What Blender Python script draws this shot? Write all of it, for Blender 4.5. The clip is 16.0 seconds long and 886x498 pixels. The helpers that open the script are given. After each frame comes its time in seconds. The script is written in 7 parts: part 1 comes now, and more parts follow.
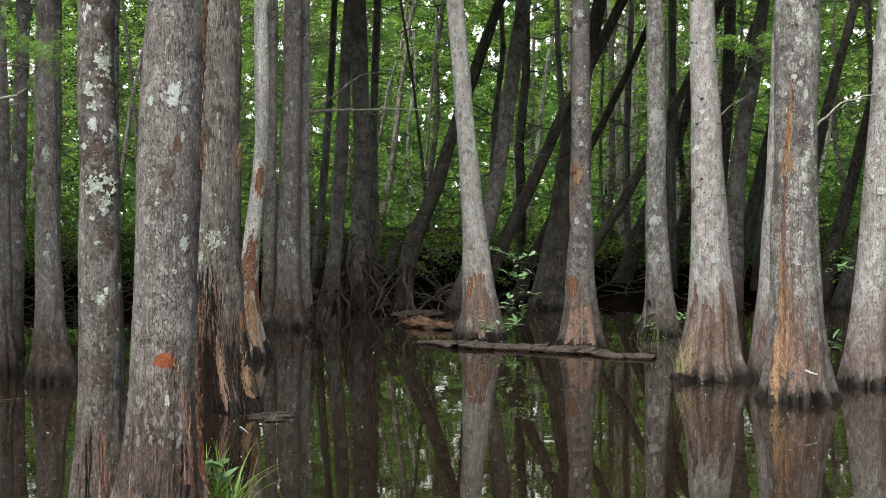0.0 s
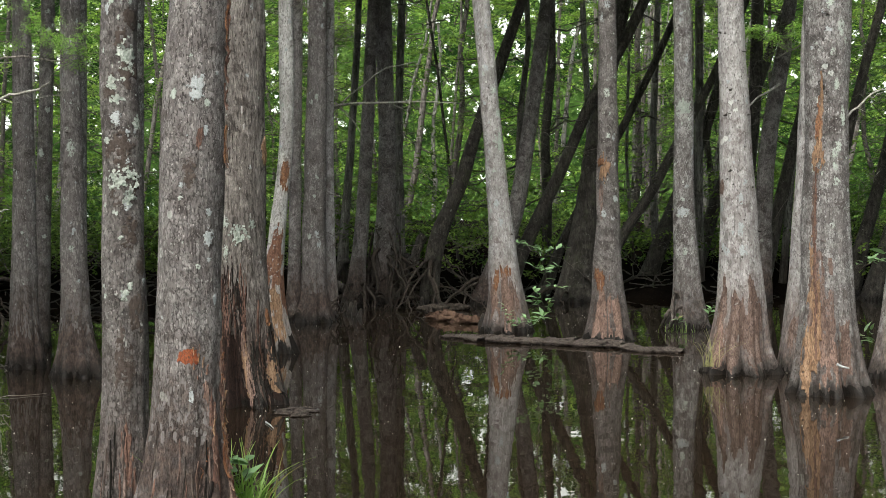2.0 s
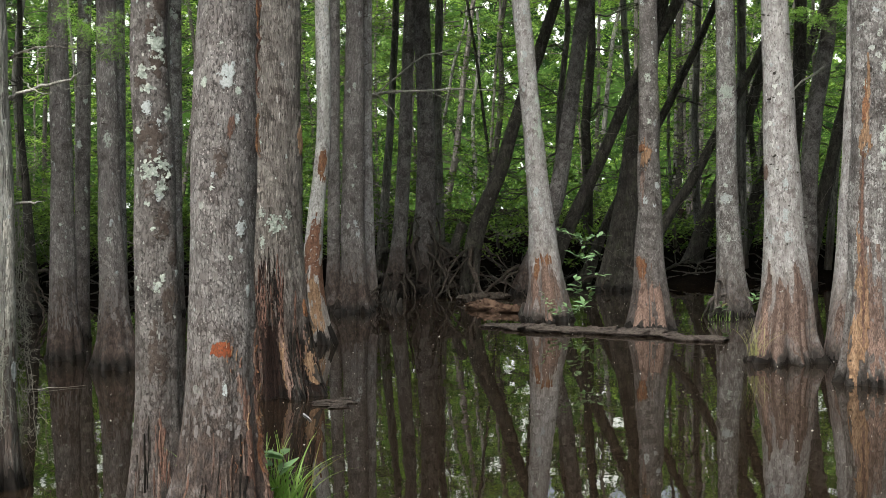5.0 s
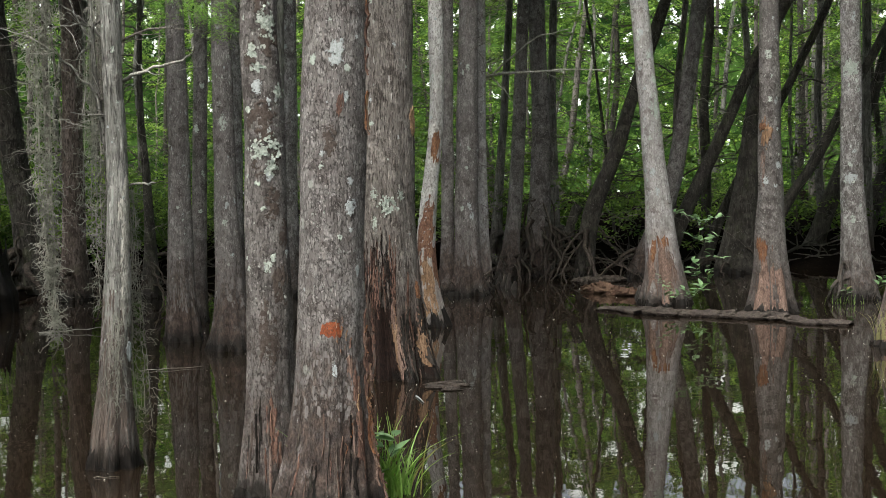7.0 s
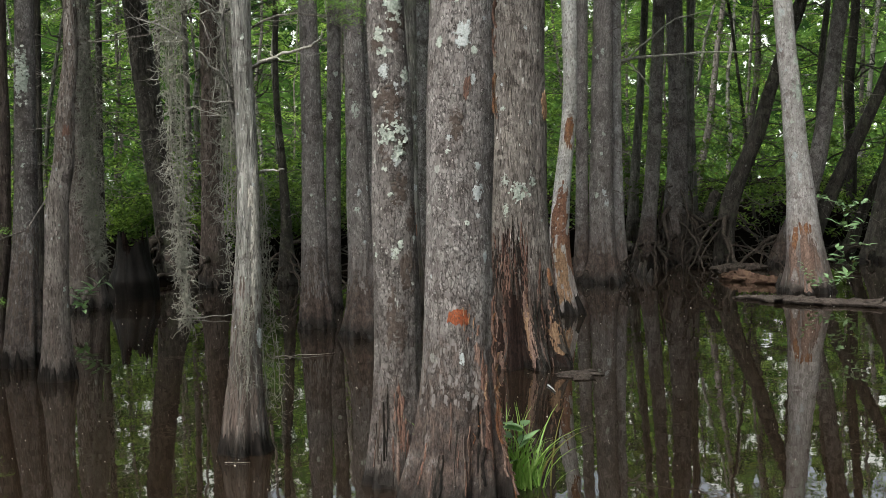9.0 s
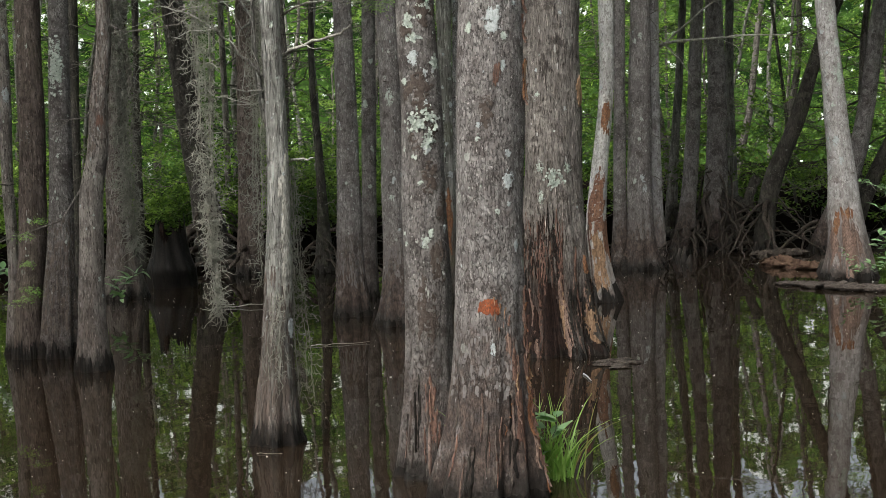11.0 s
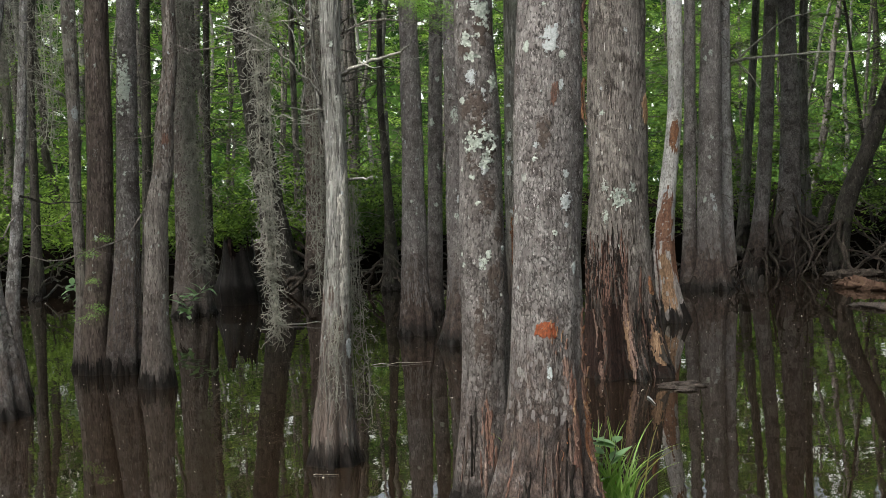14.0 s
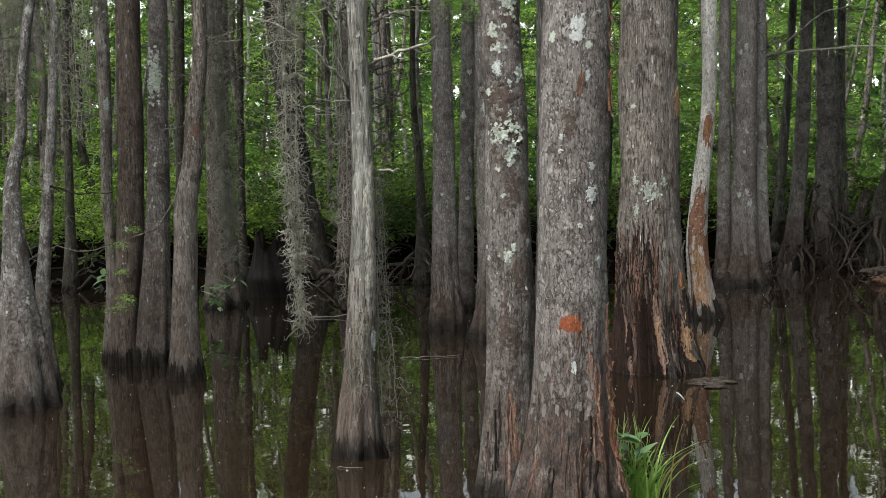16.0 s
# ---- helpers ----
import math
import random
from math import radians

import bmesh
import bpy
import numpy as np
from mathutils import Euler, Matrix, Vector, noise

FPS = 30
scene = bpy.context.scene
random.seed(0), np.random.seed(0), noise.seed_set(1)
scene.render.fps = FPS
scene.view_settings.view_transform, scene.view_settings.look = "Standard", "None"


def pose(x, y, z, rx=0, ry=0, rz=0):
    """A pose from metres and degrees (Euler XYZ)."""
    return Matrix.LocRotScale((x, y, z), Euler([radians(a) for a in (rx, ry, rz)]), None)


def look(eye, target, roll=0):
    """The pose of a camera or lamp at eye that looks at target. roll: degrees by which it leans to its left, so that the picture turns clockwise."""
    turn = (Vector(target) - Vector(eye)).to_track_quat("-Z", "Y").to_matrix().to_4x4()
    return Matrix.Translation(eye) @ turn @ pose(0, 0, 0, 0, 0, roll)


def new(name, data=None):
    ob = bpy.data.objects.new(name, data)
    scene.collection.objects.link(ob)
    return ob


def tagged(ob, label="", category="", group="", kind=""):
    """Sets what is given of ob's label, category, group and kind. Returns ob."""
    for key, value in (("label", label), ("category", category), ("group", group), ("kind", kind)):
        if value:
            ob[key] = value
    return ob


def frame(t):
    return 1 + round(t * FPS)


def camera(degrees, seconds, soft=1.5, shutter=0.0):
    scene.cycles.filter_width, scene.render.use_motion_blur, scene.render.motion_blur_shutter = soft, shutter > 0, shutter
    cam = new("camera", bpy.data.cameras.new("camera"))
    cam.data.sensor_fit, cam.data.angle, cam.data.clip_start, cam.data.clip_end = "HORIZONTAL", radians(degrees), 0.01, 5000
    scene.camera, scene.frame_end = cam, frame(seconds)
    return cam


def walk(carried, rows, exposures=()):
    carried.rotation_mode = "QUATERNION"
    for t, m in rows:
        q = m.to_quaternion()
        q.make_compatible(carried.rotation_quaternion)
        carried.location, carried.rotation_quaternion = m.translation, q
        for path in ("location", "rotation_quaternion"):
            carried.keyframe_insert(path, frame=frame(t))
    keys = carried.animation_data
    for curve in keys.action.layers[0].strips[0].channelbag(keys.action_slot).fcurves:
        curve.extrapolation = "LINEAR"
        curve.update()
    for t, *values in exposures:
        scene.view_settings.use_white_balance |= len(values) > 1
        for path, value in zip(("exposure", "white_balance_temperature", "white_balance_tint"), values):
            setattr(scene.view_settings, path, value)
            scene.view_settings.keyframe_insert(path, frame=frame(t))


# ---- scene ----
EXPOSURES = [(0, 1.47, 6550, 5), (5, 1.45, 6550, 5), (9, 1.36, 6550, 5.5), (16, 1.38, 6550, 6)]
cam = camera(37.69, 16.0, 0.6)
ROWS = [
    (0.0, 0.000, 0.000, 1.437, 88.777, -0.011, 0.005),
    (0.5, -0.000, 0.014, 1.445, 88.626, -0.055, 0.400),
    (1.0, 0.004, 0.033, 1.447, 88.604, 0.047, 0.617),
    (1.5, -0.001, 0.059, 1.448, 88.531, 0.125, 0.913),
    (2.0, -0.005, 0.085, 1.438, 88.476, 0.207, 1.126),
    (2.5, 0.003, 0.103, 1.441, 88.385, 0.204, 1.378),
    (3.0, -0.001, 0.121, 1.442, 88.307, 0.341, 1.587),
    (3.5, -0.009, 0.158, 1.446, 88.189, 0.424, 2.036),
    (6.0, 0.022, 0.267, 1.413, 87.780, 0.859, 4.649),
    (6.5, 0.018, 0.310, 1.400, 87.578, 0.846, 6.371),
    (7.0, 0.018, 0.335, 1.409, 87.369, 1.019, 8.012),
    (7.5, 0.026, 0.361, 1.419, 87.333, 1.073, 9.991),
    (8.0, 0.032, 0.402, 1.410, 87.293, 1.272, 11.640),
    (8.5, 0.028, 0.435, 1.398, 87.182, 1.255, 12.986),
    (9.0, 0.028, 0.462, 1.395, 86.957, 1.358, 14.005),
    (11.5, 0.060, 0.558, 1.408, 86.390, 1.822, 16.253),
    (12.0, 0.070, 0.574, 1.419, 86.646, 1.830, 16.976),
    (12.5, 0.075, 0.591, 1.416, 87.052, 1.874, 17.672),
    (13.0, 0.074, 0.611, 1.410, 87.202, 1.798, 18.273),
    (13.5, 0.082, 0.615, 1.409, 87.250, 1.706, 18.608),
    (14.0, 0.090, 0.632, 1.414, 87.239, 1.639, 18.934),
    (14.5, 0.101, 0.635, 1.416, 87.245, 1.549, 19.104),
    (15.0, 0.106, 0.649, 1.408, 87.256, 1.480, 19.528),
    (15.5, 0.111, 0.675, 1.400, 87.191, 1.410, 20.053),
    (16.0, 0.118, 0.690, 1.402, 87.029, 1.296, 20.511),
]
walk(cam, [(t, pose(x, y, z, rx, ry, rz)) for t, x, y, z, rx, ry, rz in ROWS], EXPOSURES)

# ---- world, sun and large lights ----
SUN_TURN, SUN_UP = radians(200), radians(58)
world = bpy.data.worlds.new("overcast_sky")
scene.world = world
world.use_nodes = True
wn, wl = world.node_tree.nodes, world.node_tree.links
sky = wn.new("ShaderNodeTexSky")
sky.sky_type, sky.sun_disc = "NISHITA", False
sky.sun_elevation, sky.sun_rotation = SUN_UP, SUN_TURN
sky.air_density, sky.dust_density, sky.ozone_density = 1.0, 6.0, 1.0
wn["Background"].inputs[1].default_value = 0.15
grey = wn.new("ShaderNodeHueSaturation")
grey.inputs["Saturation"].default_value = 0.45
wl.new(sky.outputs[0], grey.inputs["Color"])
wl.new(grey.outputs[0], wn["Background"].inputs[0])
sun = new("sun", bpy.data.lights.new("sun", "SUN"))
sun.data.energy, sun.data.angle, sun.data.color = 2.2, radians(45), (1.0, 0.98, 0.96)
sun.matrix_world = look((0, 0, 30), (0 - 10 * math.sin(SUN_TURN) / math.tan(SUN_UP), 0 - 10 * math.cos(SUN_TURN) / math.tan(SUN_UP), 20))


# ---- materials ----
def nodes_of(name):
    m = bpy.data.materials.new(name)
    m.use_nodes = True
    return m, m.node_tree.nodes, m.node_tree.links, m.node_tree.nodes["Principled BSDF"]


def put(links, socket, value):
    if isinstance(value, bpy.types.NodeSocket):
        links.new(value, socket)
    else:
        socket.default_value = value


def maths(n, l, op, a, b=0.0, clamp=False):
    k = n.new("ShaderNodeMath")
    k.operation, k.use_clamp = op, clamp
    put(l, k.inputs[0], a)
    put(l, k.inputs[1], b)
    return k.outputs[0]


def blend(n, l, fac, a, b, mode="MIX"):
    k = n.new("ShaderNodeMix")
    k.data_type, k.blend_type = "RGBA", mode
    put(l, k.inputs[0], fac)
    for s, v in ((k.inputs[6], a), (k.inputs[7], b)):
        put(l, s, (*v, 1) if isinstance(v, tuple) and len(v) == 3 else v)
    return k.outputs[2]


def grain(n, l, vec, scale, detail=4.0, rough=0.6):
    k = n.new("ShaderNodeTexNoise")
    k.inputs["Scale"].default_value, k.inputs["Detail"].default_value, k.inputs["Roughness"].default_value = scale, detail, rough
    l.new(vec, k.inputs["Vector"])
    return k.outputs[0]


def steps(n, l, fac, low, high):
    k = n.new("ShaderNodeMapRange")
    k.interpolation_type = "SMOOTHSTEP"
    put(l, k.inputs[0], fac)
    k.inputs[1].default_value, k.inputs[2].default_value = low, high
    return k.outputs[0]


def place_of(n, l, stretch=(1, 1, 1)):
    """Object coordinates, shifted by chance from thing to thing, and stretched."""
    tc, info = n.new("ShaderNodeTexCoord"), n.new("ShaderNodeObjectInfo")
    shift = n.new("ShaderNodeVectorMath")
    shift.operation = "SCALE"
    shift.inputs[0].default_value = (13.1, 7.7, 5.3)
    l.new(info.outputs["Random"], shift.inputs["Scale"])
    add = n.new("ShaderNodeVectorMath")
    l.new(tc.outputs["Object"], add.inputs[0])
    l.new(shift.outputs[0], add.inputs[1])
    scale = n.new("ShaderNodeMapping")
    scale.vector_type = "POINT"
    scale.inputs["Scale"].default_value = stretch
    l.new(add.outputs[0], scale.inputs["Vector"])
    return tc.outputs["Object"], add.outputs[0], scale.outputs[0]


def blotched(n, l, raw, col, dark, light, stains=0.54):
    """Pale weathered areas and dark maroon stains, a hand's width or so, alike on the bark and on the scales that lie on it."""
    col = blend(n, l, maths(n, l, "MULTIPLY", steps(n, l, grain(n, l, raw, 6.0, 7, 0.68), 0.52, 0.62), 0.75), col, light)
    stain = maths(n, l, "ADD", maths(n, l, "MULTIPLY", grain(n, l, raw, 8.5, 8, 0.72), 0.75), maths(n, l, "MULTIPLY", grain(n, l, raw, 2.2, 2), 0.25))
    col = blend(n, l, maths(n, l, "MULTIPLY", steps(n, l, stain, stains, stains + 0.07), 0.75), col, (dark[0] * 1.25, dark[1] * 1.05, dark[2] * 1.05))
    dots = n.new("ShaderNodeTexVoronoi")
    dots.inputs["Scale"].default_value = 46.0
    l.new(raw, dots.inputs["Vector"])
    size = maths(n, l, "MULTIPLY", steps(n, l, grain(n, l, raw, 5.0, 5, 0.7), 0.40, 0.72), 0.42)
    return blend(n, l, maths(n, l, "MULTIPLY", maths(n, l, "LESS_THAN", maths(n, l, "ADD", dots.outputs["Distance"], maths(n, l, "MULTIPLY", grain(n, l, raw, 130, 3), 0.22)), size), 0.8), col, (0.36, 0.375, 0.35))


def bark(name, dark, mid, light, cell=34.0, tall=0.42, lichen=0.3, pale=(0.42, 0.44, 0.40), stripped=0.0, relief=0.012, moss=0.0, fineness=1.0, cracked=0.2, stains=0.54):
    """Scaly or furrowed bark, with lichen spots, a black line of wet at the water, and reddish stripped bark low down,
    darkened further to stand in for dimmer light.
    """
    m, n, l, p = nodes_of(name)
    raw, loose, tight = place_of(n, l, (1, 1, tall))
    cells = n.new("ShaderNodeTexVoronoi")
    cells.feature = "DISTANCE_TO_EDGE"
    wob = n.new("ShaderNodeTexNoise")
    wob.inputs["Scale"].default_value, wob.inputs["Detail"].default_value = 9.0, 3.0
    l.new(tight, wob.inputs["Vector"])
    bend = n.new("ShaderNodeMix")
    bend.data_type = "VECTOR"
    bend.inputs[0].default_value = 0.06
    l.new(tight, bend.inputs[4])
    l.new(wob.outputs[1], bend.inputs[5])
    cells.inputs["Scale"].default_value = cell
    l.new(bend.outputs[1], cells.inputs["Vector"])
    tone = n.new("ShaderNodeTexVoronoi")
    tone.inputs["Scale"].default_value = cell
    l.new(bend.outputs[1], tone.inputs["Vector"])
    crack = steps(n, l, cells.outputs["Distance"], 0.0, 0.12)
    fine, coarse, patch = grain(n, l, tight, 170 * fineness, 6, 0.7), grain(n, l, tight, 16, 5), grain(n, l, loose, 2.6, 4, 0.65)
    dash = steps(n, l, grain(n, l, tight, 75 * fineness, 5, 0.72), 0.53, 0.64)
    flake = steps(n, l, grain(n, l, tight, 58 * fineness, 5, 0.75), 0.57, 0.66)
    sep = n.new("ShaderNodeSeparateColor")
    l.new(tone.outputs["Color"], sep.inputs[0])
    long = n.new("ShaderNodeMapping")
    long.inputs["Scale"].default_value = (1, 1, 0.075)
    l.new(loose, long.inputs["Vector"])
    fibre = grain(n, l, long.outputs[0], 62 * fineness, 5, 0.7)
    col = blend(n, l, steps(n, l, coarse, 0.36, 0.64), mid, light)
    col = blend(n, l, maths(n, l, "MULTIPLY", steps(n, l, fibre, 0.52, 0.66), 0.7), col, dark)
    col = blend(n, l, maths(n, l, "MULTIPLY", sep.outputs[0], 0.5), col, blend(n, l, 0.7, mid, dark))
    col = blend(n, l, steps(n, l, patch, 0.52, 0.66), col, blend(n, l, 0.35, dark, mid))
    col = blotched(n, l, raw, col, dark, light, stains)
    col = blend(n, l, maths(n, l, "MULTIPLY", flake, 0.8), col, tuple(min(0.62, c * 1.7) for c in light))
    col = blend(n, l, maths(n, l, "MULTIPLY", maths(n, l, "SUBTRACT", 1.0, crack), maths(n, l, "MULTIPLY", steps(n, l, grain(n, l, tight, 24, 3), 0.32, 0.56), cracked)), col, tuple(c * 0.6 for c in dark))
    col = blend(n, l, maths(n, l, "MULTIPLY", dash, 0.9), col, tuple(c * 0.7 for c in dark))
    col = blend(n, l, maths(n, l, "MULTIPLY", fine, 0.4), col, blend(n, l, 0.5, dark, mid))
    sepz = n.new("ShaderNodeSeparateXYZ")
    l.new(raw, sepz.inputs[0])
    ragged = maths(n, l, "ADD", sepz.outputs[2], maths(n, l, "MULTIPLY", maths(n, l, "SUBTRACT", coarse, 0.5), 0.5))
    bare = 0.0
    # Foot tones: stripped bark, plus the dimmer light low down put into colour.
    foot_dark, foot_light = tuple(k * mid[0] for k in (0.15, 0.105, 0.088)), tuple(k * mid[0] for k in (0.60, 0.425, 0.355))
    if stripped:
        worn_shade = maths(n, l, "MULTIPLY", maths(n, l, "SUBTRACT", 1.0, steps(n, l, ragged, 0.25, 1.1)), steps(n, l, grain(n, l, tight, 9, 5, 0.7), 0.2, 0.5))
        col = blend(n, l, maths(n, l, "MULTIPLY", worn_shade, stripped), col, blend(n, l, steps(n, l, grain(n, l, tight, 34, 6, 0.75), 0.38, 0.66), foot_dark, foot_light))
        bare = maths(n, l, "MULTIPLY", worn_shade, 0.95)
    if moss:
        col = blend(n, l, maths(n, l, "MULTIPLY", steps(n, l, grain(n, l, loose, 5, 5), 0.52, 0.7), moss), col, (0.08, 0.10, 0.04))
    spots = n.new("ShaderNodeTexVoronoi")
    spots.inputs["Scale"].default_value = 7.0
    l.new(loose, spots.inputs["Vector"])
    edge = maths(n, l, "ADD", spots.outputs["Distance"], maths(n, l, "MULTIPLY", grain(n, l, loose, 40, 5), 0.35))
    size = maths(n, l, "ADD", 0.10 + 0.26 * lichen, maths(n, l, "MULTIPLY", maths(n, l, "SUBTRACT", grain(n, l, loose, 3.1, 2), 0.5), 0.9))
    lich = maths(n, l, "MULTIPLY", maths(n, l, "LESS_THAN", edge, size), min(1.0, 0.35 + lichen))
    crust = maths(n, l, "GREATER_THAN", maths(n, l, "ADD", grain(n, l, loose, 55, 6, 0.75), maths(n, l, "MULTIPLY", grain(n, l, loose, 6, 2), 0.5)), 1.02 - 0.22 * lichen)
    lich = maths(n, l, "MAXIMUM", lich, maths(n, l, "MULTIPLY", crust, 0.7 * min(1.0, lichen * 1.6)))
    lich = maths(n, l, "MULTIPLY", lich, maths(n, l, "SUBTRACT", 1.0, bare))
    col = blend(n, l, lich, col, blend(n, l, fine, pale, tuple(c * 0.72 for c in pale)))
    wet = maths(n, l, "SUBTRACT", 1.0, steps(n, l, maths(n, l, "ADD", sepz.outputs[2], maths(n, l, "MULTIPLY", maths(n, l, "SUBTRACT", coarse, 0.5), 0.3)), 0.05, 0.17))
    col = blend(n, l, maths(n, l, "MULTIPLY", wet, 0.85), col, (0.012, 0.010, 0.008))
    l.new(col, p.inputs["Base Color"])
    put(l, p.inputs["Roughness"], maths(n, l, "SUBTRACT", 0.9, maths(n, l, "MULTIPLY", wet, 0.45)))
    p.inputs["Specular IOR Level"].default_value = 0.25
    b = n.new("ShaderNodeBump")
    b.inputs["Strength"].default_value, b.inputs["Distance"].default_value = 1.0, relief * 1.4
    high = maths(n, l, "ADD", maths(n, l, "MULTIPLY", crack, 0.16), maths(n, l, "SUBTRACT",  maths(n, l, "ADD", maths(n, l, "SUBTRACT", maths(n, l, "MULTIPLY", sep.outputs[1], 0.16), maths(n, l, "MULTIPLY", fibre, 0.8)), maths(n, l, "ADD", maths(n, l, "MULTIPLY", fine, 0.35), maths(n, l, "MULTIPLY", coarse, 0.5))), maths(n, l, "MULTIPLY", dash, 0.5)))
    l.new(maths(n, l, "ADD", high, maths(n, l, "MULTIPLY", lich, 0.15)), b.inputs["Height"])
    l.new(b.outputs[0], p.inputs["Normal"])
    return m


def leafy(name, low, high, gloss=0.45, through_light=0.45, bias=1.7, sun_patches=0.0, own=1.0):
    """Leaves that let light through, each of its own tint; noise over stands and boughs can paint in sun and shade."""
    m, n, l, p = nodes_of(name)
    geo, info = n.new("ShaderNodeNewGeometry"), n.new("ShaderNodeObjectInfo")
    mixed = maths(n, l, "FRACT", maths(n, l, "ADD", geo.outputs["Random Per Island"], info.outputs["Random"]))
    tc = n.new("ShaderNodeTexCoord")
    # Large patches: differing greens, with sunlit and shaded stands put into colour.
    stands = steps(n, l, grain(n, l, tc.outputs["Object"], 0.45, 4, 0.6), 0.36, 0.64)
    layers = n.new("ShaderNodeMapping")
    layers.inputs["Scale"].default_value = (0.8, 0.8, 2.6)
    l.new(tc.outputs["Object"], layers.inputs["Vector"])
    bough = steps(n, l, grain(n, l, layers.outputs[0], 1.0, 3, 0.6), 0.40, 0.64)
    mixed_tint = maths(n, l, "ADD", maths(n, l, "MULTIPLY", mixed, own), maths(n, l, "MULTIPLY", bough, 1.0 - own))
    tint = maths(n, l, "MULTIPLY", maths(n, l, "POWER", mixed_tint, bias), maths(n, l, "ADD", 1.0 - sun_patches, maths(n, l, "MULTIPLY", stands, sun_patches)))
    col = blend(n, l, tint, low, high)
    col = blend(n, l, maths(n, l, "GREATER_THAN", mixed, 0.985), col, (0.16, 0.15, 0.05))
    l.new(col, p.inputs["Base Color"])
    p.inputs["Roughness"].default_value = gloss
    p.inputs["Specular IOR Level"].default_value = 0.3
    glow = n.new("ShaderNodeBsdfTranslucent")
    l.new(blend(n, l, 0.3, col, (0.16, 0.30, 0.03)), glow.inputs[0])
    mix = n.new("ShaderNodeMixShader")
    mix.inputs[0].default_value = through_light
    l.new(p.outputs[0], mix.inputs[1])
    l.new(glow.outputs[0], mix.inputs[2])
    l.new(mix.outputs[0], n["Material Output"].inputs[0])
    return m


def streaked(name, colours, scale=18.0, tall=0.12, rough=0.75, relief=0.006):
    """Torn wood or peeled bark: long grain along the trunk."""
    m, n, l, p = nodes_of(name)
    raw, loose, tight = place_of(n, l, (1, 1, tall))
    g, h = grain(n, l, tight, scale, 6, 0.7), grain(n, l, tight, scale * 5, 5, 0.7)
    col = blend(n, l, steps(n, l, g, 0.35, 0.65), colours[0], colours[1])
    col = blend(n, l, steps(n, l, h, 0.44, 0.62), col, colours[2])
    col = blend(n, l, steps(n, l, grain(n, l, loose, 14, 5, 0.7), 0.5, 0.68), col, tuple(c * 0.5 for c in colours[0]))
    l.new(col, p.inputs["Base Color"])
    p.inputs["Specular IOR Level"].default_value = 0.12
    p.inputs["Roughness"].default_value = rough
    b = n.new("ShaderNodeBump")
    b.inputs["Strength"].default_value, b.inputs["Distance"].default_value = 1.0, relief
    l.new(maths(n, l, "ADD", g, maths(n, l, "MULTIPLY", h, 0.4)), b.inputs["Height"])
    l.new(b.outputs[0], p.inputs["Normal"])
    return m


def mottled(name, a, b_, c, scale=20.0, rough=0.9, relief=0.01):
    """Crusty or earthy stuff in three tones."""
    m, n, l, p = nodes_of(name)
    raw, loose, tight = place_of(n, l)
    g, h = grain(n, l, loose, scale, 6, 0.7), grain(n, l, loose, scale * 6, 4, 0.7)
    col = blend(n, l, steps(n, l, g, 0.38, 0.62), a, b_)
    col = blend(n, l, steps(n, l, h, 0.55, 0.72), col, c)
    l.new(col, p.inputs["Base Color"])
    p.inputs["Roughness"].default_value = rough
    p.inputs["Specular IOR Level"].default_value = 0.1
    b = n.new("ShaderNodeBump")
    b.inputs["Strength"].default_value, b.inputs["Distance"].default_value = 0.8, relief
    l.new(maths(n, l, "ADD", g, maths(n, l, "MULTIPLY", h, 0.5)), b.inputs["Height"])
    l.new(b.outputs[0], p.inputs["Normal"])
    return m


def murky_water():
    m, n, l, p = nodes_of("murky_water")
    raw, loose, tight = place_of(n, l, (1, 0.6, 1))
    p.inputs["Roughness"].default_value = 0.015
    p.inputs["IOR"].default_value = 1.333
    l.new(blend(n, l, grain(n, l, loose, 0.6, 4), (0.0080, 0.0053, 0.0034), (0.0115, 0.0076, 0.0048)), p.inputs["Base Color"])
    b = n.new("ShaderNodeBump")
    b.inputs["Strength"].default_value, b.inputs["Distance"].default_value = 0.35, 0.004
    l.new(maths(n, l, "ADD", grain(n, l, tight, 3.0, 2, 0.5), maths(n, l, "MULTIPLY", grain(n, l, tight, 14, 2, 0.5), 0.12)), b.inputs["Height"])
    l.new(b.outputs[0], p.inputs["Normal"])
    return m


# stripped also sets how far dim light is put into the foot's colour.
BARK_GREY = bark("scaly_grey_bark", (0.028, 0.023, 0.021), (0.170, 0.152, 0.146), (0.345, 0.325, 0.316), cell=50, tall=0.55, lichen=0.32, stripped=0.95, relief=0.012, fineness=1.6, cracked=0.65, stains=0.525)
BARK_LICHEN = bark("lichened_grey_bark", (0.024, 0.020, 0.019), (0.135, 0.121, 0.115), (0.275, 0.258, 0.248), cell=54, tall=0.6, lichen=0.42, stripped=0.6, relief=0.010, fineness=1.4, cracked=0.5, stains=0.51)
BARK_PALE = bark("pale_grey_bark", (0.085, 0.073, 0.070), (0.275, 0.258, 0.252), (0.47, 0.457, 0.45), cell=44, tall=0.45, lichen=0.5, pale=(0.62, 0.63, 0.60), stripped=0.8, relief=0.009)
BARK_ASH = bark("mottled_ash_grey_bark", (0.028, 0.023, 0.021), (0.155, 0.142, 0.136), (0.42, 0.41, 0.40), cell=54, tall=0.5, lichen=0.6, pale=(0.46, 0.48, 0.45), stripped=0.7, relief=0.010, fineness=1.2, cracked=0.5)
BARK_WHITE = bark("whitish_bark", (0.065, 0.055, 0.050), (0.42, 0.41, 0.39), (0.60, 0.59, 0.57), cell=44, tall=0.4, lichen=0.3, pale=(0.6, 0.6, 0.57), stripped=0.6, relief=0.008)
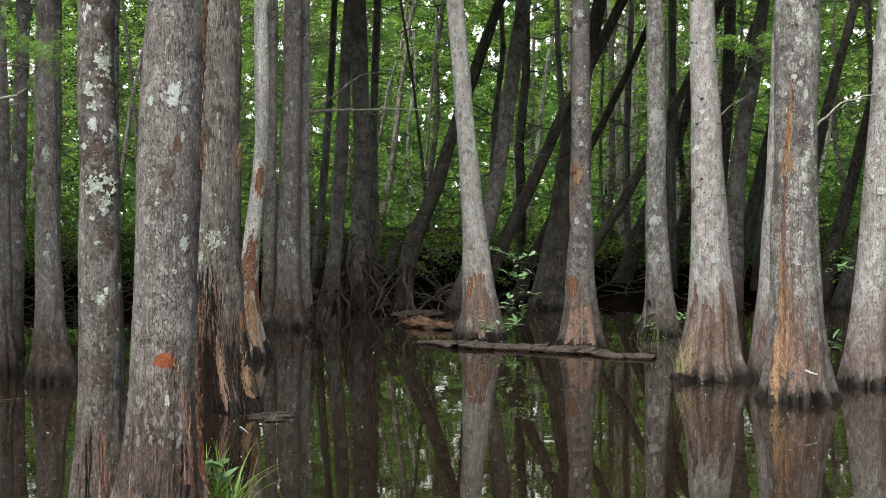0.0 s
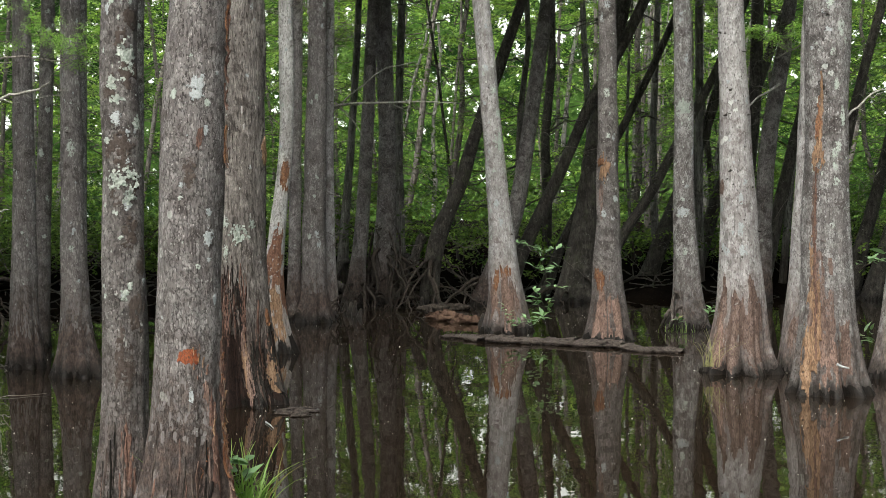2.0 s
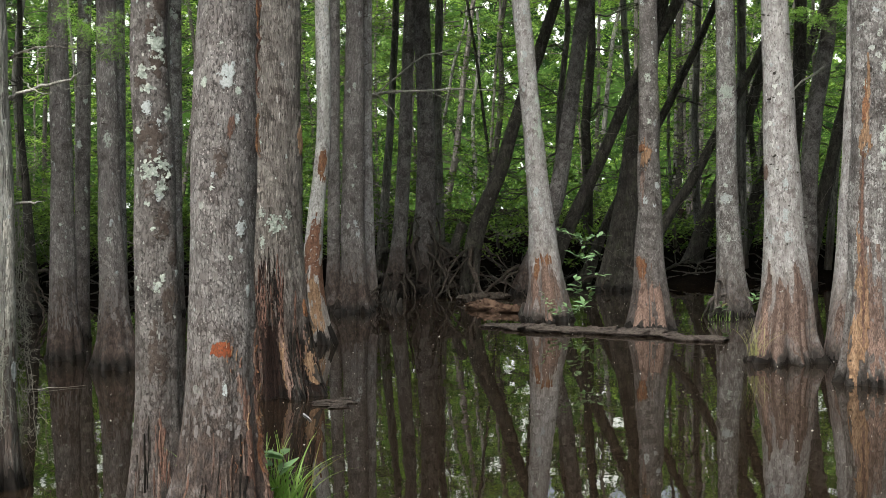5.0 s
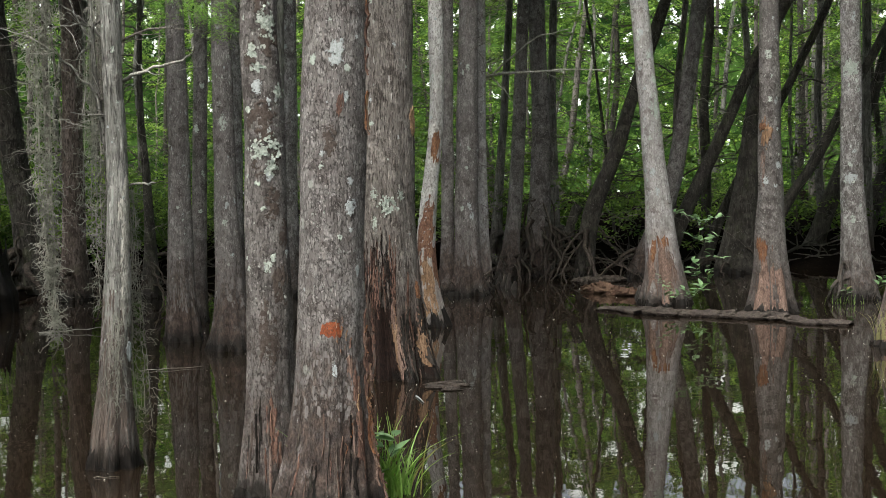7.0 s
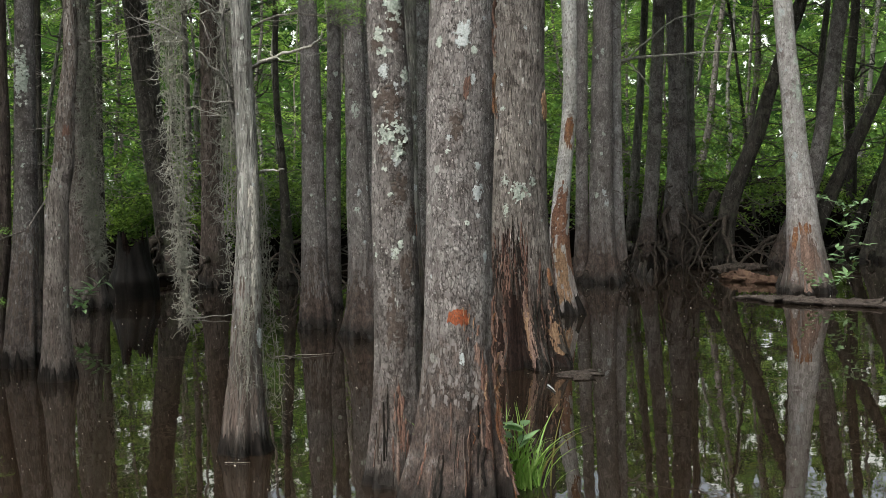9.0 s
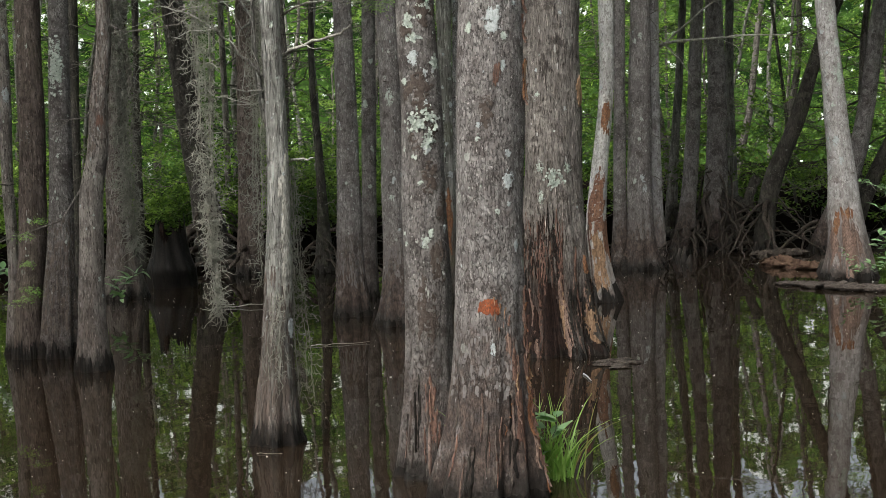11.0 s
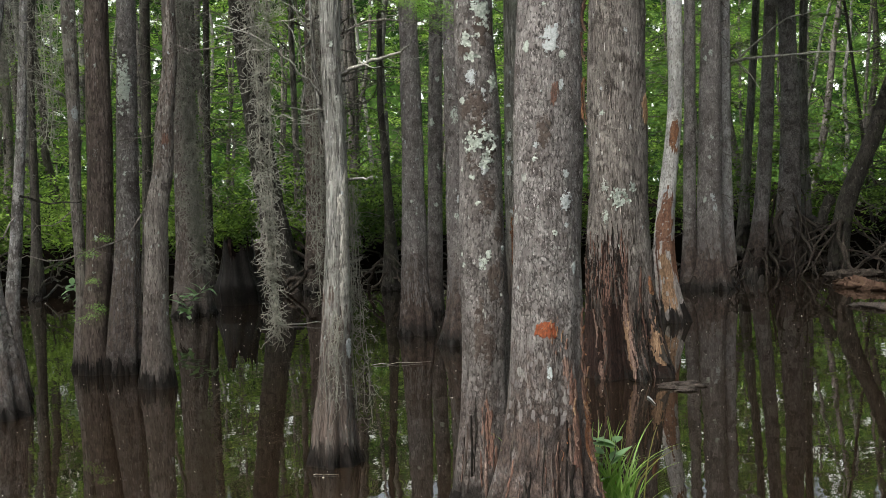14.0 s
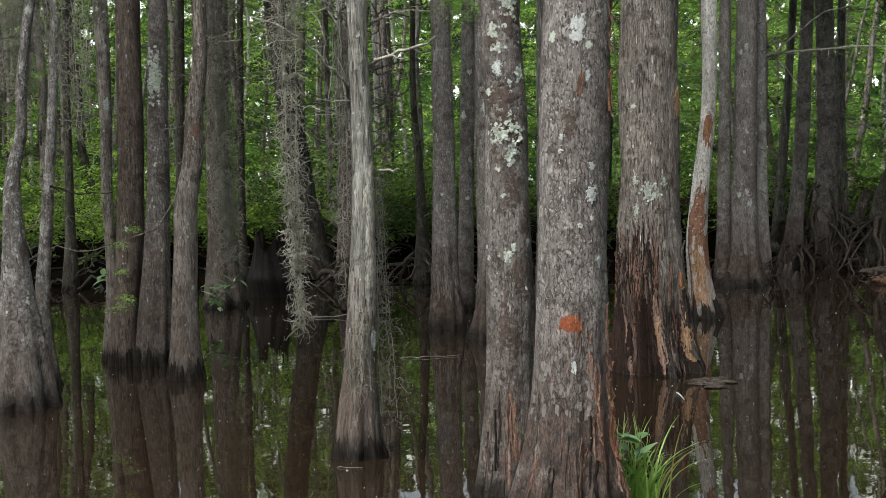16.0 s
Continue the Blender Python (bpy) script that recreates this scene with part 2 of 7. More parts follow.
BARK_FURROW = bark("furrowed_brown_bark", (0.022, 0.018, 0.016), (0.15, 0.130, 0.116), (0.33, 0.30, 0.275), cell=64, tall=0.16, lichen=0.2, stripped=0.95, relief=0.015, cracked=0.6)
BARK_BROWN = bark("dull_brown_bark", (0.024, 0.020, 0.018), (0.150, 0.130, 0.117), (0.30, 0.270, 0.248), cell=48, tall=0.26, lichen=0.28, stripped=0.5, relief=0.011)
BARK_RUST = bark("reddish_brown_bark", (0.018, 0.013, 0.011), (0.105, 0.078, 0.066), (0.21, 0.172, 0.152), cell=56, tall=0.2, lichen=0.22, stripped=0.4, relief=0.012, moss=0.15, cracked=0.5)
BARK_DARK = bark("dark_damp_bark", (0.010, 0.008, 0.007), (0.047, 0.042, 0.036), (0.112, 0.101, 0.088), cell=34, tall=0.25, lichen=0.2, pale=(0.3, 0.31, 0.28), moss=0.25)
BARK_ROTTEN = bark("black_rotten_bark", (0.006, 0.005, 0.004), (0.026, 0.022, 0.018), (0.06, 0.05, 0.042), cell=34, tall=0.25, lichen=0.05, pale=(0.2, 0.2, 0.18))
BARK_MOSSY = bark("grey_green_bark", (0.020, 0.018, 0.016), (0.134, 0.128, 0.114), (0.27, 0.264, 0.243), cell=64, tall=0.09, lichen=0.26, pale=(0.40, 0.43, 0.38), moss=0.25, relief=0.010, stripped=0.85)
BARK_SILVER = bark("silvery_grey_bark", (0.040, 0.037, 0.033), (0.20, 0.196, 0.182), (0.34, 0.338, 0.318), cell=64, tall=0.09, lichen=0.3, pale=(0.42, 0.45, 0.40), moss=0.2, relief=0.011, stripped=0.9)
LICHEN = mottled("grey_green_lichen", (0.25, 0.285, 0.25), (0.37, 0.40, 0.36), (0.12, 0.125, 0.11), scale=75, relief=0.004)
LICHEN_WHITE = mottled("white_lichen", (0.23, 0.248, 0.248), (0.34, 0.362, 0.362), (0.14, 0.142, 0.138), scale=80, relief=0.003)
WOUND = streaked("orange_inner_bark", ((0.165, 0.036, 0.013), (0.22, 0.068, 0.028), (0.085, 0.038, 0.025)), 60, 0.35)
OLD_WOUND = streaked("browned_orange_wound", ((0.13, 0.055, 0.028), (0.24, 0.125, 0.066), (0.045, 0.028, 0.021)), 50, 0.3)
RED_BARK = streaked("red_peeled_bark", ((0.095, 0.052, 0.040), (0.165, 0.098, 0.075), (0.040, 0.027, 0.022)), 42, 0.12)
BARE_WOOD = streaked("bare_tan_wood", ((0.19, 0.115, 0.068), (0.29, 0.195, 0.125), (0.070, 0.040, 0.026)), 48, 0.08)
PINK_WOOD = streaked("weathered_pink_wood", ((0.14, 0.090, 0.072), (0.23, 0.16, 0.13), (0.050, 0.032, 0.027)), 44, 0.12)
# Rotten wood; its black also carries the darkness inside hollows.
SHADED_ROT = streaked("shaded_rotten_wood", ((0.007, 0.005, 0.0045), (0.017, 0.011, 0.009), (0.036, 0.020, 0.016)), 46, 0.07, 0.9)
RUST = streaked("rust_orange_peeled_bark", ((0.125, 0.058, 0.036), (0.21, 0.118, 0.078), (0.055, 0.032, 0.024)), 48, 0.14)
DEAD_WOOD = streaked("weathered_grey_wood", ((0.25, 0.24, 0.215), (0.38, 0.37, 0.335), (0.12, 0.11, 0.095)), 40, 0.12)
ROOT_WOOD = streaked("damp_brown_roots", ((0.038, 0.030, 0.025), (0.085, 0.069, 0.057), (0.018, 0.014, 0.012)), 24, 0.4)
LOG_WOOD = streaked("sodden_log", ((0.055, 0.044, 0.038), (0.135, 0.112, 0.098), (0.016, 0.012, 0.010)), 30, 1.0, 0.8, 0.03)
MOSS = mottled("spanish_moss", (0.15, 0.148, 0.124), (0.245, 0.24, 0.208), (0.07, 0.064, 0.049), scale=8)
# Near-black: the deep shade over the bank is put into the mud's colour.
EARTH = mottled("shaded_leaf_mud", (0.003, 0.0024, 0.002), (0.006, 0.0047, 0.0038), (0.016, 0.0115, 0.0085), scale=5, relief=0.05)
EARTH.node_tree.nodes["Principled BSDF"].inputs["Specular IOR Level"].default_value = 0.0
# Wet bark at the waterline; on the stump its black stands in for shade.
WET_SHADE_BARK = streaked("wet_shade_bark", ((0.007, 0.006, 0.0055), (0.018, 0.0145, 0.0125), (0.004, 0.0035, 0.003)), 40, 0.15, 0.5)
LITTER = mottled("brown_leaf_litter", (0.06, 0.035, 0.025), (0.11, 0.07, 0.05), (0.03, 0.02, 0.015), scale=14, relief=0.03)
FLECK = mottled("pale_flecks", (0.45, 0.44, 0.40), (0.55, 0.54, 0.5), (0.35, 0.32, 0.26), scale=60)
# The wide dark-to-bright range also carries the sun and self-shade of the woods.
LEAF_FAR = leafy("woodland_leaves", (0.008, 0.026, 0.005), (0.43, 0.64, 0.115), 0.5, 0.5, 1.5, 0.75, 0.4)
LEAF_FAR.node_tree.nodes["Principled BSDF"].inputs["Specular IOR Level"].default_value = 0.14
STRIPPED = streaked("mauve_stripped_bark", ((0.095, 0.060, 0.047), (0.185, 0.138, 0.120), (0.040, 0.028, 0.024)), 52, 0.10)
LEAF_CROWN = leafy("cypress_needles", (0.030, 0.075, 0.014), (0.08, 0.15, 0.03), 0.5, 0.45)
LEAF_BROAD = leafy("broad_green_leaves", (0.11, 0.20, 0.085), (0.235, 0.36, 0.185), 0.35, 0.28, 1.0)
DRY_BLADE = leafy("dry_grass", (0.16, 0.17, 0.06), (0.30, 0.28, 0.13), 0.5, 0.3, 1.0)
BLADE = leafy("fresh_grass", (0.12, 0.25, 0.04), (0.26, 0.40, 0.10), 0.4, 0.4, 1.0)


def chips(name, dark, light, pale, stains=0.54):
    """Loose bark scales, each of its own tone."""
    m, n, l, p = nodes_of(name)
    geo = n.new("ShaderNodeNewGeometry")
    raw, loose, tight = place_of(n, l, (1, 1, 0.35))
    rnd = geo.outputs["Random Per Island"]
    col = blend(n, l, maths(n, l, "ADD", 0.3, maths(n, l, "MULTIPLY", rnd, 0.45)), dark, light)
    col = blotched(n, l, raw, col, tuple(c * 0.55 for c in dark), light, stains)
    col = blend(n, l, maths(n, l, "GREATER_THAN", rnd, 0.993), col, pale)
    col = blend(n, l, maths(n, l, "MULTIPLY", grain(n, l, tight, 150, 5, 0.7), 0.7), col, tuple(c * 0.55 for c in dark))
    l.new(col, p.inputs["Base Color"])
    p.inputs["Roughness"].default_value = 0.9
    p.inputs["Specular IOR Level"].default_value = 0.2
    b = n.new("ShaderNodeBump")
    b.inputs["Strength"].default_value, b.inputs["Distance"].default_value = 0.7, 0.004
    l.new(grain(n, l, tight, 110, 5, 0.7), b.inputs["Height"])
    l.new(b.outputs[0], p.inputs["Normal"])
    return m


CHIP_GREY = chips("grey_bark_scales", (0.088, 0.078, 0.074), (0.205, 0.188, 0.181), (0.34, 0.33, 0.32))
CHIP_DARK = chips("mottled_bark_scales", (0.045, 0.039, 0.036), (0.20, 0.184, 0.175), (0.38, 0.39, 0.36), 0.51)
CHIP_PALE = chips("pale_bark_scales", (0.17, 0.157, 0.147), (0.42, 0.404, 0.388), (0.57, 0.57, 0.54))
CHIP_BROWN = chips("brown_bark_strips", (0.050, 0.042, 0.038), (0.29, 0.262, 0.24), (0.46, 0.45, 0.43))
CHIP_RUST = chips("rusty_bark_strips", (0.034, 0.026, 0.022), (0.175, 0.14, 0.122), (0.30, 0.29, 0.27))
CHIP_SILVER = chips("silvery_bark_strips", (0.10, 0.097, 0.088), (0.27, 0.267, 0.248), (0.36, 0.38, 0.35))
SCORCH = mottled("blackened_bark", (0.045, 0.035, 0.03), (0.075, 0.06, 0.052), (0.022, 0.017, 0.014), scale=40, relief=0.008)
WATER = murky_water()


# ---- builders ----
def mesh_of(name, verts, faces, material, smooth=True):
    """A mesh from an array of places and an array of corners (all faces with equally many corners)."""
    verts, faces = np.asarray(verts, dtype=np.float32), np.asarray(faces, dtype=np.int32)
    me = bpy.data.meshes.new(name)
    me.vertices.add(len(verts))
    me.vertices.foreach_set("co", verts.ravel())
    k = faces.shape[1]
    me.loops.add(faces.size)
    me.loops.foreach_set("vertex_index", faces.ravel())
    me.polygons.add(len(faces))
    me.polygons.foreach_set("loop_start", np.arange(0, faces.size, k, dtype=np.int32))
    me.polygons.foreach_set("use_smooth", np.full(len(faces), smooth))
    me.update(calc_edges=True)
    me.validate()
    me.materials.append(material)
    return me


def part(name, me, parent=None, label="", kind=""):
    ob = new(name, me)
    ob.parent = parent
    return tagged(ob, label, kind=kind)


def spline(zs, vs, z):
    """A smooth line through a few values (cubic pieces, straight beyond the ends)."""
    zs, vs, z = np.asarray(zs, float), np.asarray(vs, float), np.asarray(z, float)
    s = np.diff(vs) / np.diff(zs)
    d = np.concatenate([[s[0]], (s[1:] + s[:-1]) / 2, [s[-1]]])
    i = np.clip(np.searchsorted(zs, z) - 1, 0, len(s) - 1)
    h = zs[i + 1] - zs[i]
    t = (z - zs[i]) / h
    inside = (2 * t**3 - 3 * t**2 + 1) * vs[i] + (t**3 - 2 * t**2 + t) * h * d[i] + (3 * t**2 - 2 * t**3) * vs[i + 1] + (t**3 - t**2) * h * d[i + 1]
    return np.where(z < zs[0], vs[0] + (z - zs[0]) * s[0] * 0, np.where(z > zs[-1], vs[-1] + (z - zs[-1]) * s[-1], inside))


def plates(u, v, around, seed):
    """How far each place is from the edge of its bark plate (0 in the crack), round a trunk of that many plates; and the plate's own height."""
    best, second, tint = np.full(u.shape, 9.0), np.full(u.shape, 9.0), np.zeros(u.shape)
    iu, iv = np.floor(u), np.floor(v)
    for du in (-1, 0, 1):
        for dv in (-1, 0, 1):
            cu, cv = iu + du, iv + dv
            h = np.sin(np.mod(cu, around) * 127.1 + cv * 311.7 + seed * 17.3) * 43758.5453
            a = h - np.floor(h)
            b = np.mod(a * 7919.31, 1.0)
            d = np.hypot(cu + 0.15 + 0.7 * a - u, cv + 0.15 + 0.7 * b - v)
            nearer = d < best
            second = np.where(nearer, best, np.minimum(second, d))
            tint = np.where(nearer, np.mod(a * 313.7, 1.0), tint)
            best = np.where(nearer, d, best)
    return second - best, tint


class Stem:
    """The outer surface of a trunk: a bent axis, a swelling radius, flutes at the foot and lumps."""

    def __init__(self, stations, seed, lobes=7, flute=0.14, foot=0.35, lump=0.045, plate=0.0, plate_size=0.03, plate_tall=1.6, dents=()):
        self.z, self.x, self.y, self.r = (np.array([s[k] for s in stations], float) for k in range(4))
        rng = np.random.default_rng(seed)
        self.seed, self.flute, self.foot, self.lobes, self.lump = seed, flute, foot, lobes, lump
        self.phase = rng.uniform(0, 6.28, 12)
        self.waves = [(rng.integers(1, 6), rng.uniform(1, 9), rng.uniform(0, 6.28), rng.uniform(0.3, 1)) for _ in range(7)]
        self.plate, self.plate_size, self.plate_tall, self.dents = plate, plate_size, plate_tall, dents

    def axis(self, z):
        r = np.maximum(spline(self.z, self.r, z), 0.012)
        over = np.maximum(z - self.z[-1], 0)
        r = np.where(over > 0, np.maximum(self.r[-1] * (1 - over / 11.0), 0.02), r)
        return spline(self.z, self.x, z), spline(self.z, self.y, z), r

    def at(self, z, a, out=0.0):
        z, a = np.broadcast_arrays(np.asarray(z, float), np.asarray(a, float))
        x, y, r = self.axis(z)
        k, p = self.lobes, self.phase
        ridge = 0.6 * np.abs(np.cos(k * a / 2 + p[0] + 0.4 * np.sin(a + p[1]))) + 0.4 * np.abs(np.cos((k + 3) * a / 2 + p[2]))
        f = self.flute * np.exp(-np.maximum(z, -0.1) / self.foot) * (ridge - 0.62) * 2 + 0.25 * self.flute * (ridge - 0.62) * np.exp(-np.maximum(z, 0) / (5 * self.foot))
        for m, w, q, s in self.waves:
            f = f + self.lump * 0.45 * s * np.sin(m * a + w * z + q)
        big = r * (1 + f)
        for turn, height, wide, tall, deep in self.dents:
            near = np.abs(np.mod(a - turn + 3.14159, 6.28318) - 3.14159) / wide
            up = np.abs(z - height) / tall
            big = big - deep * np.clip(1.25 - near**2 - up**2, 0, 1)
        if self.plate:
            n = max(6, int(round(6.28 * np.median(self.r) / self.plate_size)))
            e, tint = plates(a / 6.28318 * n, z / (self.plate_size * self.plate_tall), n, self.seed)
            big = big + self.plate * (np.clip(e / 0.22, 0, 1) - 1 + 0.9 * (tint - 0.5) * np.clip(e / 0.3, 0, 1))
        big = big + out
        return np.stack([x + big * np.cos(a), y + big * np.sin(a), z], -1)

    def mesh(self, name, material, step=0.06, around=28, seen=6.0, top=9.0, step_high=0.5):
        zs = np.concatenate([np.arange(-0.5, seen, step), np.arange(seen, top + 0.01, step_high)])
        a = np.linspace(0, 6.28318530718, around, endpoint=False)
        v = self.at(zs[:, None], a[None, :])
        i, j = np.meshgrid(np.arange(len(zs) - 1), np.arange(around), indexing="ij")
        k = (j + 1) % around
        faces = np.stack([i * around + j, i * around + k, (i + 1) * around + k, (i + 1) * around + j], -1).reshape(-1, 4)
        return mesh_of(name, v.reshape(-1, 3), faces, material)


def tube(points, radii, sides=6):
    """Places and corners of a bent round rod."""
    p = np.asarray(points, float)
    r = np.broadcast_to(np.asarray(radii, float), (len(p),))
    t = np.gradient(p, axis=0)
    t /= np.linalg.norm(t, axis=1)[:, None] + 1e-9
    ref = np.where(np.abs(t[:, 2:3]) > 0.9, np.array([[1.0, 0, 0]]), np.array([[0, 0, 1.0]]))
    u = np.cross(t, ref)
    u /= np.linalg.norm(u, axis=1)[:, None] + 1e-9
    w = np.cross(t, u)
    a = np.linspace(0, 6.2831853, sides, endpoint=False)
    v = p[:, None] + r[:, None, None] * (np.cos(a)[None, :, None] * u[:, None] + np.sin(a)[None, :, None] * w[:, None])
    i, j = np.meshgrid(np.arange(len(p) - 1), np.arange(sides), indexing="ij")
    k = (j + 1) % sides
    f = np.stack([i * sides + j, i * sides + k, (i + 1) * sides + k, (i + 1) * sides + j], -1).reshape(-1, 4)
    return v.reshape(-1, 3), f


def joined(pieces):
    vs, fs, n = [], [], 0
    for v, f in pieces:
        vs.append(v)
        fs.append(f + n)
        n += len(v)
    return np.concatenate(vs), np.concatenate(fs)


def wander(rng, start, end, n=8, sway=0.1, sag=0.0):
    """A wavering line between two places."""
    t = np.linspace(0, 1, n)[:, None]
    p = np.asarray(start, float) * (1 - t) + np.asarray(end, float) * t
    off = np.cumsum(rng.normal(0, 1, (n, 3)), axis=0)
    off -= off[:1] + (off[-1:] - off[:1]) * t
    p = p + off * sway / math.sqrt(n)
    p[:, 2] -= sag * 4 * (t * (1 - t))[:, 0]
    return p


def leaf_cloud(rng, centres, spread, per, length, width, flat=0.35, droop=0.0, thick=0.16):
    """Diamond leaves strewn in flattish sprays round the centres."""
    c = np.repeat(centres, per, axis=0)
    n = len(c)
    s = np.repeat(np.broadcast_to(spread, (len(centres),)), per)
    a, d = rng.uniform(0, 6.28318, n), np.sqrt(rng.uniform(0, 1, n))
    tilt = np.repeat(rng.normal(0, 0.25, (len(centres), 2)), per, axis=0)
    off = np.stack([s * d * np.cos(a), s * d * np.sin(a), rng.normal(0, thick, n) * s], -1)
    off[:, 2] += tilt[:, 0] * off[:, 0] + tilt[:, 1] * off[:, 1] - droop * d * d * s
    p = c + off
    ang = a + rng.normal(0, 0.7, n)
    along = np.stack([np.cos(ang), np.sin(ang), rng.normal(-0.2, flat, n)], -1)
    along /= np.linalg.norm(along, axis=1)[:, None]
    up = np.stack([rng.normal(0, flat, n), rng.normal(0, flat, n), np.ones(n)], -1)
    side = np.cross(along, up)
    side /= np.linalg.norm(side, axis=1)[:, None]
    L = (length * rng.uniform(0.6, 1.3, n))[:, None]
    W = (width * rng.uniform(0.6, 1.3, n))[:, None]
    v = np.stack([p - along * L * 0.5, p + side * W * 0.5 - along * L * 0.05, p + along * L * 0.5, p - side * W * 0.5 - along * L * 0.05], 1).reshape(-1, 3)
    return v, np.arange(4 * n).reshape(-1, 4)


def fronds(rng, base, way, reach, twigs, leaflets, length, width, droop=0.3):
    """Flat fans of twigs with leaflets on both sides; each fan starts at its base and points along its way."""
    n = len(base)
    j = np.linspace(-1, 1, twigs)[None, :, None]
    ang = way[:, None, None] + 0.8 * j + rng.normal(0, 0.12, (n, twigs, 1))
    far = reach[:, None, None] * (1 - 0.35 * np.abs(j)) * rng.uniform(0.75, 1.2, (n, twigs, 1))
    q = (np.arange(leaflets)[None, None] + rng.uniform(0.2, 0.8, (n, twigs, leaflets))) / leaflets
    slope = rng.normal(-0.05, 0.18, (n, 1, 1))
    p = base[:, None, None] + np.stack([far * q * np.cos(ang), far * q * np.sin(ang), far * q * slope - droop * far * q * q + rng.normal(0, 0.012, q.shape)], -1)
    sign = np.where(np.arange(leaflets) % 2, 1.0, -1.0)[None, None]
    turn = ang + sign * rng.normal(0.85, 0.25, q.shape)
    along = np.stack([np.cos(turn), np.sin(turn), rng.normal(-0.28, 0.22, q.shape)], -1)
    along /= np.linalg.norm(along, axis=-1)[..., None]
    up = np.stack([rng.normal(0, 0.28, q.shape), rng.normal(0, 0.28, q.shape), np.ones(q.shape)], -1)
    side = np.cross(along, up)
    side /= np.linalg.norm(side, axis=-1)[..., None]
    L = (length * rng.uniform(0.65, 1.3, q.shape))[..., None]
    W = (width * rng.uniform(0.7, 1.3, q.shape))[..., None]
    v = np.stack([p, p + along * L * 0.42 + side * W * 0.5, p + along * L, p + along * L * 0.42 - side * W * 0.5], -2).reshape(-1, 3)
    return v, np.arange(len(v)).reshape(-1, 4)


def facing(x, y):
    """The angle on a trunk at (x, y) that faces the walk."""
    return math.atan2(0.3 - y, 0.05 - x)


def rough_field(rng, nu, nv, fu, fv):
    """An uneven field of nu by nv values from 0 to 1, with about fu by fv bumps."""
    g = rng.uniform(0, 1, (int(fv) + 2, int(fu) + 2))
    cols = np.array([np.interp(np.linspace(0, g.shape[1] - 1, nu), np.arange(g.shape[1]), row) for row in g])
    return np.array([np.interp(np.linspace(0, g.shape[0] - 1, nv), np.arange(g.shape[0]), c) for c in cols.T]).T


def patch_on(stem, x, y, z, u, wide, high, seed, out=0.003, lobed=0.35, streak=1.0, cells=46):
    """A raised crust with a frayed outline lying on the trunk, at a height and at a share u (-1 to 1) across it."""
    rng = np.random.default_rng(seed)
    r = float(stem.axis(np.array(z))[2])
    mid = facing(x, y) + math.asin(max(-0.97, min(0.97, u)))
    cell = min(wide / 16, max(wide, high / 2.5) / cells)
    nu, nv = max(8, int(1.3 * wide / cell)), max(8, int(1.3 * high / cell))
    s, t = np.meshgrid(np.linspace(-1.3, 1.3, nu), np.linspace(-1.3, 1.3, nv))
    bumps = 0.4 * rough_field(rng, nu, nv, 4, max(2, 4 / streak * high / wide)) + 0.36 * rough_field(rng, nu, nv, 10, max(3, 10 / streak * high / wide)) + 0.36 * rough_field(rng, nu, nv, nu / 2.8, nv / 2.8 / streak)
    inside = 1 - (s * s + t * t) + (bumps - 0.56) * (1.8 + 3.6 * lobed) > 0.12
    full = inside[:-1, :-1] & inside[1:, :-1] & inside[:-1, 1:] & inside[1:, 1:]
    rim = np.zeros(inside.shape, bool)
    rim[:-1, :-1] |= ~full
    rim[1:, :-1] |= ~full
    rim[:-1, 1:] |= ~full
    rim[1:, 1:] |= ~full
    lift = np.where(rim, 0.0004, out * (0.5 + 0.6 * bumps))
    v = stem.at(z + t * high / 2, mid + s * wide / 2 / r, lift).reshape(-1, 3)
    label = np.where(full, np.arange(full.size).reshape(full.shape) + 1, 0)
    for _ in range(400):
        grown = label.copy()
        for axis in (0, 1):
            for step in (1, -1):
                grown = np.maximum(grown, np.roll(label, step, axis) * full)
        if (grown == label).all():
            break
        label = grown
    ids, counts = np.unique(label[label > 0], return_counts=True)
    order = ids[np.argsort(-counts)]
    large = [k for k in order if counts[ids == k][0] >= 24][:6]
    pieces = []
    for group in [[k] for k in large] + [[k for k in order if k not in large]]:
        jj, ii = np.nonzero(np.isin(label, group))
        if len(jj) < 3:
            continue
        k = jj * nu + ii
        f = np.stack([k, k + 1, k + nu + 1, k + nu], -1)
        used = np.unique(f)
        slot = np.zeros(nu * nv, int)
        slot[used] = np.arange(len(used))
        pieces.append((v[used], slot[f], len(group) == 1))
    return pieces


# ---- crowns, shared among the trees ----
def crown_mesh(seed, name):
    rng = np.random.default_rng(seed)
    n = 25
    c = np.stack([rng.normal(0, 0.95, n), rng.normal(0, 0.95, n), rng.uniform(-1.5, 1.9, n)], -1)
    v, f = leaf_cloud(rng, c, rng.uniform(0.3, 0.75, n), 30, 0.15, 0.06, droop=0.25)
    return mesh_of(name, v, f, LEAF_CROWN, smooth=False)


def limbs_mesh(seed, name, material):
    rng = np.random.default_rng(seed)
    bits = []
    for _ in range(9):
        a, z = rng.uniform(0, 6.28), rng.uniform(-2.2, 0.8)
        L = rng.uniform(0.9, 1.8)
        bits.append(tube(wander(rng, (0, 0, z), (L * math.cos(a), L * math.sin(a), z + rng.uniform(0.2, 0.9)), 6, 0.25), np.linspace(0.035, 0.008, 6), 5))
    v, f = joined(bits)
    return mesh_of(name, v, f, material)


CROWNS = [crown_mesh(70 + k, "crown") for k in range(4)]
BOUGHS = [limbs_mesh(80 + k, "limbs", BARK_BROWN) for k in range(3)]
TREES, TRUNKS = {}, {}


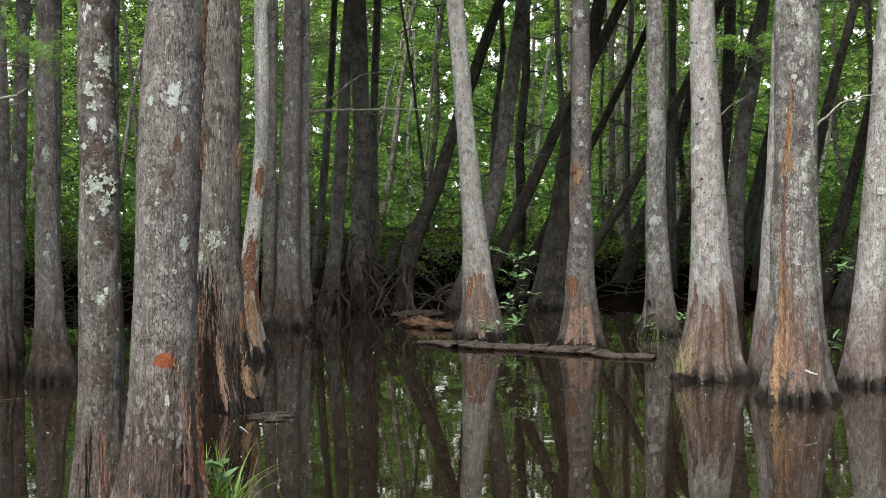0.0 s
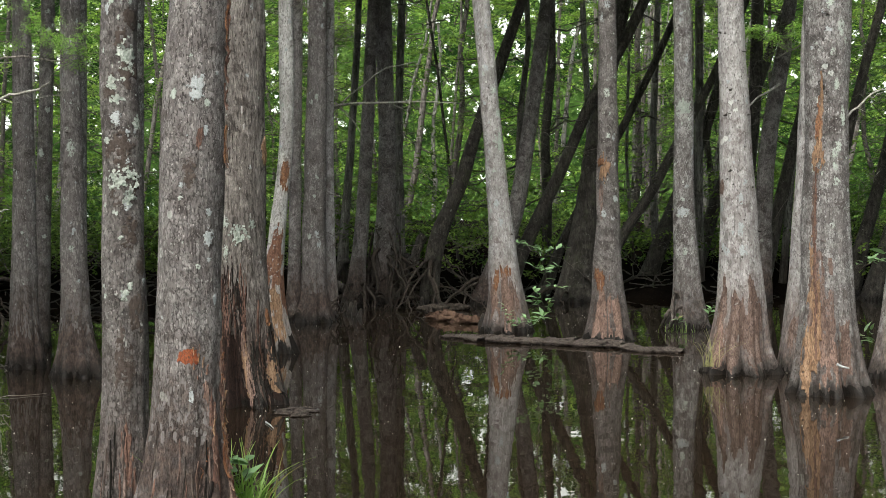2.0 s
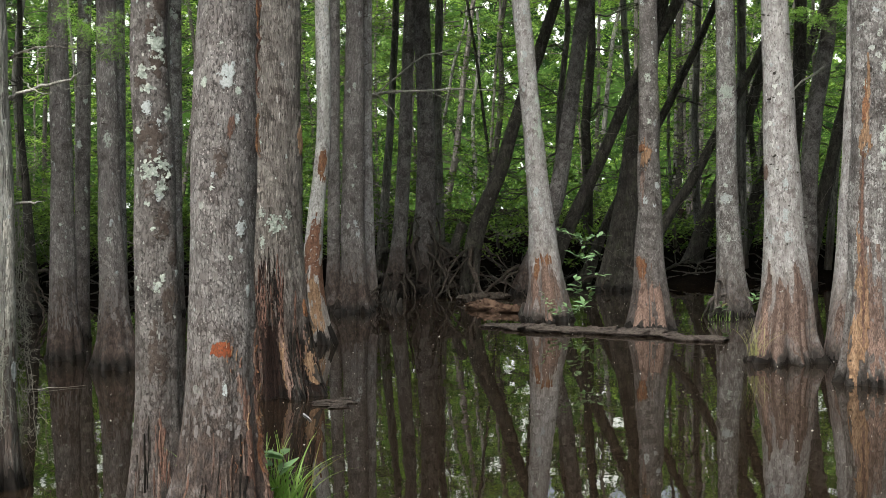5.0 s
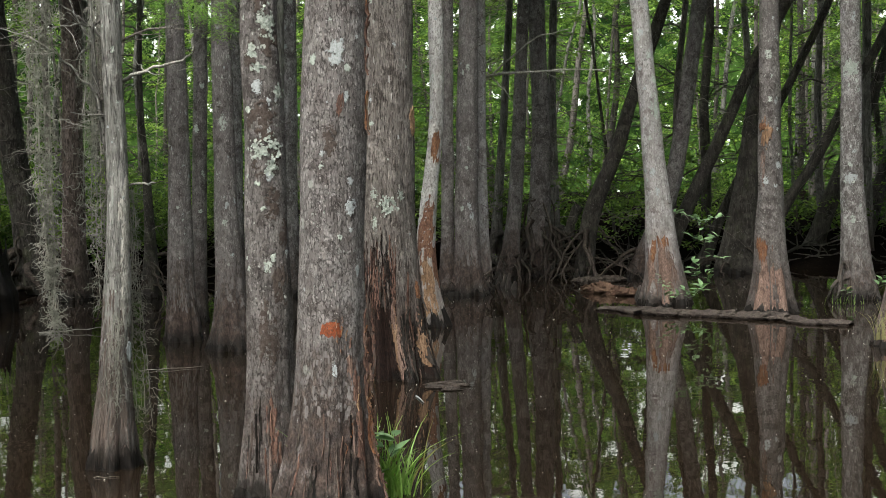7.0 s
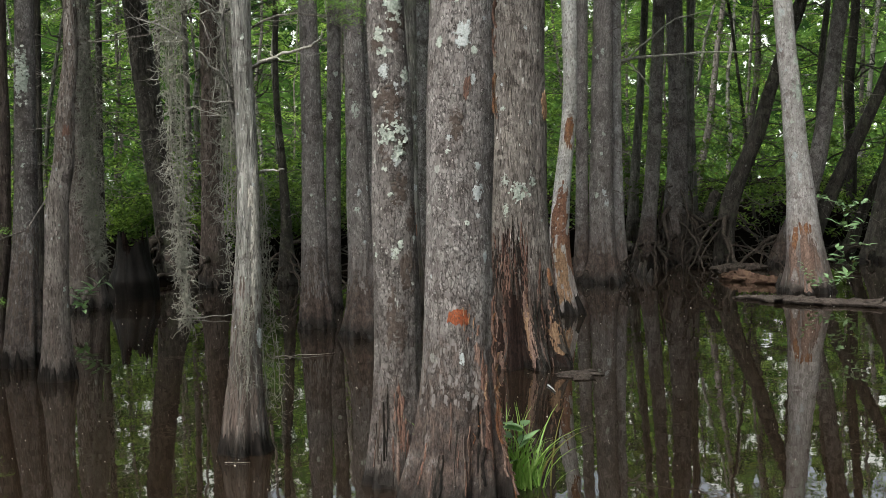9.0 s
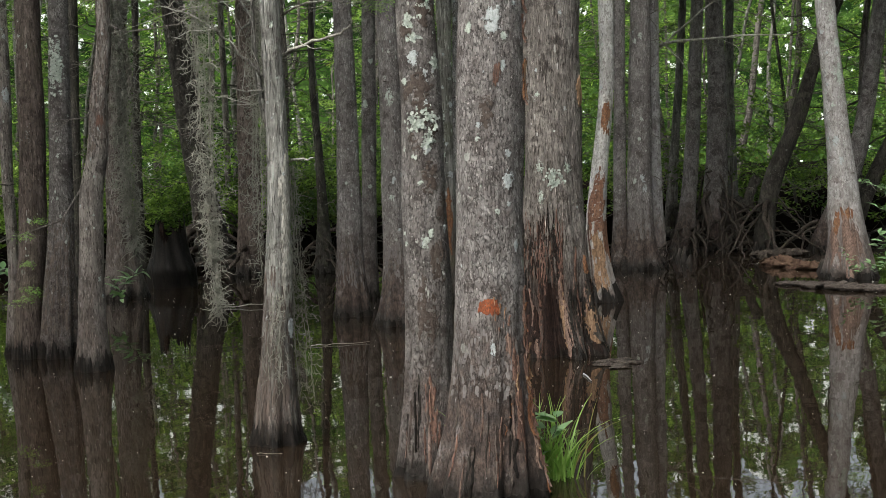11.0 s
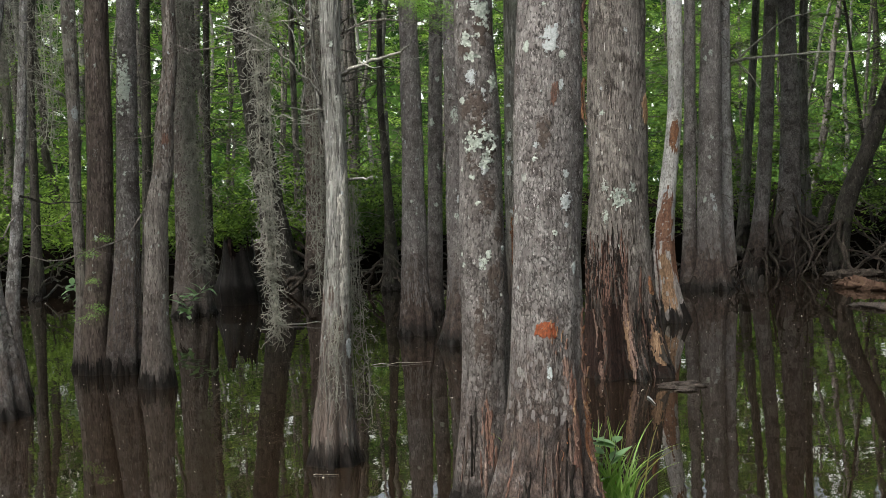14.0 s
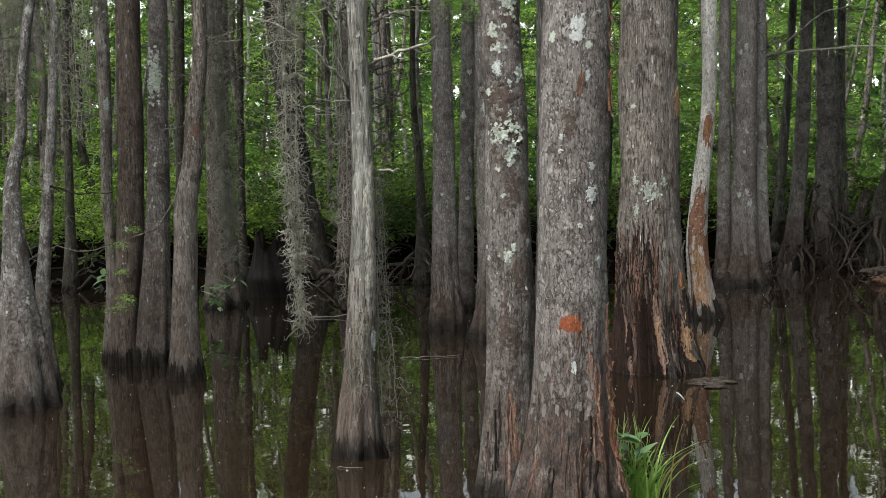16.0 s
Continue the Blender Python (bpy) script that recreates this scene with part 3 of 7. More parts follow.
def tree(key, label, x, y, stations, material, seed, top=9.0, step=0.06, around=28, seen=5.0, crown=True, group="swamp trees", **form):
    """One standing tree: trunk, limbs and crown under an Empty at its foot."""
    base = tagged(new("swamp_tree"), label, "tree", group)
    base.location = (x, y, 0)
    stem = Stem(stations, seed, **form)
    trunk = part("trunk", stem.mesh("trunk", material, step, around, seen, top), base)
    if crown:
        cx, cy, _ = stem.axis(np.array(top))
        for name, me in (("limbs", BOUGHS[seed % 3]), ("crown", CROWNS[seed % 4])):
            ob = part(name, me, base, kind="stuff" if name == "crown" else "")
            ob.location, ob.rotation_euler = (float(cx), float(cy), top), (0, 0, seed * 1.7)
    TREES[key], TRUNKS[key] = (base, stem, x, y), trunk
    return base


def scales(key, low, high, wide, tall, material, seed, cover=0.9, lift=0.0022, name="bark_scale", label=""):
    """Loose scales of bark strewn over a trunk between two heights; their lower edges stand off."""
    base, stem, x, y = TREES[key]
    rng = np.random.default_rng(seed)
    r = float(np.mean(stem.axis(np.linspace(low, high, 9))[2]))
    n = int(cover * 3.9 * r * (high - low) / (wide * tall))
    z, a = rng.uniform(low, high, n), facing(x, y) + rng.uniform(-1.95, 1.95, n)
    w, h = wide * rng.uniform(0.5, 1.4, n) / r, tall * rng.uniform(0.5, 1.5, n)
    skew = rng.normal(0, 0.16, n)
    up = lift * rng.uniform(0.3, 1.3, n)
    rows = []
    for u, v, o in ((-0.46, 0.5, -0.2), (0.46, 0.5, -0.2), (0.5, 0.2, 0.2), (0.5, -0.25, 0.7), (0.40, -0.5, 1.0), (-0.32, -0.48, 1.0), (-0.5, -0.3, 0.7), (-0.5, 0.2, 0.2)):
        du, dv = u + rng.normal(0, 0.10, n), v + rng.normal(0, 0.10, n)
        zz = z + dv * h
        rows.append(stem.at(zz, a + du * w + skew * dv * w, 0.0004 + o * up))
    v = np.stack(rows, 1).reshape(-1, 3)
    i = np.arange(n)[:, None] * 8
    f = np.concatenate([i + np.array([[0, 7, 2, 1]]), i + np.array([[7, 6, 3, 2]]), i + np.array([[6, 5, 4, 3]])])
    return part(name, mesh_of(name, v, f, material, smooth=False), TRUNKS[key], label, kind="stuff")


def crust(key, z, u, wide, high, material, seed, name="lichen", label="", **form):
    """A lichen or a wound on the trunk of a tree."""
    base, stem, x, y = TREES[key]
    for v, f, whole in patch_on(stem, x, y, z, u, wide, high, seed, **form):
        if whole:
            part(name, mesh_of(name, v, f, material), TRUNKS[key], label)
        else:
            part(name + "_crust", mesh_of(name, v, f, material), TRUNKS[key], kind="stuff")


def rosette(key, z, u, wide, high, size, material, seed, name="lichen", label="leafy grey-green lichen in small curled lobes"):
    """A lichen of many small lobes that stand off the bark and overlap."""
    base, stem, x, y = TREES[key]
    rng = np.random.default_rng(seed)
    r = float(stem.axis(np.array(z))[2])
    n = int(2.2 * wide * high / size**2)
    a, d = rng.uniform(0, 6.28318, n), rng.uniform(0, 1, n) ** 0.6 * (0.75 + 0.3 * np.sin(3 * rng.uniform(0, 6.28) + 3 * np.linspace(0, 6.28, n)))
    hole = rng.uniform(-0.8, 0.8, (3, 2))
    keep = np.all([np.hypot(d * np.cos(a) - hx, d * np.sin(a) - hy) > 0.24 for hx, hy in hole], axis=0)
    a, d = a[keep], d[keep]
    n = len(a)
    mid = facing(x, y) + math.asin(max(-0.97, min(0.97, u)))
    zz, aa = z + d * np.sin(a) * high / 2, mid + d * np.cos(a) * wide / 2 / r
    s = size * rng.uniform(0.5, 1.25, n)
    spin, lean = rng.uniform(0, 6.28, n), rng.uniform(0.1, 0.55, n) * s
    rows = []
    for k in range(7):
        t = spin + k * 6.28318 / 7
        w = s * 0.5 * rng.uniform(0.75, 1.2, n)
        rows.append(stem.at(zz + w * np.sin(t), aa + w * np.cos(t) / r, 0.001 + lean * (0.5 + 0.5 * np.cos(t - spin))))
    rows.append(stem.at(zz, aa, 0.001 + lean * 0.35))
    v = np.stack(rows, 1).reshape(-1, 3)
    i = np.arange(n)[:, None] * 8
    f = np.concatenate([i + np.array([[7, k, (k + 1) % 7]]) for k in range(7)])
    return part(name, mesh_of(name, v, f, material, smooth=False), TRUNKS[key], label, kind="stuff")


def stubs(key, count, low, high, long, thick, material, seed):
    """Broken twig stubs and knots that stand out of a trunk."""
    base, stem, x, y = TREES[key]
    rng = np.random.default_rng(seed)
    for _ in range(count):
        a, z = facing(x, y) + rng.uniform(-1.6, 1.6), rng.uniform(low, high)
        p = stem.at(z, a, -0.01)
        L = long * rng.uniform(0.4, 1.4)
        q = stem.at(z + L * rng.normal(0.1, 0.35), a + rng.normal(0, 0.1), L)
        r = thick * rng.uniform(0.6, 1.3)
        v, f = tube(np.stack([p, p * 0.6 + q * 0.4, q]), np.array([r * 1.7, r, r * 0.6]), 7)
        part("stub", mesh_of("stub", v, f, material), TRUNKS[key])


def peel(key, low, high, u, wide, stand, material, seed, name="peeled_bark", label="strip of orange bark peeling off"):
    """A frayed strip of bark that stands off the trunk and curls at its ends."""
    base, stem, x, y = TREES[key]
    rng = np.random.default_rng(seed)
    n = max(8, int((high - low) / 0.02))
    z = np.linspace(low, high, n)
    mid = facing(x, y) + math.asin(max(-0.99, min(0.99, u)))
    r = stem.axis(z)[2]
    q = np.linspace(0, 1, n)
    off = stand * (0.15 + np.abs(2 * q - 1) ** 2.0) + rng.normal(0, 0.0015, n)
    w = wide * (0.35 + 0.65 * np.sin(np.pi * np.clip(q, 0.06, 0.94))) * rng.uniform(0.7, 1.25, n)
    turn = mid + np.cumsum(rng.normal(0, 0.012, n))
    rows = [stem.at(z, turn + s * w / r, off + lift + rng.normal(0, 0.001, n)) for s, lift in ((-0.5, -0.003), (-0.2, 0.004), (0.15, 0.005), (0.5, 0.0))]
    v = np.stack(rows, 1).reshape(-1, 3)
    i, j = np.meshgrid(np.arange(n - 1), np.arange(3), indexing="ij")
    f = np.stack([i * 4 + j, i * 4 + j + 1, (i + 1) * 4 + j + 1, (i + 1) * 4 + j], -1).reshape(-1, 4)
    return part(name, mesh_of(name, v, f, material), TRUNKS[key], label)


# ---- ground, bank and water ----
def shore(turn):
    """How far the bank is from the walk's start, by the turn to the left in degrees."""
    return np.interp(turn, (-180, -60, -25, -4, 1.5, 8, 16, 26, 34, 45, 70, 180), (60, 32, 23.0, 23.2, 21.2, 20.6, 21.0, 20.2, 19.4, 19.2, 30, 60))


def ground_height(x, y):
    d, turn = np.hypot(x, y), np.degrees(np.arctan2(-x, y))
    rise = d - shore(turn) + 0.5 * np.sin(x * 1.3 + y * 0.7) + 0.35 * np.sin(x * 2.9 - y * 1.7)
    h = np.where(rise < 0, np.maximum(rise * 0.35, -0.7), 0.42 * (1 - np.exp(-rise * 0.55)) + 0.02 * np.minimum(rise, 30))
    return h + np.where(rise > 0, 0.06 * np.sin(x * 4.1 + 1) * np.sin(y * 3.7), 0)


def ground_sheet():
    r = np.concatenate([np.linspace(0, 17, 12), np.linspace(17.3, 34, 70), np.geomspace(35, 900, 24)])
    a = np.radians(np.concatenate([np.linspace(-30, 55, 200), np.linspace(56, 329, 70)]))
    x, y = -r[:, None] * np.sin(a)[None], r[:, None] * np.cos(a)[None]
    v = np.stack([x, y, ground_height(x, y)], -1).reshape(-1, 3)
    n = len(a)
    i, j = np.meshgrid(np.arange(len(r) - 1), np.arange(n), indexing="ij")
    k = (j + 1) % n
    f = np.stack([i * n + j, i * n + k, (i + 1) * n + k, (i + 1) * n + j], -1).reshape(-1, 4)
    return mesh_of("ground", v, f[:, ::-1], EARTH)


tagged(new("ground", ground_sheet()), "muddy forest floor rising from the swamp, shade put into its colour", "ground", kind="structure")
tagged(new("water", mesh_of("water", [(-70, -70, 0), (70, -70, 0), (70, 70, 0), (-70, 70, 0)], [(0, 1, 2, 3)], WATER)), "still brown swamp water mirroring the trees", "water", kind="structure")

# ---- trees ----
tree("N", "thick grey scaly-barked trunk standing in the water", -1.29, 5.86, [(0.06, 0.00, 0.00, 0.223), (0.26, 0.01, 0.00, 0.186), (0.50, 0.02, 0.00, 0.166), (0.84, 0.03, 0.00, 0.150), (1.29, 0.04, 0.00, 0.144), (1.80, 0.06, 0.00, 0.138), (2.38, 0.09, 0.00, 0.129)], BARK_GREY, 1, top=8.8, seen=2.9, flute=0.2, foot=0.3, lobes=9, step=0.018, around=96, plate=0.0008, plate_size=0.026, plate_tall=1.5)
tree("L1", "slimmer lichen-spotted trunk grown beside the thick one", -1.63, 6.20, [(-0.05, 0.00, 0.00, 0.169), (0.20, -0.01, -0.00, 0.132), (0.44, -0.01, -0.00, 0.111), (0.87, -0.01, -0.00, 0.105), (1.28, -0.01, -0.00, 0.099), (1.68, -0.01, -0.00, 0.092), (2.09, -0.02, -0.00, 0.088), (2.44, -0.02, -0.00, 0.084)], BARK_LICHEN, 2, top=9.7, seen=3.0, flute=0.2, foot=0.3, lobes=8, step=0.018, around=72, plate=0.0008, plate_size=0.024, plate_tall=1.7)
tree("S", "broad furrowed trunk with a rotten hollow foot", -1.73, 10.01, [(0.00, 0.00, 0.00, 0.326), (0.23, -0.02, -0.01, 0.286), (0.64, -0.04, -0.02, 0.249), (1.05, -0.05, -0.02, 0.224), (1.66, -0.04, -0.02, 0.210), (2.47, -0.03, -0.01, 0.204)], BARK_FURROW, 3, top=10.0, seen=3.7, flute=0.24, foot=0.3, step=0.018, around=96, plate=0.004, plate_size=0.02, plate_tall=6, dents=((-1.95, 0.0, 0.17, 0.62, 0.05), (-1.52, 0.0, 0.2, 0.66, 0.06), (-0.95, 0.0, 0.12, 0.5, 0.04), (-0.55, 0.0, 0.10, 0.45, 0.04)))
tree("O", "slender trunk with peeled red and orange bark", -1.98, 13.59, [(0.00, 0.00, 0.00, 0.173), (0.29, -0.03, -0.01, 0.123), (0.74, -0.06, -0.02, 0.106), (1.24, -0.02, -0.01, 0.086), (1.80, 0.04, 0.02, 0.075), (2.35, 0.08, 0.03, 0.070), (2.96, 0.08, 0.03, 0.078)], BARK_WHITE, 4, top=10.4, seen=4.5, flute=0.22, step=0.045, around=44)
tree("M", "thin grey dead-looking trunk hung with moss", -2.63, 6.73, [(0.00, 0.00, 0.00, 0.123), (0.18, -0.00, -0.00, 0.108), (0.45, 0.01, 0.00, 0.088), (0.89, 0.03, 0.01, 0.067), (1.39, 0.05, 0.01, 0.056), (1.77, 0.05, 0.01, 0.050), (2.06, 0.04, 0.01, 0.048), (2.32, 0.04, 0.01, 0.050)], BARK_SILVER, 5, top=9.9, crown=False, seen=3.1, flute=0.24, foot=0.22, step=0.018, around=64, plate=0.0035, plate_size=0.014, plate_tall=9)
tree("T", "straight grey-brown trunk flaring into the water", -3.52, 11.67, [(0.00, 0.00, 0.00, 0.234), (0.28, -0.01, -0.00, 0.163), (0.89, -0.03, -0.00, 0.117), (1.90, -0.04, -0.00, 0.096), (3.17, -0.04, -0.00, 0.086)], BARK_GREY, 6, top=10.7, seen=4.2, flute=0.26, step=0.045, around=44)
tree("LN", "slim grey-green trunk stained orange low down", -3.71, 14.00, [(0.00, 0.00, 0.00, 0.15), (0.5, 0.00, 0.00, 0.105), (1.4, 0.00, 0.00, 0.085), (3.3, 0.03, 0.00, 0.078)], BARK_MOSSY, 53, top=11.0, seen=4.8, step=0.04, around=40)
tree("T2", "brown trunk among a row of trunks", -4.20, 12.28, [(0.00, 0.00, 0.00, 0.172), (0.45, -0.01, -0.00, 0.134), (1.04, -0.01, -0.00, 0.118), (1.76, -0.00, -0.00, 0.102), (3.07, -0.01, -0.00, 0.086)], BARK_GREY, 7, top=10.4, seen=4.4, flute=0.2, step=0.045, around=44)
tree("T2b", "thin lichened trunk behind the row", -4.70, 14.09, [(0.00, 0.00, 0.00, 0.136), (0.68, 0.05, 0.00, 0.092), (1.78, 0.09, 0.01, 0.080), (3.31, 0.14, 0.01, 0.074)], BARK_LICHEN, 8, top=11.7, seen=4.8, step=0.09, around=20)
tree("X1", "thin grey trunk deep in the row", -4.50, 17.42, [(0.00, 0.00, 0.00, 0.14), (1.09, 0.02, 0.00, 0.11), (2.99, 0.06, 0.00, 0.095)], BARK_ASH, 9, top=12.1, seen=5.6, step=0.09, around=20)
tree("X2", "thin brown trunk deep in the row", -5.27, 17.49, [(0.00, 0.00, 0.00, 0.12), (1.49, 0.03, 0.00, 0.09), (3.39, 0.06, 0.01, 0.08)], BARK_ASH, 10, top=11.7, seen=5.6, step=0.09, around=20)
tree("K0", "lichened trunk leaning into its neighbour", -6.18, 9.72, [(0.00, 0.00, 0.00, 0.107), (0.64, -0.00, -0.00, 0.056), (1.33, -0.02, -0.01, 0.046), (2.03, -0.01, -0.01, 0.051), (2.85, -0.02, -0.01, 0.060)], BARK_BROWN, 11, top=9.8, crown=False, seen=4.0, step=0.045, around=44)
tree("K1", "broad dark-brown trunk of a close group", -5.92, 9.47, [(0.00, 0.00, 0.00, 0.126), (0.39, 0.01, 0.01, 0.108), (0.88, 0.06, 0.02, 0.106), (1.56, 0.09, 0.04, 0.103), (2.67, 0.11, 0.04, 0.094)], BARK_RUST, 12, top=10.6, seen=3.9, flute=0.1, step=0.045, around=44)
tree("K2", "grey trunk of a close group with a lichen crust", -5.69, 9.53, [(0.00, 0.00, 0.00, 0.144), (0.38, 0.02, 0.01, 0.130), (0.88, 0.05, 0.02, 0.103), (1.55, 0.08, 0.03, 0.088), (2.62, 0.11, 0.04, 0.076)], BARK_LICHEN, 13, top=10.2, seen=3.9, flute=0.24, step=0.045, around=44)
tree("K3", "kinked smooth grey trunk of a close group", -5.02, 8.93, [(0.00, 0.00, 0.00, 0.133), (0.37, -0.00, -0.00, 0.099), (0.91, 0.02, 0.01, 0.087), (1.29, 0.04, 0.01, 0.085), (1.57, 0.09, 0.03, 0.077), (1.90, 0.11, 0.04, 0.068), (2.31, 0.16, 0.06, 0.054), (2.72, 0.17, 0.06, 0.046)], BARK_BROWN, 14, top=9.7, seen=3.7, flute=0.1, step=0.045, around=44)
tree("K4", "broad trunk draped in hanging moss", -7.62, 14.00, [(0.00, 0.00, 0.00, 0.245), (0.61, -0.02, -0.01, 0.172), (1.60, -0.04, -0.01, 0.132), (2.91, -0.01, -0.00, 0.132)], BARK_BROWN, 15, top=11.8, seen=5.1, flute=0.25, step=0.045, around=44)
tree("K5", "thin dark trunk behind a close group", -9.64, 16.30, [(0.00, 0.00, 0.00, 0.110), (1.26, 0.02, 0.01, 0.071), (3.60, 0.07, 0.03, 0.071)], BARK_DARK, 16, top=12.1, seen=5.7, step=0.09, around=20)
tree("K6", "very thin dark trunk in the back", -9.31, 17.46, [(0.00, 0.00, 0.00, 0.074), (1.65, 0.01, 0.00, 0.050), (3.94, 0.06, 0.02, 0.046)], BARK_DARK, 17, top=11.9, seen=6.0, step=0.09, around=20)
tree("U1", "crooked lichened trunk with a wide foot", -5.41, 7.61, [(0.00, 0.00, 0.00, 0.205), (0.37, -0.01, -0.00, 0.154), (0.74, -0.03, -0.01, 0.106), (1.18, -0.04, -0.01, 0.070), (1.51, -0.03, -0.01, 0.046), (1.78, 0.03, 0.01, 0.037), (2.09, 0.04, 0.02, 0.033), (2.59, 0.11, 0.04, 0.033)], BARK_ASH, 18, top=10.4, crown=False, seen=3.5, flute=0.22, step=0.045, around=44)
tree("U2", "thin pale-spotted trunk bending to the light", -5.78, 8.33, [(0.00, 0.00, 0.00, 0.084), (0.51, -0.03, -0.01, 0.058), (1.15, 0.02, 0.01, 0.044), (1.95, 0.09, 0.03, 0.036), (2.70, 0.13, 0.05, 0.028)], BARK_ASH, 19, top=10.2, crown=False, seen=3.7, step=0.045, around=44)
tree("DT", "thin dark trunk on the far shore", -11.12, 15.80, [(0.00, 0.00, 0.00, 0.118), (0.90, 0.02, 0.01, 0.071), (2.08, 0.03, 0.01, 0.055), (3.87, 0.05, 0.02, 0.043)], BARK_DARK, 20, top=11.8, seen=5.8, step=0.09, around=20)
tree("LT", "dark trunk leaning over the far shore", -8.40, 18.04, [(0.00, 0.00, 0.00, 0.318), (0.79, -0.10, -0.04, 0.218), (1.97, -0.26, -0.10, 0.193), (3.05, -0.37, -0.14, 0.184), (4.08, -0.48, -0.18, 0.167)], BARK_DARK, 21, top=11.7, seen=6.0, flute=0.2, step=0.09, around=20)
tree("V", "brown trunk draped with moss near the far shore", -7.39, 17.04, [(0.00, 0.00, 0.00, 0.226), (0.84, 0.00, 0.00, 0.163), (2.00, 0.02, 0.00, 0.144), (3.77, 0.05, 0.01, 0.132)], BARK_RUST, 22, top=12.3, seen=5.7, step=0.09, around=20)
tree("DA", "dark bent trunk on the shore", -6.42, 17.31, [(0.00, 0.00, 0.00, 0.148), (0.81, 0.00, 0.00, 0.078), (1.75, -0.03, -0.01, 0.055), (2.52, -0.08, -0.02, 0.043), (3.76, -0.06, -0.02, 0.035)], BARK_DARK, 23, top=11.9, seen=5.7, step=0.09, around=20)
tree("P", "straight grey trunk with knees at its foot", -2.08, 17.49, [(0.00, 0.00, 0.00, 0.266), (0.39, 0.00, 0.00, 0.187), (1.11, 0.00, 0.00, 0.158), (2.18, 0.02, 0.01, 0.144), (3.46, 0.05, 0.02, 0.126)], BARK_GREY, 24, top=11.2, seen=5.4, flute=0.26, step=0.045, around=44)
tree("P1", "slim brown trunk beside a grey one", -2.36, 17.50, [(0.00, 0.00, 0.00, 0.123), (0.76, 0.01, 0.01, 0.090), (1.84, 0.03, 0.01, 0.080), (3.48, 0.06, 0.02, 0.072)], BARK_GREY, 25, top=12.1, seen=5.4, step=0.09, around=20)
tree("P2", "slim grey lichened trunk", -1.92, 18.07, [(0.00, 0.00, 0.00, 0.118), (0.88, -0.01, -0.00, 0.078), (2.20, -0.01, -0.00, 0.063), (3.52, 0.01, 0.00, 0.055)], BARK_PALE, 26, top=11.8, seen=5.5, step=0.09, around=20)
tree("Q1", "thin leaning trunk in the back", -2.14, 21.68, [(0.00, 0.00, 0.00, 0.123), (1.08, 0.06, 0.00, 0.085), (2.30, 0.16, 0.00, 0.066), (4.18, 0.29, 0.00, 0.057), (5.03, 0.33, 0.00, 0.052)], BARK_MOSSY, 27, top=12.5, seen=6.6, step=0.09, around=20)
tree("R1", "dark trunk leaning by the tangled roots", -1.82, 20.42, [(0.00, 0.00, 0.00, 0.217), (0.55, 0.07, 0.03, 0.133), (1.46, 0.15, 0.06, 0.113), (2.70, 0.22, 0.08, 0.100), (3.86, 0.28, 0.10, 0.092)], BARK_GREY, 28, top=12.8, seen=6.0, flute=0.2, step=0.09, around=20)
tree("RT", "trunk standing on a tangle of bare roots", -1.38, 20.85, [(0.00, 0.00, 0.00, 0.245), (0.73, 0.02, 0.00, 0.191), (1.36, 0.05, 0.00, 0.163), (2.27, 0.08, 0.00, 0.141), (3.36, 0.06, 0.00, 0.132), (4.80, 0.02, 0.00, 0.132)], BARK_GREY, 29, top=12.8, seen=6.4, flute=0.25, step=0.09, around=20)
tree("RT2", "slim trunk behind the tangled roots", -1.14, 21.67, [(0.00, 0.00, 0.00, 0.113), (1.36, 0.00, 0.00, 0.075), (2.77, -0.02, -0.00, 0.066), (4.93, 0.04, 0.00, 0.061)], BARK_MOSSY, 30, top=12.6, seen=6.6, step=0.09, around=20)
tree("G", "dark trunk leaning out from the root tangle", -0.64, 20.78, [(0.00, 0.00, 0.00, 0.172), (0.55, 0.04, 0.00, 0.145), (1.09, 0.16, 0.00, 0.145), (2.00, 0.53, 0.00, 0.118), (2.72, 0.75, 0.00, 0.104), (3.76, 1.12, 0.00, 0.100), (4.88, 1.52, 0.00, 0.081)], BARK_DARK, 31, top=12.1, seen=6.4, flute=0.2, step=0.09, around=20)
tree("F", "dark trunk leaning behind a pale one", 0.21, 20.69, [(0.00, 0.00, 0.00, 0.207), (0.64, 0.22, 0.00, 0.162), (1.27, 0.47, 0.00, 0.140), (1.99, 0.63, 0.00, 0.126), (2.80, 0.75, 0.00, 0.122), (3.70, 0.88, 0.00, 0.117), (4.86, 1.06, 0.00, 0.117)], BARK_GREY, 32, top=12.9, seen=6.4, flute=0.2, step=0.09, around=20)
tree("KL", "strongly leaning dark trunk", 0.50, 21.33, [(0.00, 0.00, 0.00, 0.186), (0.71, 0.32, 0.00, 0.139), (1.41, 0.65, 0.00, 0.116), (2.43, 1.13, 0.00, 0.102), (3.31, 1.52, 0.00, 0.093), (4.09, 1.96, 0.00, 0.093), (4.97, 2.40, 0.00, 0.093)], BARK_DARK, 33, top=12.7, seen=6.5, step=0.09, around=20)
tree("J", "squat dark trunk with a broad foot", 1.76, 21.49, [(0.00, 0.00, 0.00, 0.365), (0.61, 0.05, 0.00, 0.262), (1.36, 0.15, 0.00, 0.196), (2.39, 0.28, 0.00, 0.159), (3.69, 0.53, 0.00, 0.131), (5.00, 0.81, 0.00, 0.122)], BARK_DARK, 34, top=12.3, seen=6.6, flute=0.2, step=0.09, around=20)
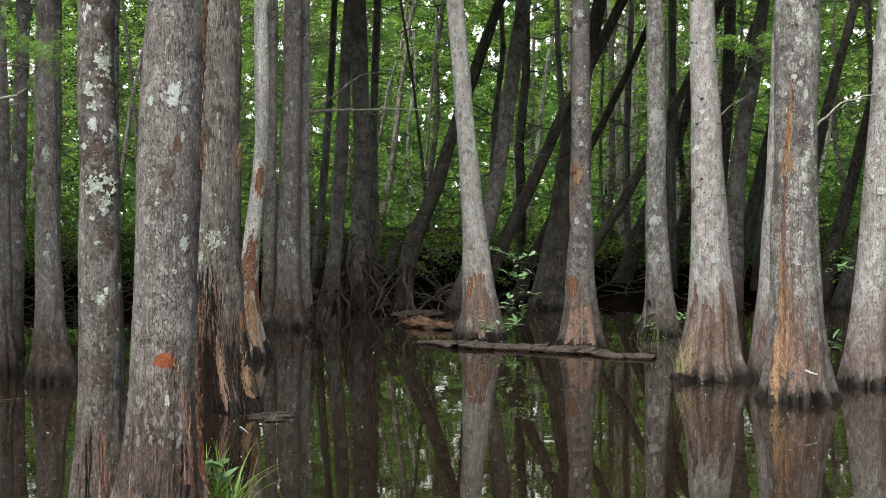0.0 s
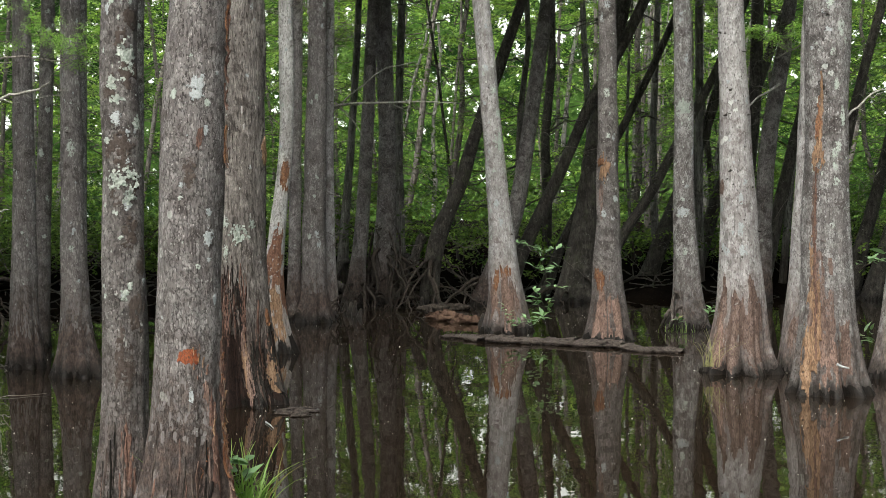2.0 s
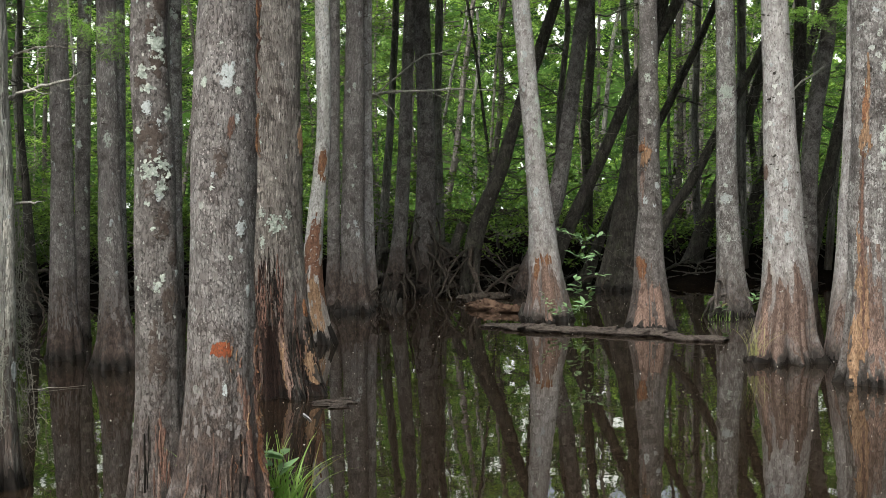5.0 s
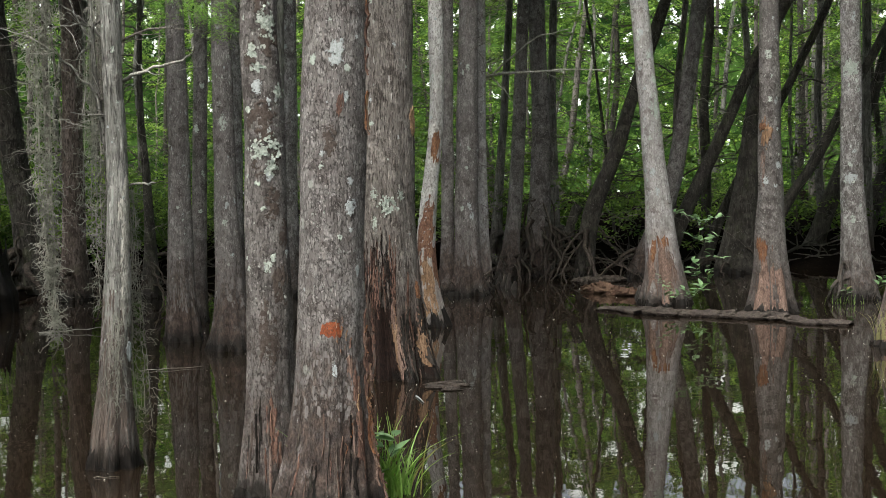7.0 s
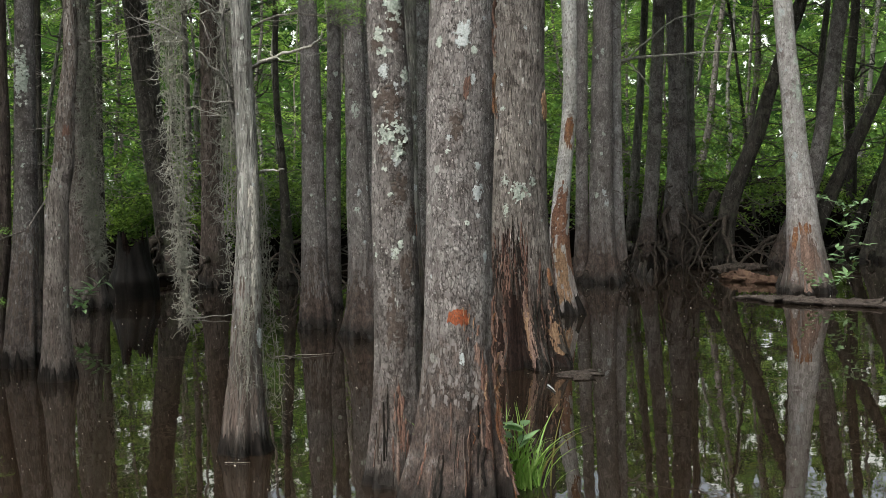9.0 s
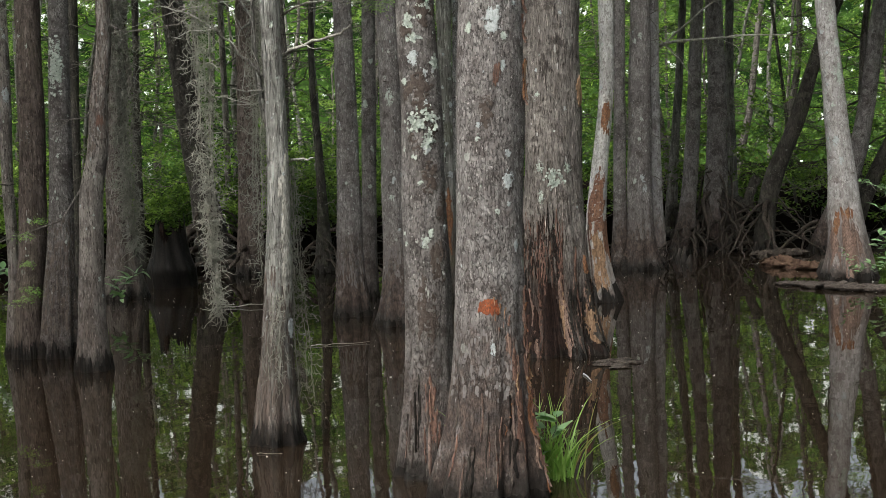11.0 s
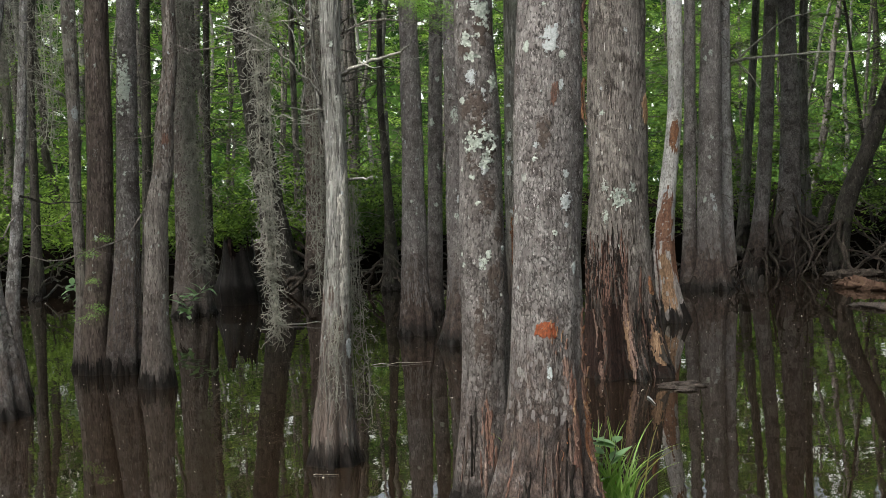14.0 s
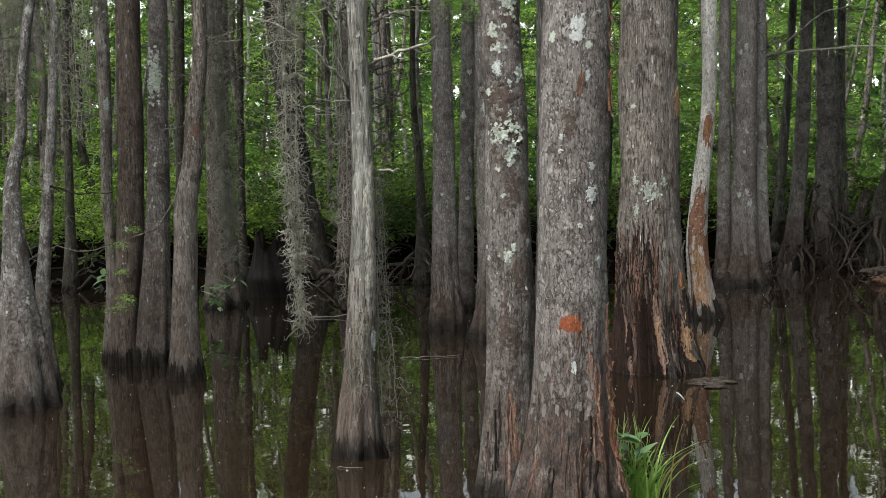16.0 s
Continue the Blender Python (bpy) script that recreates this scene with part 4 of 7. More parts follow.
tree("W1", "thin leaning dark trunk", 1.25, 22.42, [(0.00, 0.00, 0.00, 0.127), (0.97, 0.37, 0.00, 0.088), (1.94, 0.86, 0.00, 0.078), (3.02, 1.44, 0.00, 0.073), (3.99, 1.92, 0.00, 0.068), (4.86, 2.31, 0.00, 0.063)], BARK_DARK, 35, top=13.0, seen=6.8, step=0.09, around=20)
tree("W2", "leaning dark trunk over the shore", 2.08, 22.15, [(0.00, 0.00, 0.00, 0.154), (0.99, 0.48, 0.00, 0.111), (1.81, 1.01, 0.00, 0.096), (2.63, 1.44, 0.00, 0.082), (3.76, 2.06, 0.00, 0.077), (4.82, 2.51, 0.00, 0.067)], BARK_DARK, 36, top=13.0, seen=6.7, step=0.09, around=20)
tree("W3", "leaning dark trunk with a broad foot", 3.15, 24.15, [(0.00, 0.00, 0.00, 0.242), (0.41, 0.21, 0.00, 0.179), (1.20, 0.50, 0.00, 0.158), (2.09, 0.84, 0.00, 0.126), (2.82, 1.16, 0.00, 0.105), (4.18, 1.57, 0.00, 0.095)], BARK_DARK, 37, top=13.0, seen=7.2, step=0.09, around=20)
tree("W4", "thin upright trunk in the back", 4.23, 24.04, [(0.00, 0.00, 0.00, 0.115), (2.40, -0.01, -0.00, 0.078), (5.42, -0.00, -0.00, 0.078)], BARK_MOSSY, 38, top=13.0, seen=7.1, step=0.09, around=20)
tree("W5", "leaning trunk hidden behind others", 4.11, 24.46, [(0.00, 0.00, 0.00, 0.192), (1.03, 0.32, 0.00, 0.144), (1.94, 0.61, 0.00, 0.117), (3.48, 1.16, 0.00, 0.096)], BARK_DARK, 39, top=13.0, seen=7.2, step=0.09, around=20)
tree("X3", "upright dark trunk behind a pale one", 4.90, 23.24, [(0.00, 0.00, 0.00, 0.152), (1.86, 0.05, 0.00, 0.111), (3.38, 0.17, 0.00, 0.111), (5.19, 0.22, 0.00, 0.106)], BARK_DARK, 40, top=13.0, seen=7.0, step=0.09, around=20)
tree("X4", "grey-brown leaning trunk in the back", 4.69, 21.09, [(0.00, 0.00, 0.00, 0.202), (1.36, 0.05, 0.00, 0.142), (2.65, 0.14, 0.00, 0.133), (3.74, 0.32, 0.00, 0.124), (4.93, 0.49, 0.00, 0.101)], BARK_GREY, 41, top=12.1, seen=6.5, step=0.09, around=20)
tree("X5", "dark leaning trunk in the back", 5.02, 22.79, [(0.00, 0.00, 0.00, 0.189), (1.06, 0.27, 0.00, 0.129), (2.35, 0.56, 0.00, 0.104), (3.83, 0.92, 0.00, 0.089)], BARK_DARK, 42, top=13.0, seen=6.9, step=0.09, around=20)
tree("Y1", "slanting dark trunk at the back", 6.51, 22.50, [(0.00, 0.00, 0.00, 0.196), (0.87, 0.23, 0.00, 0.137), (1.65, 0.45, 0.00, 0.113), (2.83, 0.74, 0.00, 0.098), (4.29, 1.09, 0.00, 0.088)], BARK_DARK, 43, top=12.9, seen=6.8, step=0.09, around=20)
tree("Y2", "thin slanting trunk at the back", 6.21, 23.22, [(0.00, 0.00, 0.00, 0.131), (1.86, 0.31, 0.00, 0.091), (3.68, 0.70, 0.00, 0.086), (5.18, 1.10, 0.00, 0.081)], BARK_DARK, 44, top=12.7, seen=7.0, step=0.09, around=20)
tree("Y3", "dark slanting trunk in the undergrowth", 6.67, 21.76, [(0.00, 0.00, 0.00, 0.180), (0.79, 0.22, 0.00, 0.128), (1.84, 0.53, 0.00, 0.099), (3.25, 0.94, 0.00, 0.085)], BARK_DARK, 45, top=13.0, seen=6.6, step=0.09, around=20)
tree("A", "pale lichened trunk with orange wounds low down", 0.47, 15.98, [(0.00, 0.00, 0.00, 0.292), (0.34, -0.01, -0.00, 0.230), (0.75, -0.04, -0.00, 0.188), (1.38, -0.09, -0.00, 0.143), (2.08, -0.15, -0.00, 0.125), (2.77, -0.21, -0.00, 0.115), (3.53, -0.27, -0.00, 0.108), (4.08, -0.32, -0.00, 0.104)], BARK_PALE, 46, top=11.6, seen=5.3, flute=0.26, step=0.045, around=44)
tree("B", "brown-grey trunk stripped to tan wood below", 1.61, 14.91, [(0.00, 0.00, 0.00, 0.266), (0.28, -0.01, -0.00, 0.214), (0.74, -0.03, -0.00, 0.169), (1.39, -0.03, -0.00, 0.133), (2.16, -0.03, -0.00, 0.117), (3.13, -0.03, -0.00, 0.104), (3.91, -0.03, -0.00, 0.097)], BARK_LICHEN, 47, top=11.0, seen=5.0, flute=0.24, step=0.045, around=44)
tree("C", "grey trunk with a round lichen spot", 2.78, 16.57, [(0.00, 0.00, 0.00, 0.253), (0.37, -0.01, -0.00, 0.195), (0.87, -0.03, -0.00, 0.159), (1.52, -0.06, -0.00, 0.137), (2.68, -0.06, -0.00, 0.119), (4.11, -0.09, -0.00, 0.105)], BARK_ASH, 48, top=12.2, seen=5.4, flute=0.3, step=0.045, around=44)
tree("D", "pale trunk with a fluted buttressed foot", 2.45, 11.85, [(0.00, 0.00, 0.00, 0.308), (0.21, -0.01, -0.00, 0.268), (0.52, -0.00, -0.00, 0.226), (0.88, -0.00, -0.00, 0.191), (1.40, -0.02, -0.00, 0.163), (2.43, -0.06, -0.00, 0.132), (3.40, -0.10, -0.00, 0.113)], BARK_PALE, 49, top=10.8, seen=4.3, flute=0.34, foot=0.3, lobes=9, step=0.018, around=120, plate=0.0018, plate_size=0.03, plate_tall=1.5)
tree("E", "stout grey trunk torn open to tan wood", 2.89, 10.49, [(0.00, 0.00, 0.00, 0.298), (0.21, -0.02, -0.00, 0.260), (0.53, -0.03, -0.00, 0.225), (0.94, -0.04, -0.00, 0.201), (1.40, -0.05, -0.00, 0.183), (2.08, -0.04, -0.00, 0.169), (3.17, -0.04, -0.00, 0.178)], BARK_ASH, 50, top=10.2, seen=4.0, flute=0.30, foot=0.32, lobes=9, step=0.018, around=100, plate=0.0018, plate_size=0.03, plate_tall=1.8)
tree("E2", "pale trunk close behind a torn one", 2.96, 11.94, [(0.00, 0.00, 0.00, 0.161), (0.35, 0.03, 0.00, 0.135), (0.88, 0.06, 0.00, 0.114), (1.40, 0.08, 0.00, 0.099), (2.17, 0.11, 0.00, 0.088), (3.21, 0.15, 0.00, 0.083)], BARK_PALE, 51, top=10.1, seen=4.3, flute=0.15, step=0.045, around=44)
tree("R", "pale trunk leaning away with a dark wet foot", 3.71, 11.44, [(0.00, 0.00, 0.00, 0.229), (0.30, 0.02, 0.00, 0.179), (0.80, 0.06, 0.00, 0.149), (1.40, 0.10, 0.00, 0.134), (2.14, 0.15, 0.00, 0.127), (2.89, 0.20, 0.00, 0.119)], BARK_PALE, 52, top=10.9, seen=4.2, flute=0.2, step=0.045, around=44)

# ---- woodland leaves in the back ----
def polar(turn, d):
    return -d * np.sin(np.radians(turn)), d * np.cos(np.radians(turn))


def woodland():
    rng = np.random.default_rng(11)
    sets = []
    # undergrowth on the shore: bushes
    n = 260
    t = rng.uniform(-26, 48, n)
    x, y = polar(t, shore(t) + 0.8 + rng.gamma(1.6, 3.2, n))
    g = ground_height(x, y)
    k = 10
    c = np.stack([np.repeat(x, k), np.repeat(y, k), np.repeat(g, k)], -1) + np.stack([rng.normal(0, 0.7, n * k), rng.normal(0, 0.7, n * k), 0.1 + rng.gamma(1.8, 0.42, n * k)], -1)
    sets.append(leaf_cloud(rng, c, rng.uniform(0.18, 0.42, n * k), 34, 0.10, 0.05, flat=0.5))
    # denser bushes along the bank by the mossy trunks
    n = 120
    t = rng.uniform(13, 44, n)
    x, y = polar(t, shore(t) + 0.9 + rng.gamma(1.5, 0.8, n))
    g = ground_height(x, y)
    c = np.stack([np.repeat(x, k), np.repeat(y, k), np.repeat(g, k)], -1) + np.stack([rng.normal(0, 0.5, n * k), rng.normal(0, 0.4, n * k), 0.35 + rng.gamma(1.6, 0.26, n * k)], -1)
    sets.append(leaf_cloud(rng, c, rng.uniform(0.15, 0.35, n * k), 26, 0.09, 0.04, flat=0.5))
    # layered boughs of the trees behind, tree by tree
    n, k, m = 104, 13, 4
    t, d = rng.uniform(-27, 49, n), rng.uniform(24, 46, n)
    x, y = polar(t, d)
    low = rng.uniform(1.5, 4.6, n)
    head = rng.uniform(0, 6.28, n * k)
    out = rng.uniform(0.7, 2.3, n * k)
    z = np.repeat(low, k) + np.tile(np.arange(k), n) * 0.62 + rng.normal(0, 0.18, n * k)
    q = np.linspace(0.3, 1.0, m)[None]
    c = np.stack([np.repeat(x, k)[:, None] + (out[:, None] * q) * np.cos(head)[:, None], np.repeat(y, k)[:, None] + (out[:, None] * q) * np.sin(head)[:, None], z[:, None] + 0.2 * q - 0.35 * q * q * out[:, None]], -1)
    way = head[:, None] + np.array([0.9, -0.9, 0.6, 0.0])[None] + rng.normal(0, 0.3, (n * k, m))
    sets.append(fronds(rng, c.reshape(-1, 3), way.ravel(), rng.uniform(0.5, 1.0, n * k * m), 5, 10, 0.116, 0.041, 0.35))
    # the woods further off
    n, k = 100, 20
    t, d = rng.uniform(-28, 50, n), rng.uniform(48, 78, n)
    x, y = polar(t, d)
    low, wide = rng.uniform(0.5, 6.0, n), rng.uniform(1.5, 3.6, n)
    a, s = rng.uniform(0, 6.28, n * k), np.sqrt(rng.uniform(0, 1, n * k)) * np.repeat(wide, k)
    c = np.stack([np.repeat(x, k) + s * np.cos(a), np.repeat(y, k) + s * np.sin(a), np.repeat(low, k) + rng.uniform(0, 12.0, n * k)], -1)
    sets.append(leaf_cloud(rng, c, rng.uniform(0.6, 1.5, n * k), 34, 0.30, 0.12, flat=0.3, droop=0.4, thick=0.06))
    return joined(sets)


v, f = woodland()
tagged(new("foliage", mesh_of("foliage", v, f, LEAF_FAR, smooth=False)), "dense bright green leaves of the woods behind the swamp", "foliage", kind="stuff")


def far_trees():
    """Saplings and far trunks deep in the woods, each one a thing."""
    rng = np.random.default_rng(5)
    for k in range(170):
        t, d = rng.uniform(-26, 48), rng.uniform(22.5, 52)
        x, y = polar(t, d)
        h, lean = rng.uniform(6, 15), rng.normal(0.02, 0.07)
        r = rng.uniform(0.03, 0.11)
        z = float(ground_height(x, y)) - 0.1
        v, f = tube(wander(rng, (0, 0, 0), (lean * h, rng.normal(0, 0.3), h), 8, 0.25), np.linspace(r, r * 0.5, 8), 7)
        base = tagged(new("far_tree"), ("thin dark trunk deep in the green woods", "thin grey-green trunk deep in the woods", "thin brown trunk deep in the green woods")[k % 3], "tree", "far trees")
        base.location = (x, y, z)
        part("trunk", mesh_of("trunk", v, f, (BARK_DARK, BARK_MOSSY, BARK_BROWN)[k % 3]), base)
        bits = []
        for _ in range(12):
            a, q = rng.uniform(0, 6.28), rng.uniform(0.1, 0.8)
            L = rng.uniform(0.6, 2.2)
            p = np.array([lean * h * q, 0, h * q])
            line = wander(rng, p, p + np.array([L * math.cos(a), L * math.sin(a), rng.uniform(-0.25, 0.7)]), 7, 0.3)
            bits.append(tube(line, np.linspace(0.017, 0.006, 7), 4))
            for i in (2, 4, 5):
                tip = line[i] + rng.normal(0, 0.3, 3) * (1, 1, 0.7)
                bits.append(tube(wander(rng, line[i], tip, 4, 0.08), np.linspace(0.008, 0.004, 4), 3))
        v, f = joined(bits)
        part("brushwood", mesh_of("brushwood", v, f, BARK_DARK), base, kind="stuff")


far_trees()


def canopy():
    """Unseen boughs overhead, added to shade the far half of the swamp, with gaps."""
    rng = np.random.default_rng(23)
    n = 2000
    t, s = rng.uniform(-45, 65, n), rng.uniform(0, 1, n)
    near = np.interp(t, (-45, -12, 0, 14, 20, 26, 48, 56, 65), (16, 17.5, 19.5, 17.0, 11.5, 7.5, 8.0, 6.0, 4.5))
    d = near + (27 - near) * s
    x, y = polar(t, d)
    keep = np.sin(x * 0.55 + 1.3 * np.sin(y * 0.31)) + np.sin(y * 0.47 + 1.7 * np.sin(x * 0.29)) + np.where(d < 26, 0.9, 0.0) > 0.15
    x, y, d = x[keep], y[keep], d[keep]
    z = rng.uniform(8.0, 13, len(x)) + 0.12 * (d - 15)
    sets = [leaf_cloud(rng, np.stack([x, y, z], -1), rng.uniform(0.5, 1.1, len(x)), 24, 0.28, 0.13, droop=0.3)]
    # unseen low dense boughs, added to darken the bank by the mossy trunks
    n = 600
    x, y = polar(rng.uniform(20, 34, n), rng.uniform(14, 22, n))
    sets.append(leaf_cloud(rng, np.stack([x, y, rng.uniform(7.6, 9.2, n)], -1), rng.uniform(0.5, 1.1, n), 24, 0.28, 0.13, droop=0.3))
    # unseen low boughs, added to darken the far bank
    n = 780
    x, y = polar(rng.uniform(-27, 14, n), rng.uniform(17.0, 22.0, n))
    sets.append(leaf_cloud(rng, np.stack([x, y, rng.uniform(6.3, 8.6, n)], -1), rng.uniform(0.5, 1.0, n), 22, 0.28, 0.13, droop=0.3))
    return joined(sets)


v, f = canopy()
tagged(new("canopy", mesh_of("canopy", v, f, LEAF_CROWN, smooth=False)), "unseen roof of boughs added to shade the back of the swamp", "foliage", kind="stuff")


def distant_woods():
    """A ring of far woodland behind everything, with shade, sun and sky painted on."""
    a = np.radians(np.linspace(0, 360, 720))
    x, y = -95 * np.sin(a), 95 * np.cos(a)
    t = np.degrees(a)
    h = np.interp(t, (0, 8, 40, 60, 300, 342, 352, 360), (21.5, 22, 23, 25, 25, 21, 20.5, 21.5)) + 0.9 * np.sin(a * 31) + 0.8 * np.sin(a * 73 + 1) + np.random.default_rng(3).normal(0, 1.0, 720)
    v = np.concatenate([np.stack([x, y, 0 * x], -1), np.stack([x, y, h], -1)])
    i, n = np.arange(719), 720
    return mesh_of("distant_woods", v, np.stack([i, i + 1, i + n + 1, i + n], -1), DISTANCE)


def distance_green():
    m, n, l, p = nodes_of("painted_far_woods")
    raw, loose, tight = place_of(n, l)
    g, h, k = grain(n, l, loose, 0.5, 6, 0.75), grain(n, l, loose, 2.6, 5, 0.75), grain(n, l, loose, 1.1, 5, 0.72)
    # Dark and bright greens paint the depths and the sunlit leaves.
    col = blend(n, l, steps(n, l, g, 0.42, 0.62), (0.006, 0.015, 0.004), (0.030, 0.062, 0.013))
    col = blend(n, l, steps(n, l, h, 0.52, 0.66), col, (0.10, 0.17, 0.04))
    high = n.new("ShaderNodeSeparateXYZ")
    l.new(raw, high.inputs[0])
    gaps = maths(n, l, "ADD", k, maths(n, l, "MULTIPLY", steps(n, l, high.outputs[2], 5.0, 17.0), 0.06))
    # White patches paint sky showing between the trees, more of it higher up.
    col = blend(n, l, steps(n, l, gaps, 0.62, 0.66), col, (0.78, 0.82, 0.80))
    l.new(col, p.inputs["Base Color"])
    p.inputs["Roughness"].default_value = 1.0
    p.inputs["Specular IOR Level"].default_value = 0.0
    return m


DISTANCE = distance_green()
tagged(new("backdrop", distant_woods()), "distant green woods with shade, sun and sky painted on", "backdrop", kind="structure")


def screen_behind():
    """Unseen woods behind and beside the walk, added to close off the side light."""
    rng = np.random.default_rng(29)
    n = 2300
    t, d = rng.uniform(62, 318, n), rng.uniform(12, 22, n)
    x, y = polar(t, d)
    z = rng.uniform(0.2, 13.5, n)
    return leaf_cloud(rng, np.stack([x, y, z], -1), rng.uniform(0.8, 1.8, n), 22, 0.65, 0.32, droop=0.3, flat=0.6)


v, f = screen_behind()
tagged(new("woods", mesh_of("woods", v, f, LEAF_CROWN, smooth=False)), "unseen green leaves added behind the viewer to cut side light", "foliage", kind="stuff")

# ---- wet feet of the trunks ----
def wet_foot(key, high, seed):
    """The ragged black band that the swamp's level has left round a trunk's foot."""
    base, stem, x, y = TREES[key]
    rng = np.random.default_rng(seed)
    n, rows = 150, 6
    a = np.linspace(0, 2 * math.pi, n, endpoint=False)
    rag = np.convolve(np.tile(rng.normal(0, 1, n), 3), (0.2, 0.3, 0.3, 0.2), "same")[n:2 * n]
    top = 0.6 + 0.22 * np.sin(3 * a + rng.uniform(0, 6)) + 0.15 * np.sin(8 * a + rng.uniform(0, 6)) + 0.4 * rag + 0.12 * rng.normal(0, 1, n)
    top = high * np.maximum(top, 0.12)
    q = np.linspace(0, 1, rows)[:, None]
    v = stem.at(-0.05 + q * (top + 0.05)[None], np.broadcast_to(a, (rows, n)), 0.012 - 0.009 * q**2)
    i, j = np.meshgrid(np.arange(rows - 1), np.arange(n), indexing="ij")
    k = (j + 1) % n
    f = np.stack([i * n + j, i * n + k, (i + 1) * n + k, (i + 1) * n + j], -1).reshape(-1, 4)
    part("wet_band", mesh_of("wet_band", v.reshape(-1, 3), f, WET_SHADE_BARK), TRUNKS[key], "wet black band at the waterline")


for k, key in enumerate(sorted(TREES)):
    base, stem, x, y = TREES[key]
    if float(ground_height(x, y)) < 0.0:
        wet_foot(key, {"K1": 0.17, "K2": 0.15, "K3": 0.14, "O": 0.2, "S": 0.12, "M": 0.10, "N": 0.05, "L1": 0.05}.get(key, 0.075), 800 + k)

# ---- bark, lichen and wounds ----
scales("N", 0.42, 2.6, 0.009, 0.028, CHIP_GREY, 301, cover=0.22, lift=0.002)
scales("L1", 0.5, 2.7, 0.009, 0.020, CHIP_DARK, 302, cover=0.34, lift=0.002)
scales("S", 0.72, 3.5, 0.008, 0.05, CHIP_BROWN, 303, cover=0.7, lift=0.004)
scales("M", 0.1, 0.9, 0.006, 0.07, CHIP_RUST, 344, cover=0.5, lift=0.003)
scales("M", 0.8, 2.6, 0.006, 0.07, CHIP_SILVER, 304, cover=0.5, lift=0.003)
PALE_SCALES = (("D", 0.6, 4.2, CHIP_PALE, 0.1), ("R", 0.4, 3.6, CHIP_PALE, 0.12), ("A", 0.8, 4.6, CHIP_PALE, 0.14), ("O", 0.8, 4.0, CHIP_PALE, 0.2), ("E", 0.6, 3.9, CHIP_GREY, 0.25), ("B", 0.8, 4.4, CHIP_DARK, 0.45), ("C", 0.5, 4.6, CHIP_GREY, 0.2), ("U1", 0.4, 3.0, CHIP_DARK, 0.4), ("K2", 1.0, 3.4, CHIP_DARK, 0.45))
for k, (key, low, high, chip, cover) in enumerate(PALE_SCALES):
    scales(key, low, high, 0.010, 0.022, chip, 305 + k, cover=cover, lift=0.005)
LONG_SCALES = (("T", 0.4, 3.8, CHIP_GREY, 0.5), ("T2", 0.3, 3.8, CHIP_GREY, 0.4), ("K1", 0.4, 3.4, CHIP_RUST, 0.55), ("K3", 1.6, 3.2, CHIP_RUST, 0.4), ("P", 0.4, 5.0, CHIP_GREY, 0.4), ("K4", 0.4, 4.2, CHIP_RUST, 0.5), ("K2", 0.2, 1.1, CHIP_RUST, 0.5))
for k, (key, low, high, chip, cover) in enumerate(LONG_SCALES):
    scales(key, low, high, 0.009, 0.048, chip, 325 + k, cover=cover, lift=0.005)


def sprinkle(key, count, low, high, size, seed, materials):
    """Small lichen spots all round a trunk."""
    rng = np.random.default_rng(seed)
    for k in range(count):
        s = size * rng.uniform(0.4, 1.5)
        crust(key, rng.uniform(low, high), rng.uniform(-0.9, 0.9), s, s * rng.uniform(0.8, 1.7), materials[k % len(materials)], seed * 100 + k, lobed=0.5, cells=14)


for k, (key, count, low, high) in enumerate((("D", 34, 0.9, 4.2), ("R", 18, 0.6, 3.6), ("A", 16, 1.0, 4.6), ("B", 12, 1.2, 4.4), ("E", 20, 1.2, 3.9), ("T", 14, 0.8, 3.8), ("C", 10, 1.0, 4.6), ("O", 8, 1.2, 4.2), ("P", 12, 0.8, 5.0), ("F", 6, 1.0, 5.0))):
    stubs(key, count, low, high, 0.022, 0.008, BARK_BROWN if k % 3 else BARK_DARK, 1900 + k)
sprinkle("L1", 16, 1.0, 2.7, 0.07, 30, (SCORCH,))
sprinkle("L1", 30, 1.0, 2.6, 0.026, 31, (LICHEN, LICHEN, LICHEN_WHITE))
sprinkle("N", 16, 0.7, 2.6, 0.018, 32, (LICHEN_WHITE, LICHEN))
sprinkle("S", 14, 0.9, 3.4, 0.03, 33, (LICHEN, LICHEN_WHITE))
sprinkle("T", 14, 0.8, 3.8, 0.035, 34, (LICHEN, LICHEN_WHITE))
sprinkle("T2", 12, 0.8, 3.8, 0.03, 35, (LICHEN_WHITE, LICHEN))
sprinkle("LN", 16, 0.8, 3.2, 0.05, 51, (LICHEN, LICHEN_WHITE))
sprinkle("T2", 26, 0.5, 3.6, 0.016, 52, (LICHEN_WHITE, LICHEN))
sprinkle("T", 20, 0.5, 3.6, 0.016, 53, (LICHEN_WHITE, LICHEN))
sprinkle("X1", 12, 0.8, 4.2, 0.06, 54, (LICHEN, LICHEN_WHITE))
sprinkle("K0", 14, 0.6, 3.2, 0.03, 55, (LICHEN, LICHEN_WHITE))
sprinkle("K3", 14, 0.5, 3.2, 0.02, 56, (LICHEN_WHITE, LICHEN))
sprinkle("K2", 16, 0.9, 3.4, 0.035, 36, (LICHEN,))
sprinkle("K1", 10, 0.8, 3.4, 0.025, 37, (LICHEN,))
sprinkle("U1", 14, 0.6, 3.0, 0.03, 38, (LICHEN_WHITE, LICHEN))
sprinkle("U2", 12, 0.6, 3.0, 0.02, 39, (LICHEN_WHITE,))
sprinkle("A", 18, 1.0, 4.6, 0.05, 40, (LICHEN_WHITE, LICHEN))
sprinkle("B", 12, 1.2, 4.4, 0.04, 41, (LICHEN_WHITE, LICHEN))
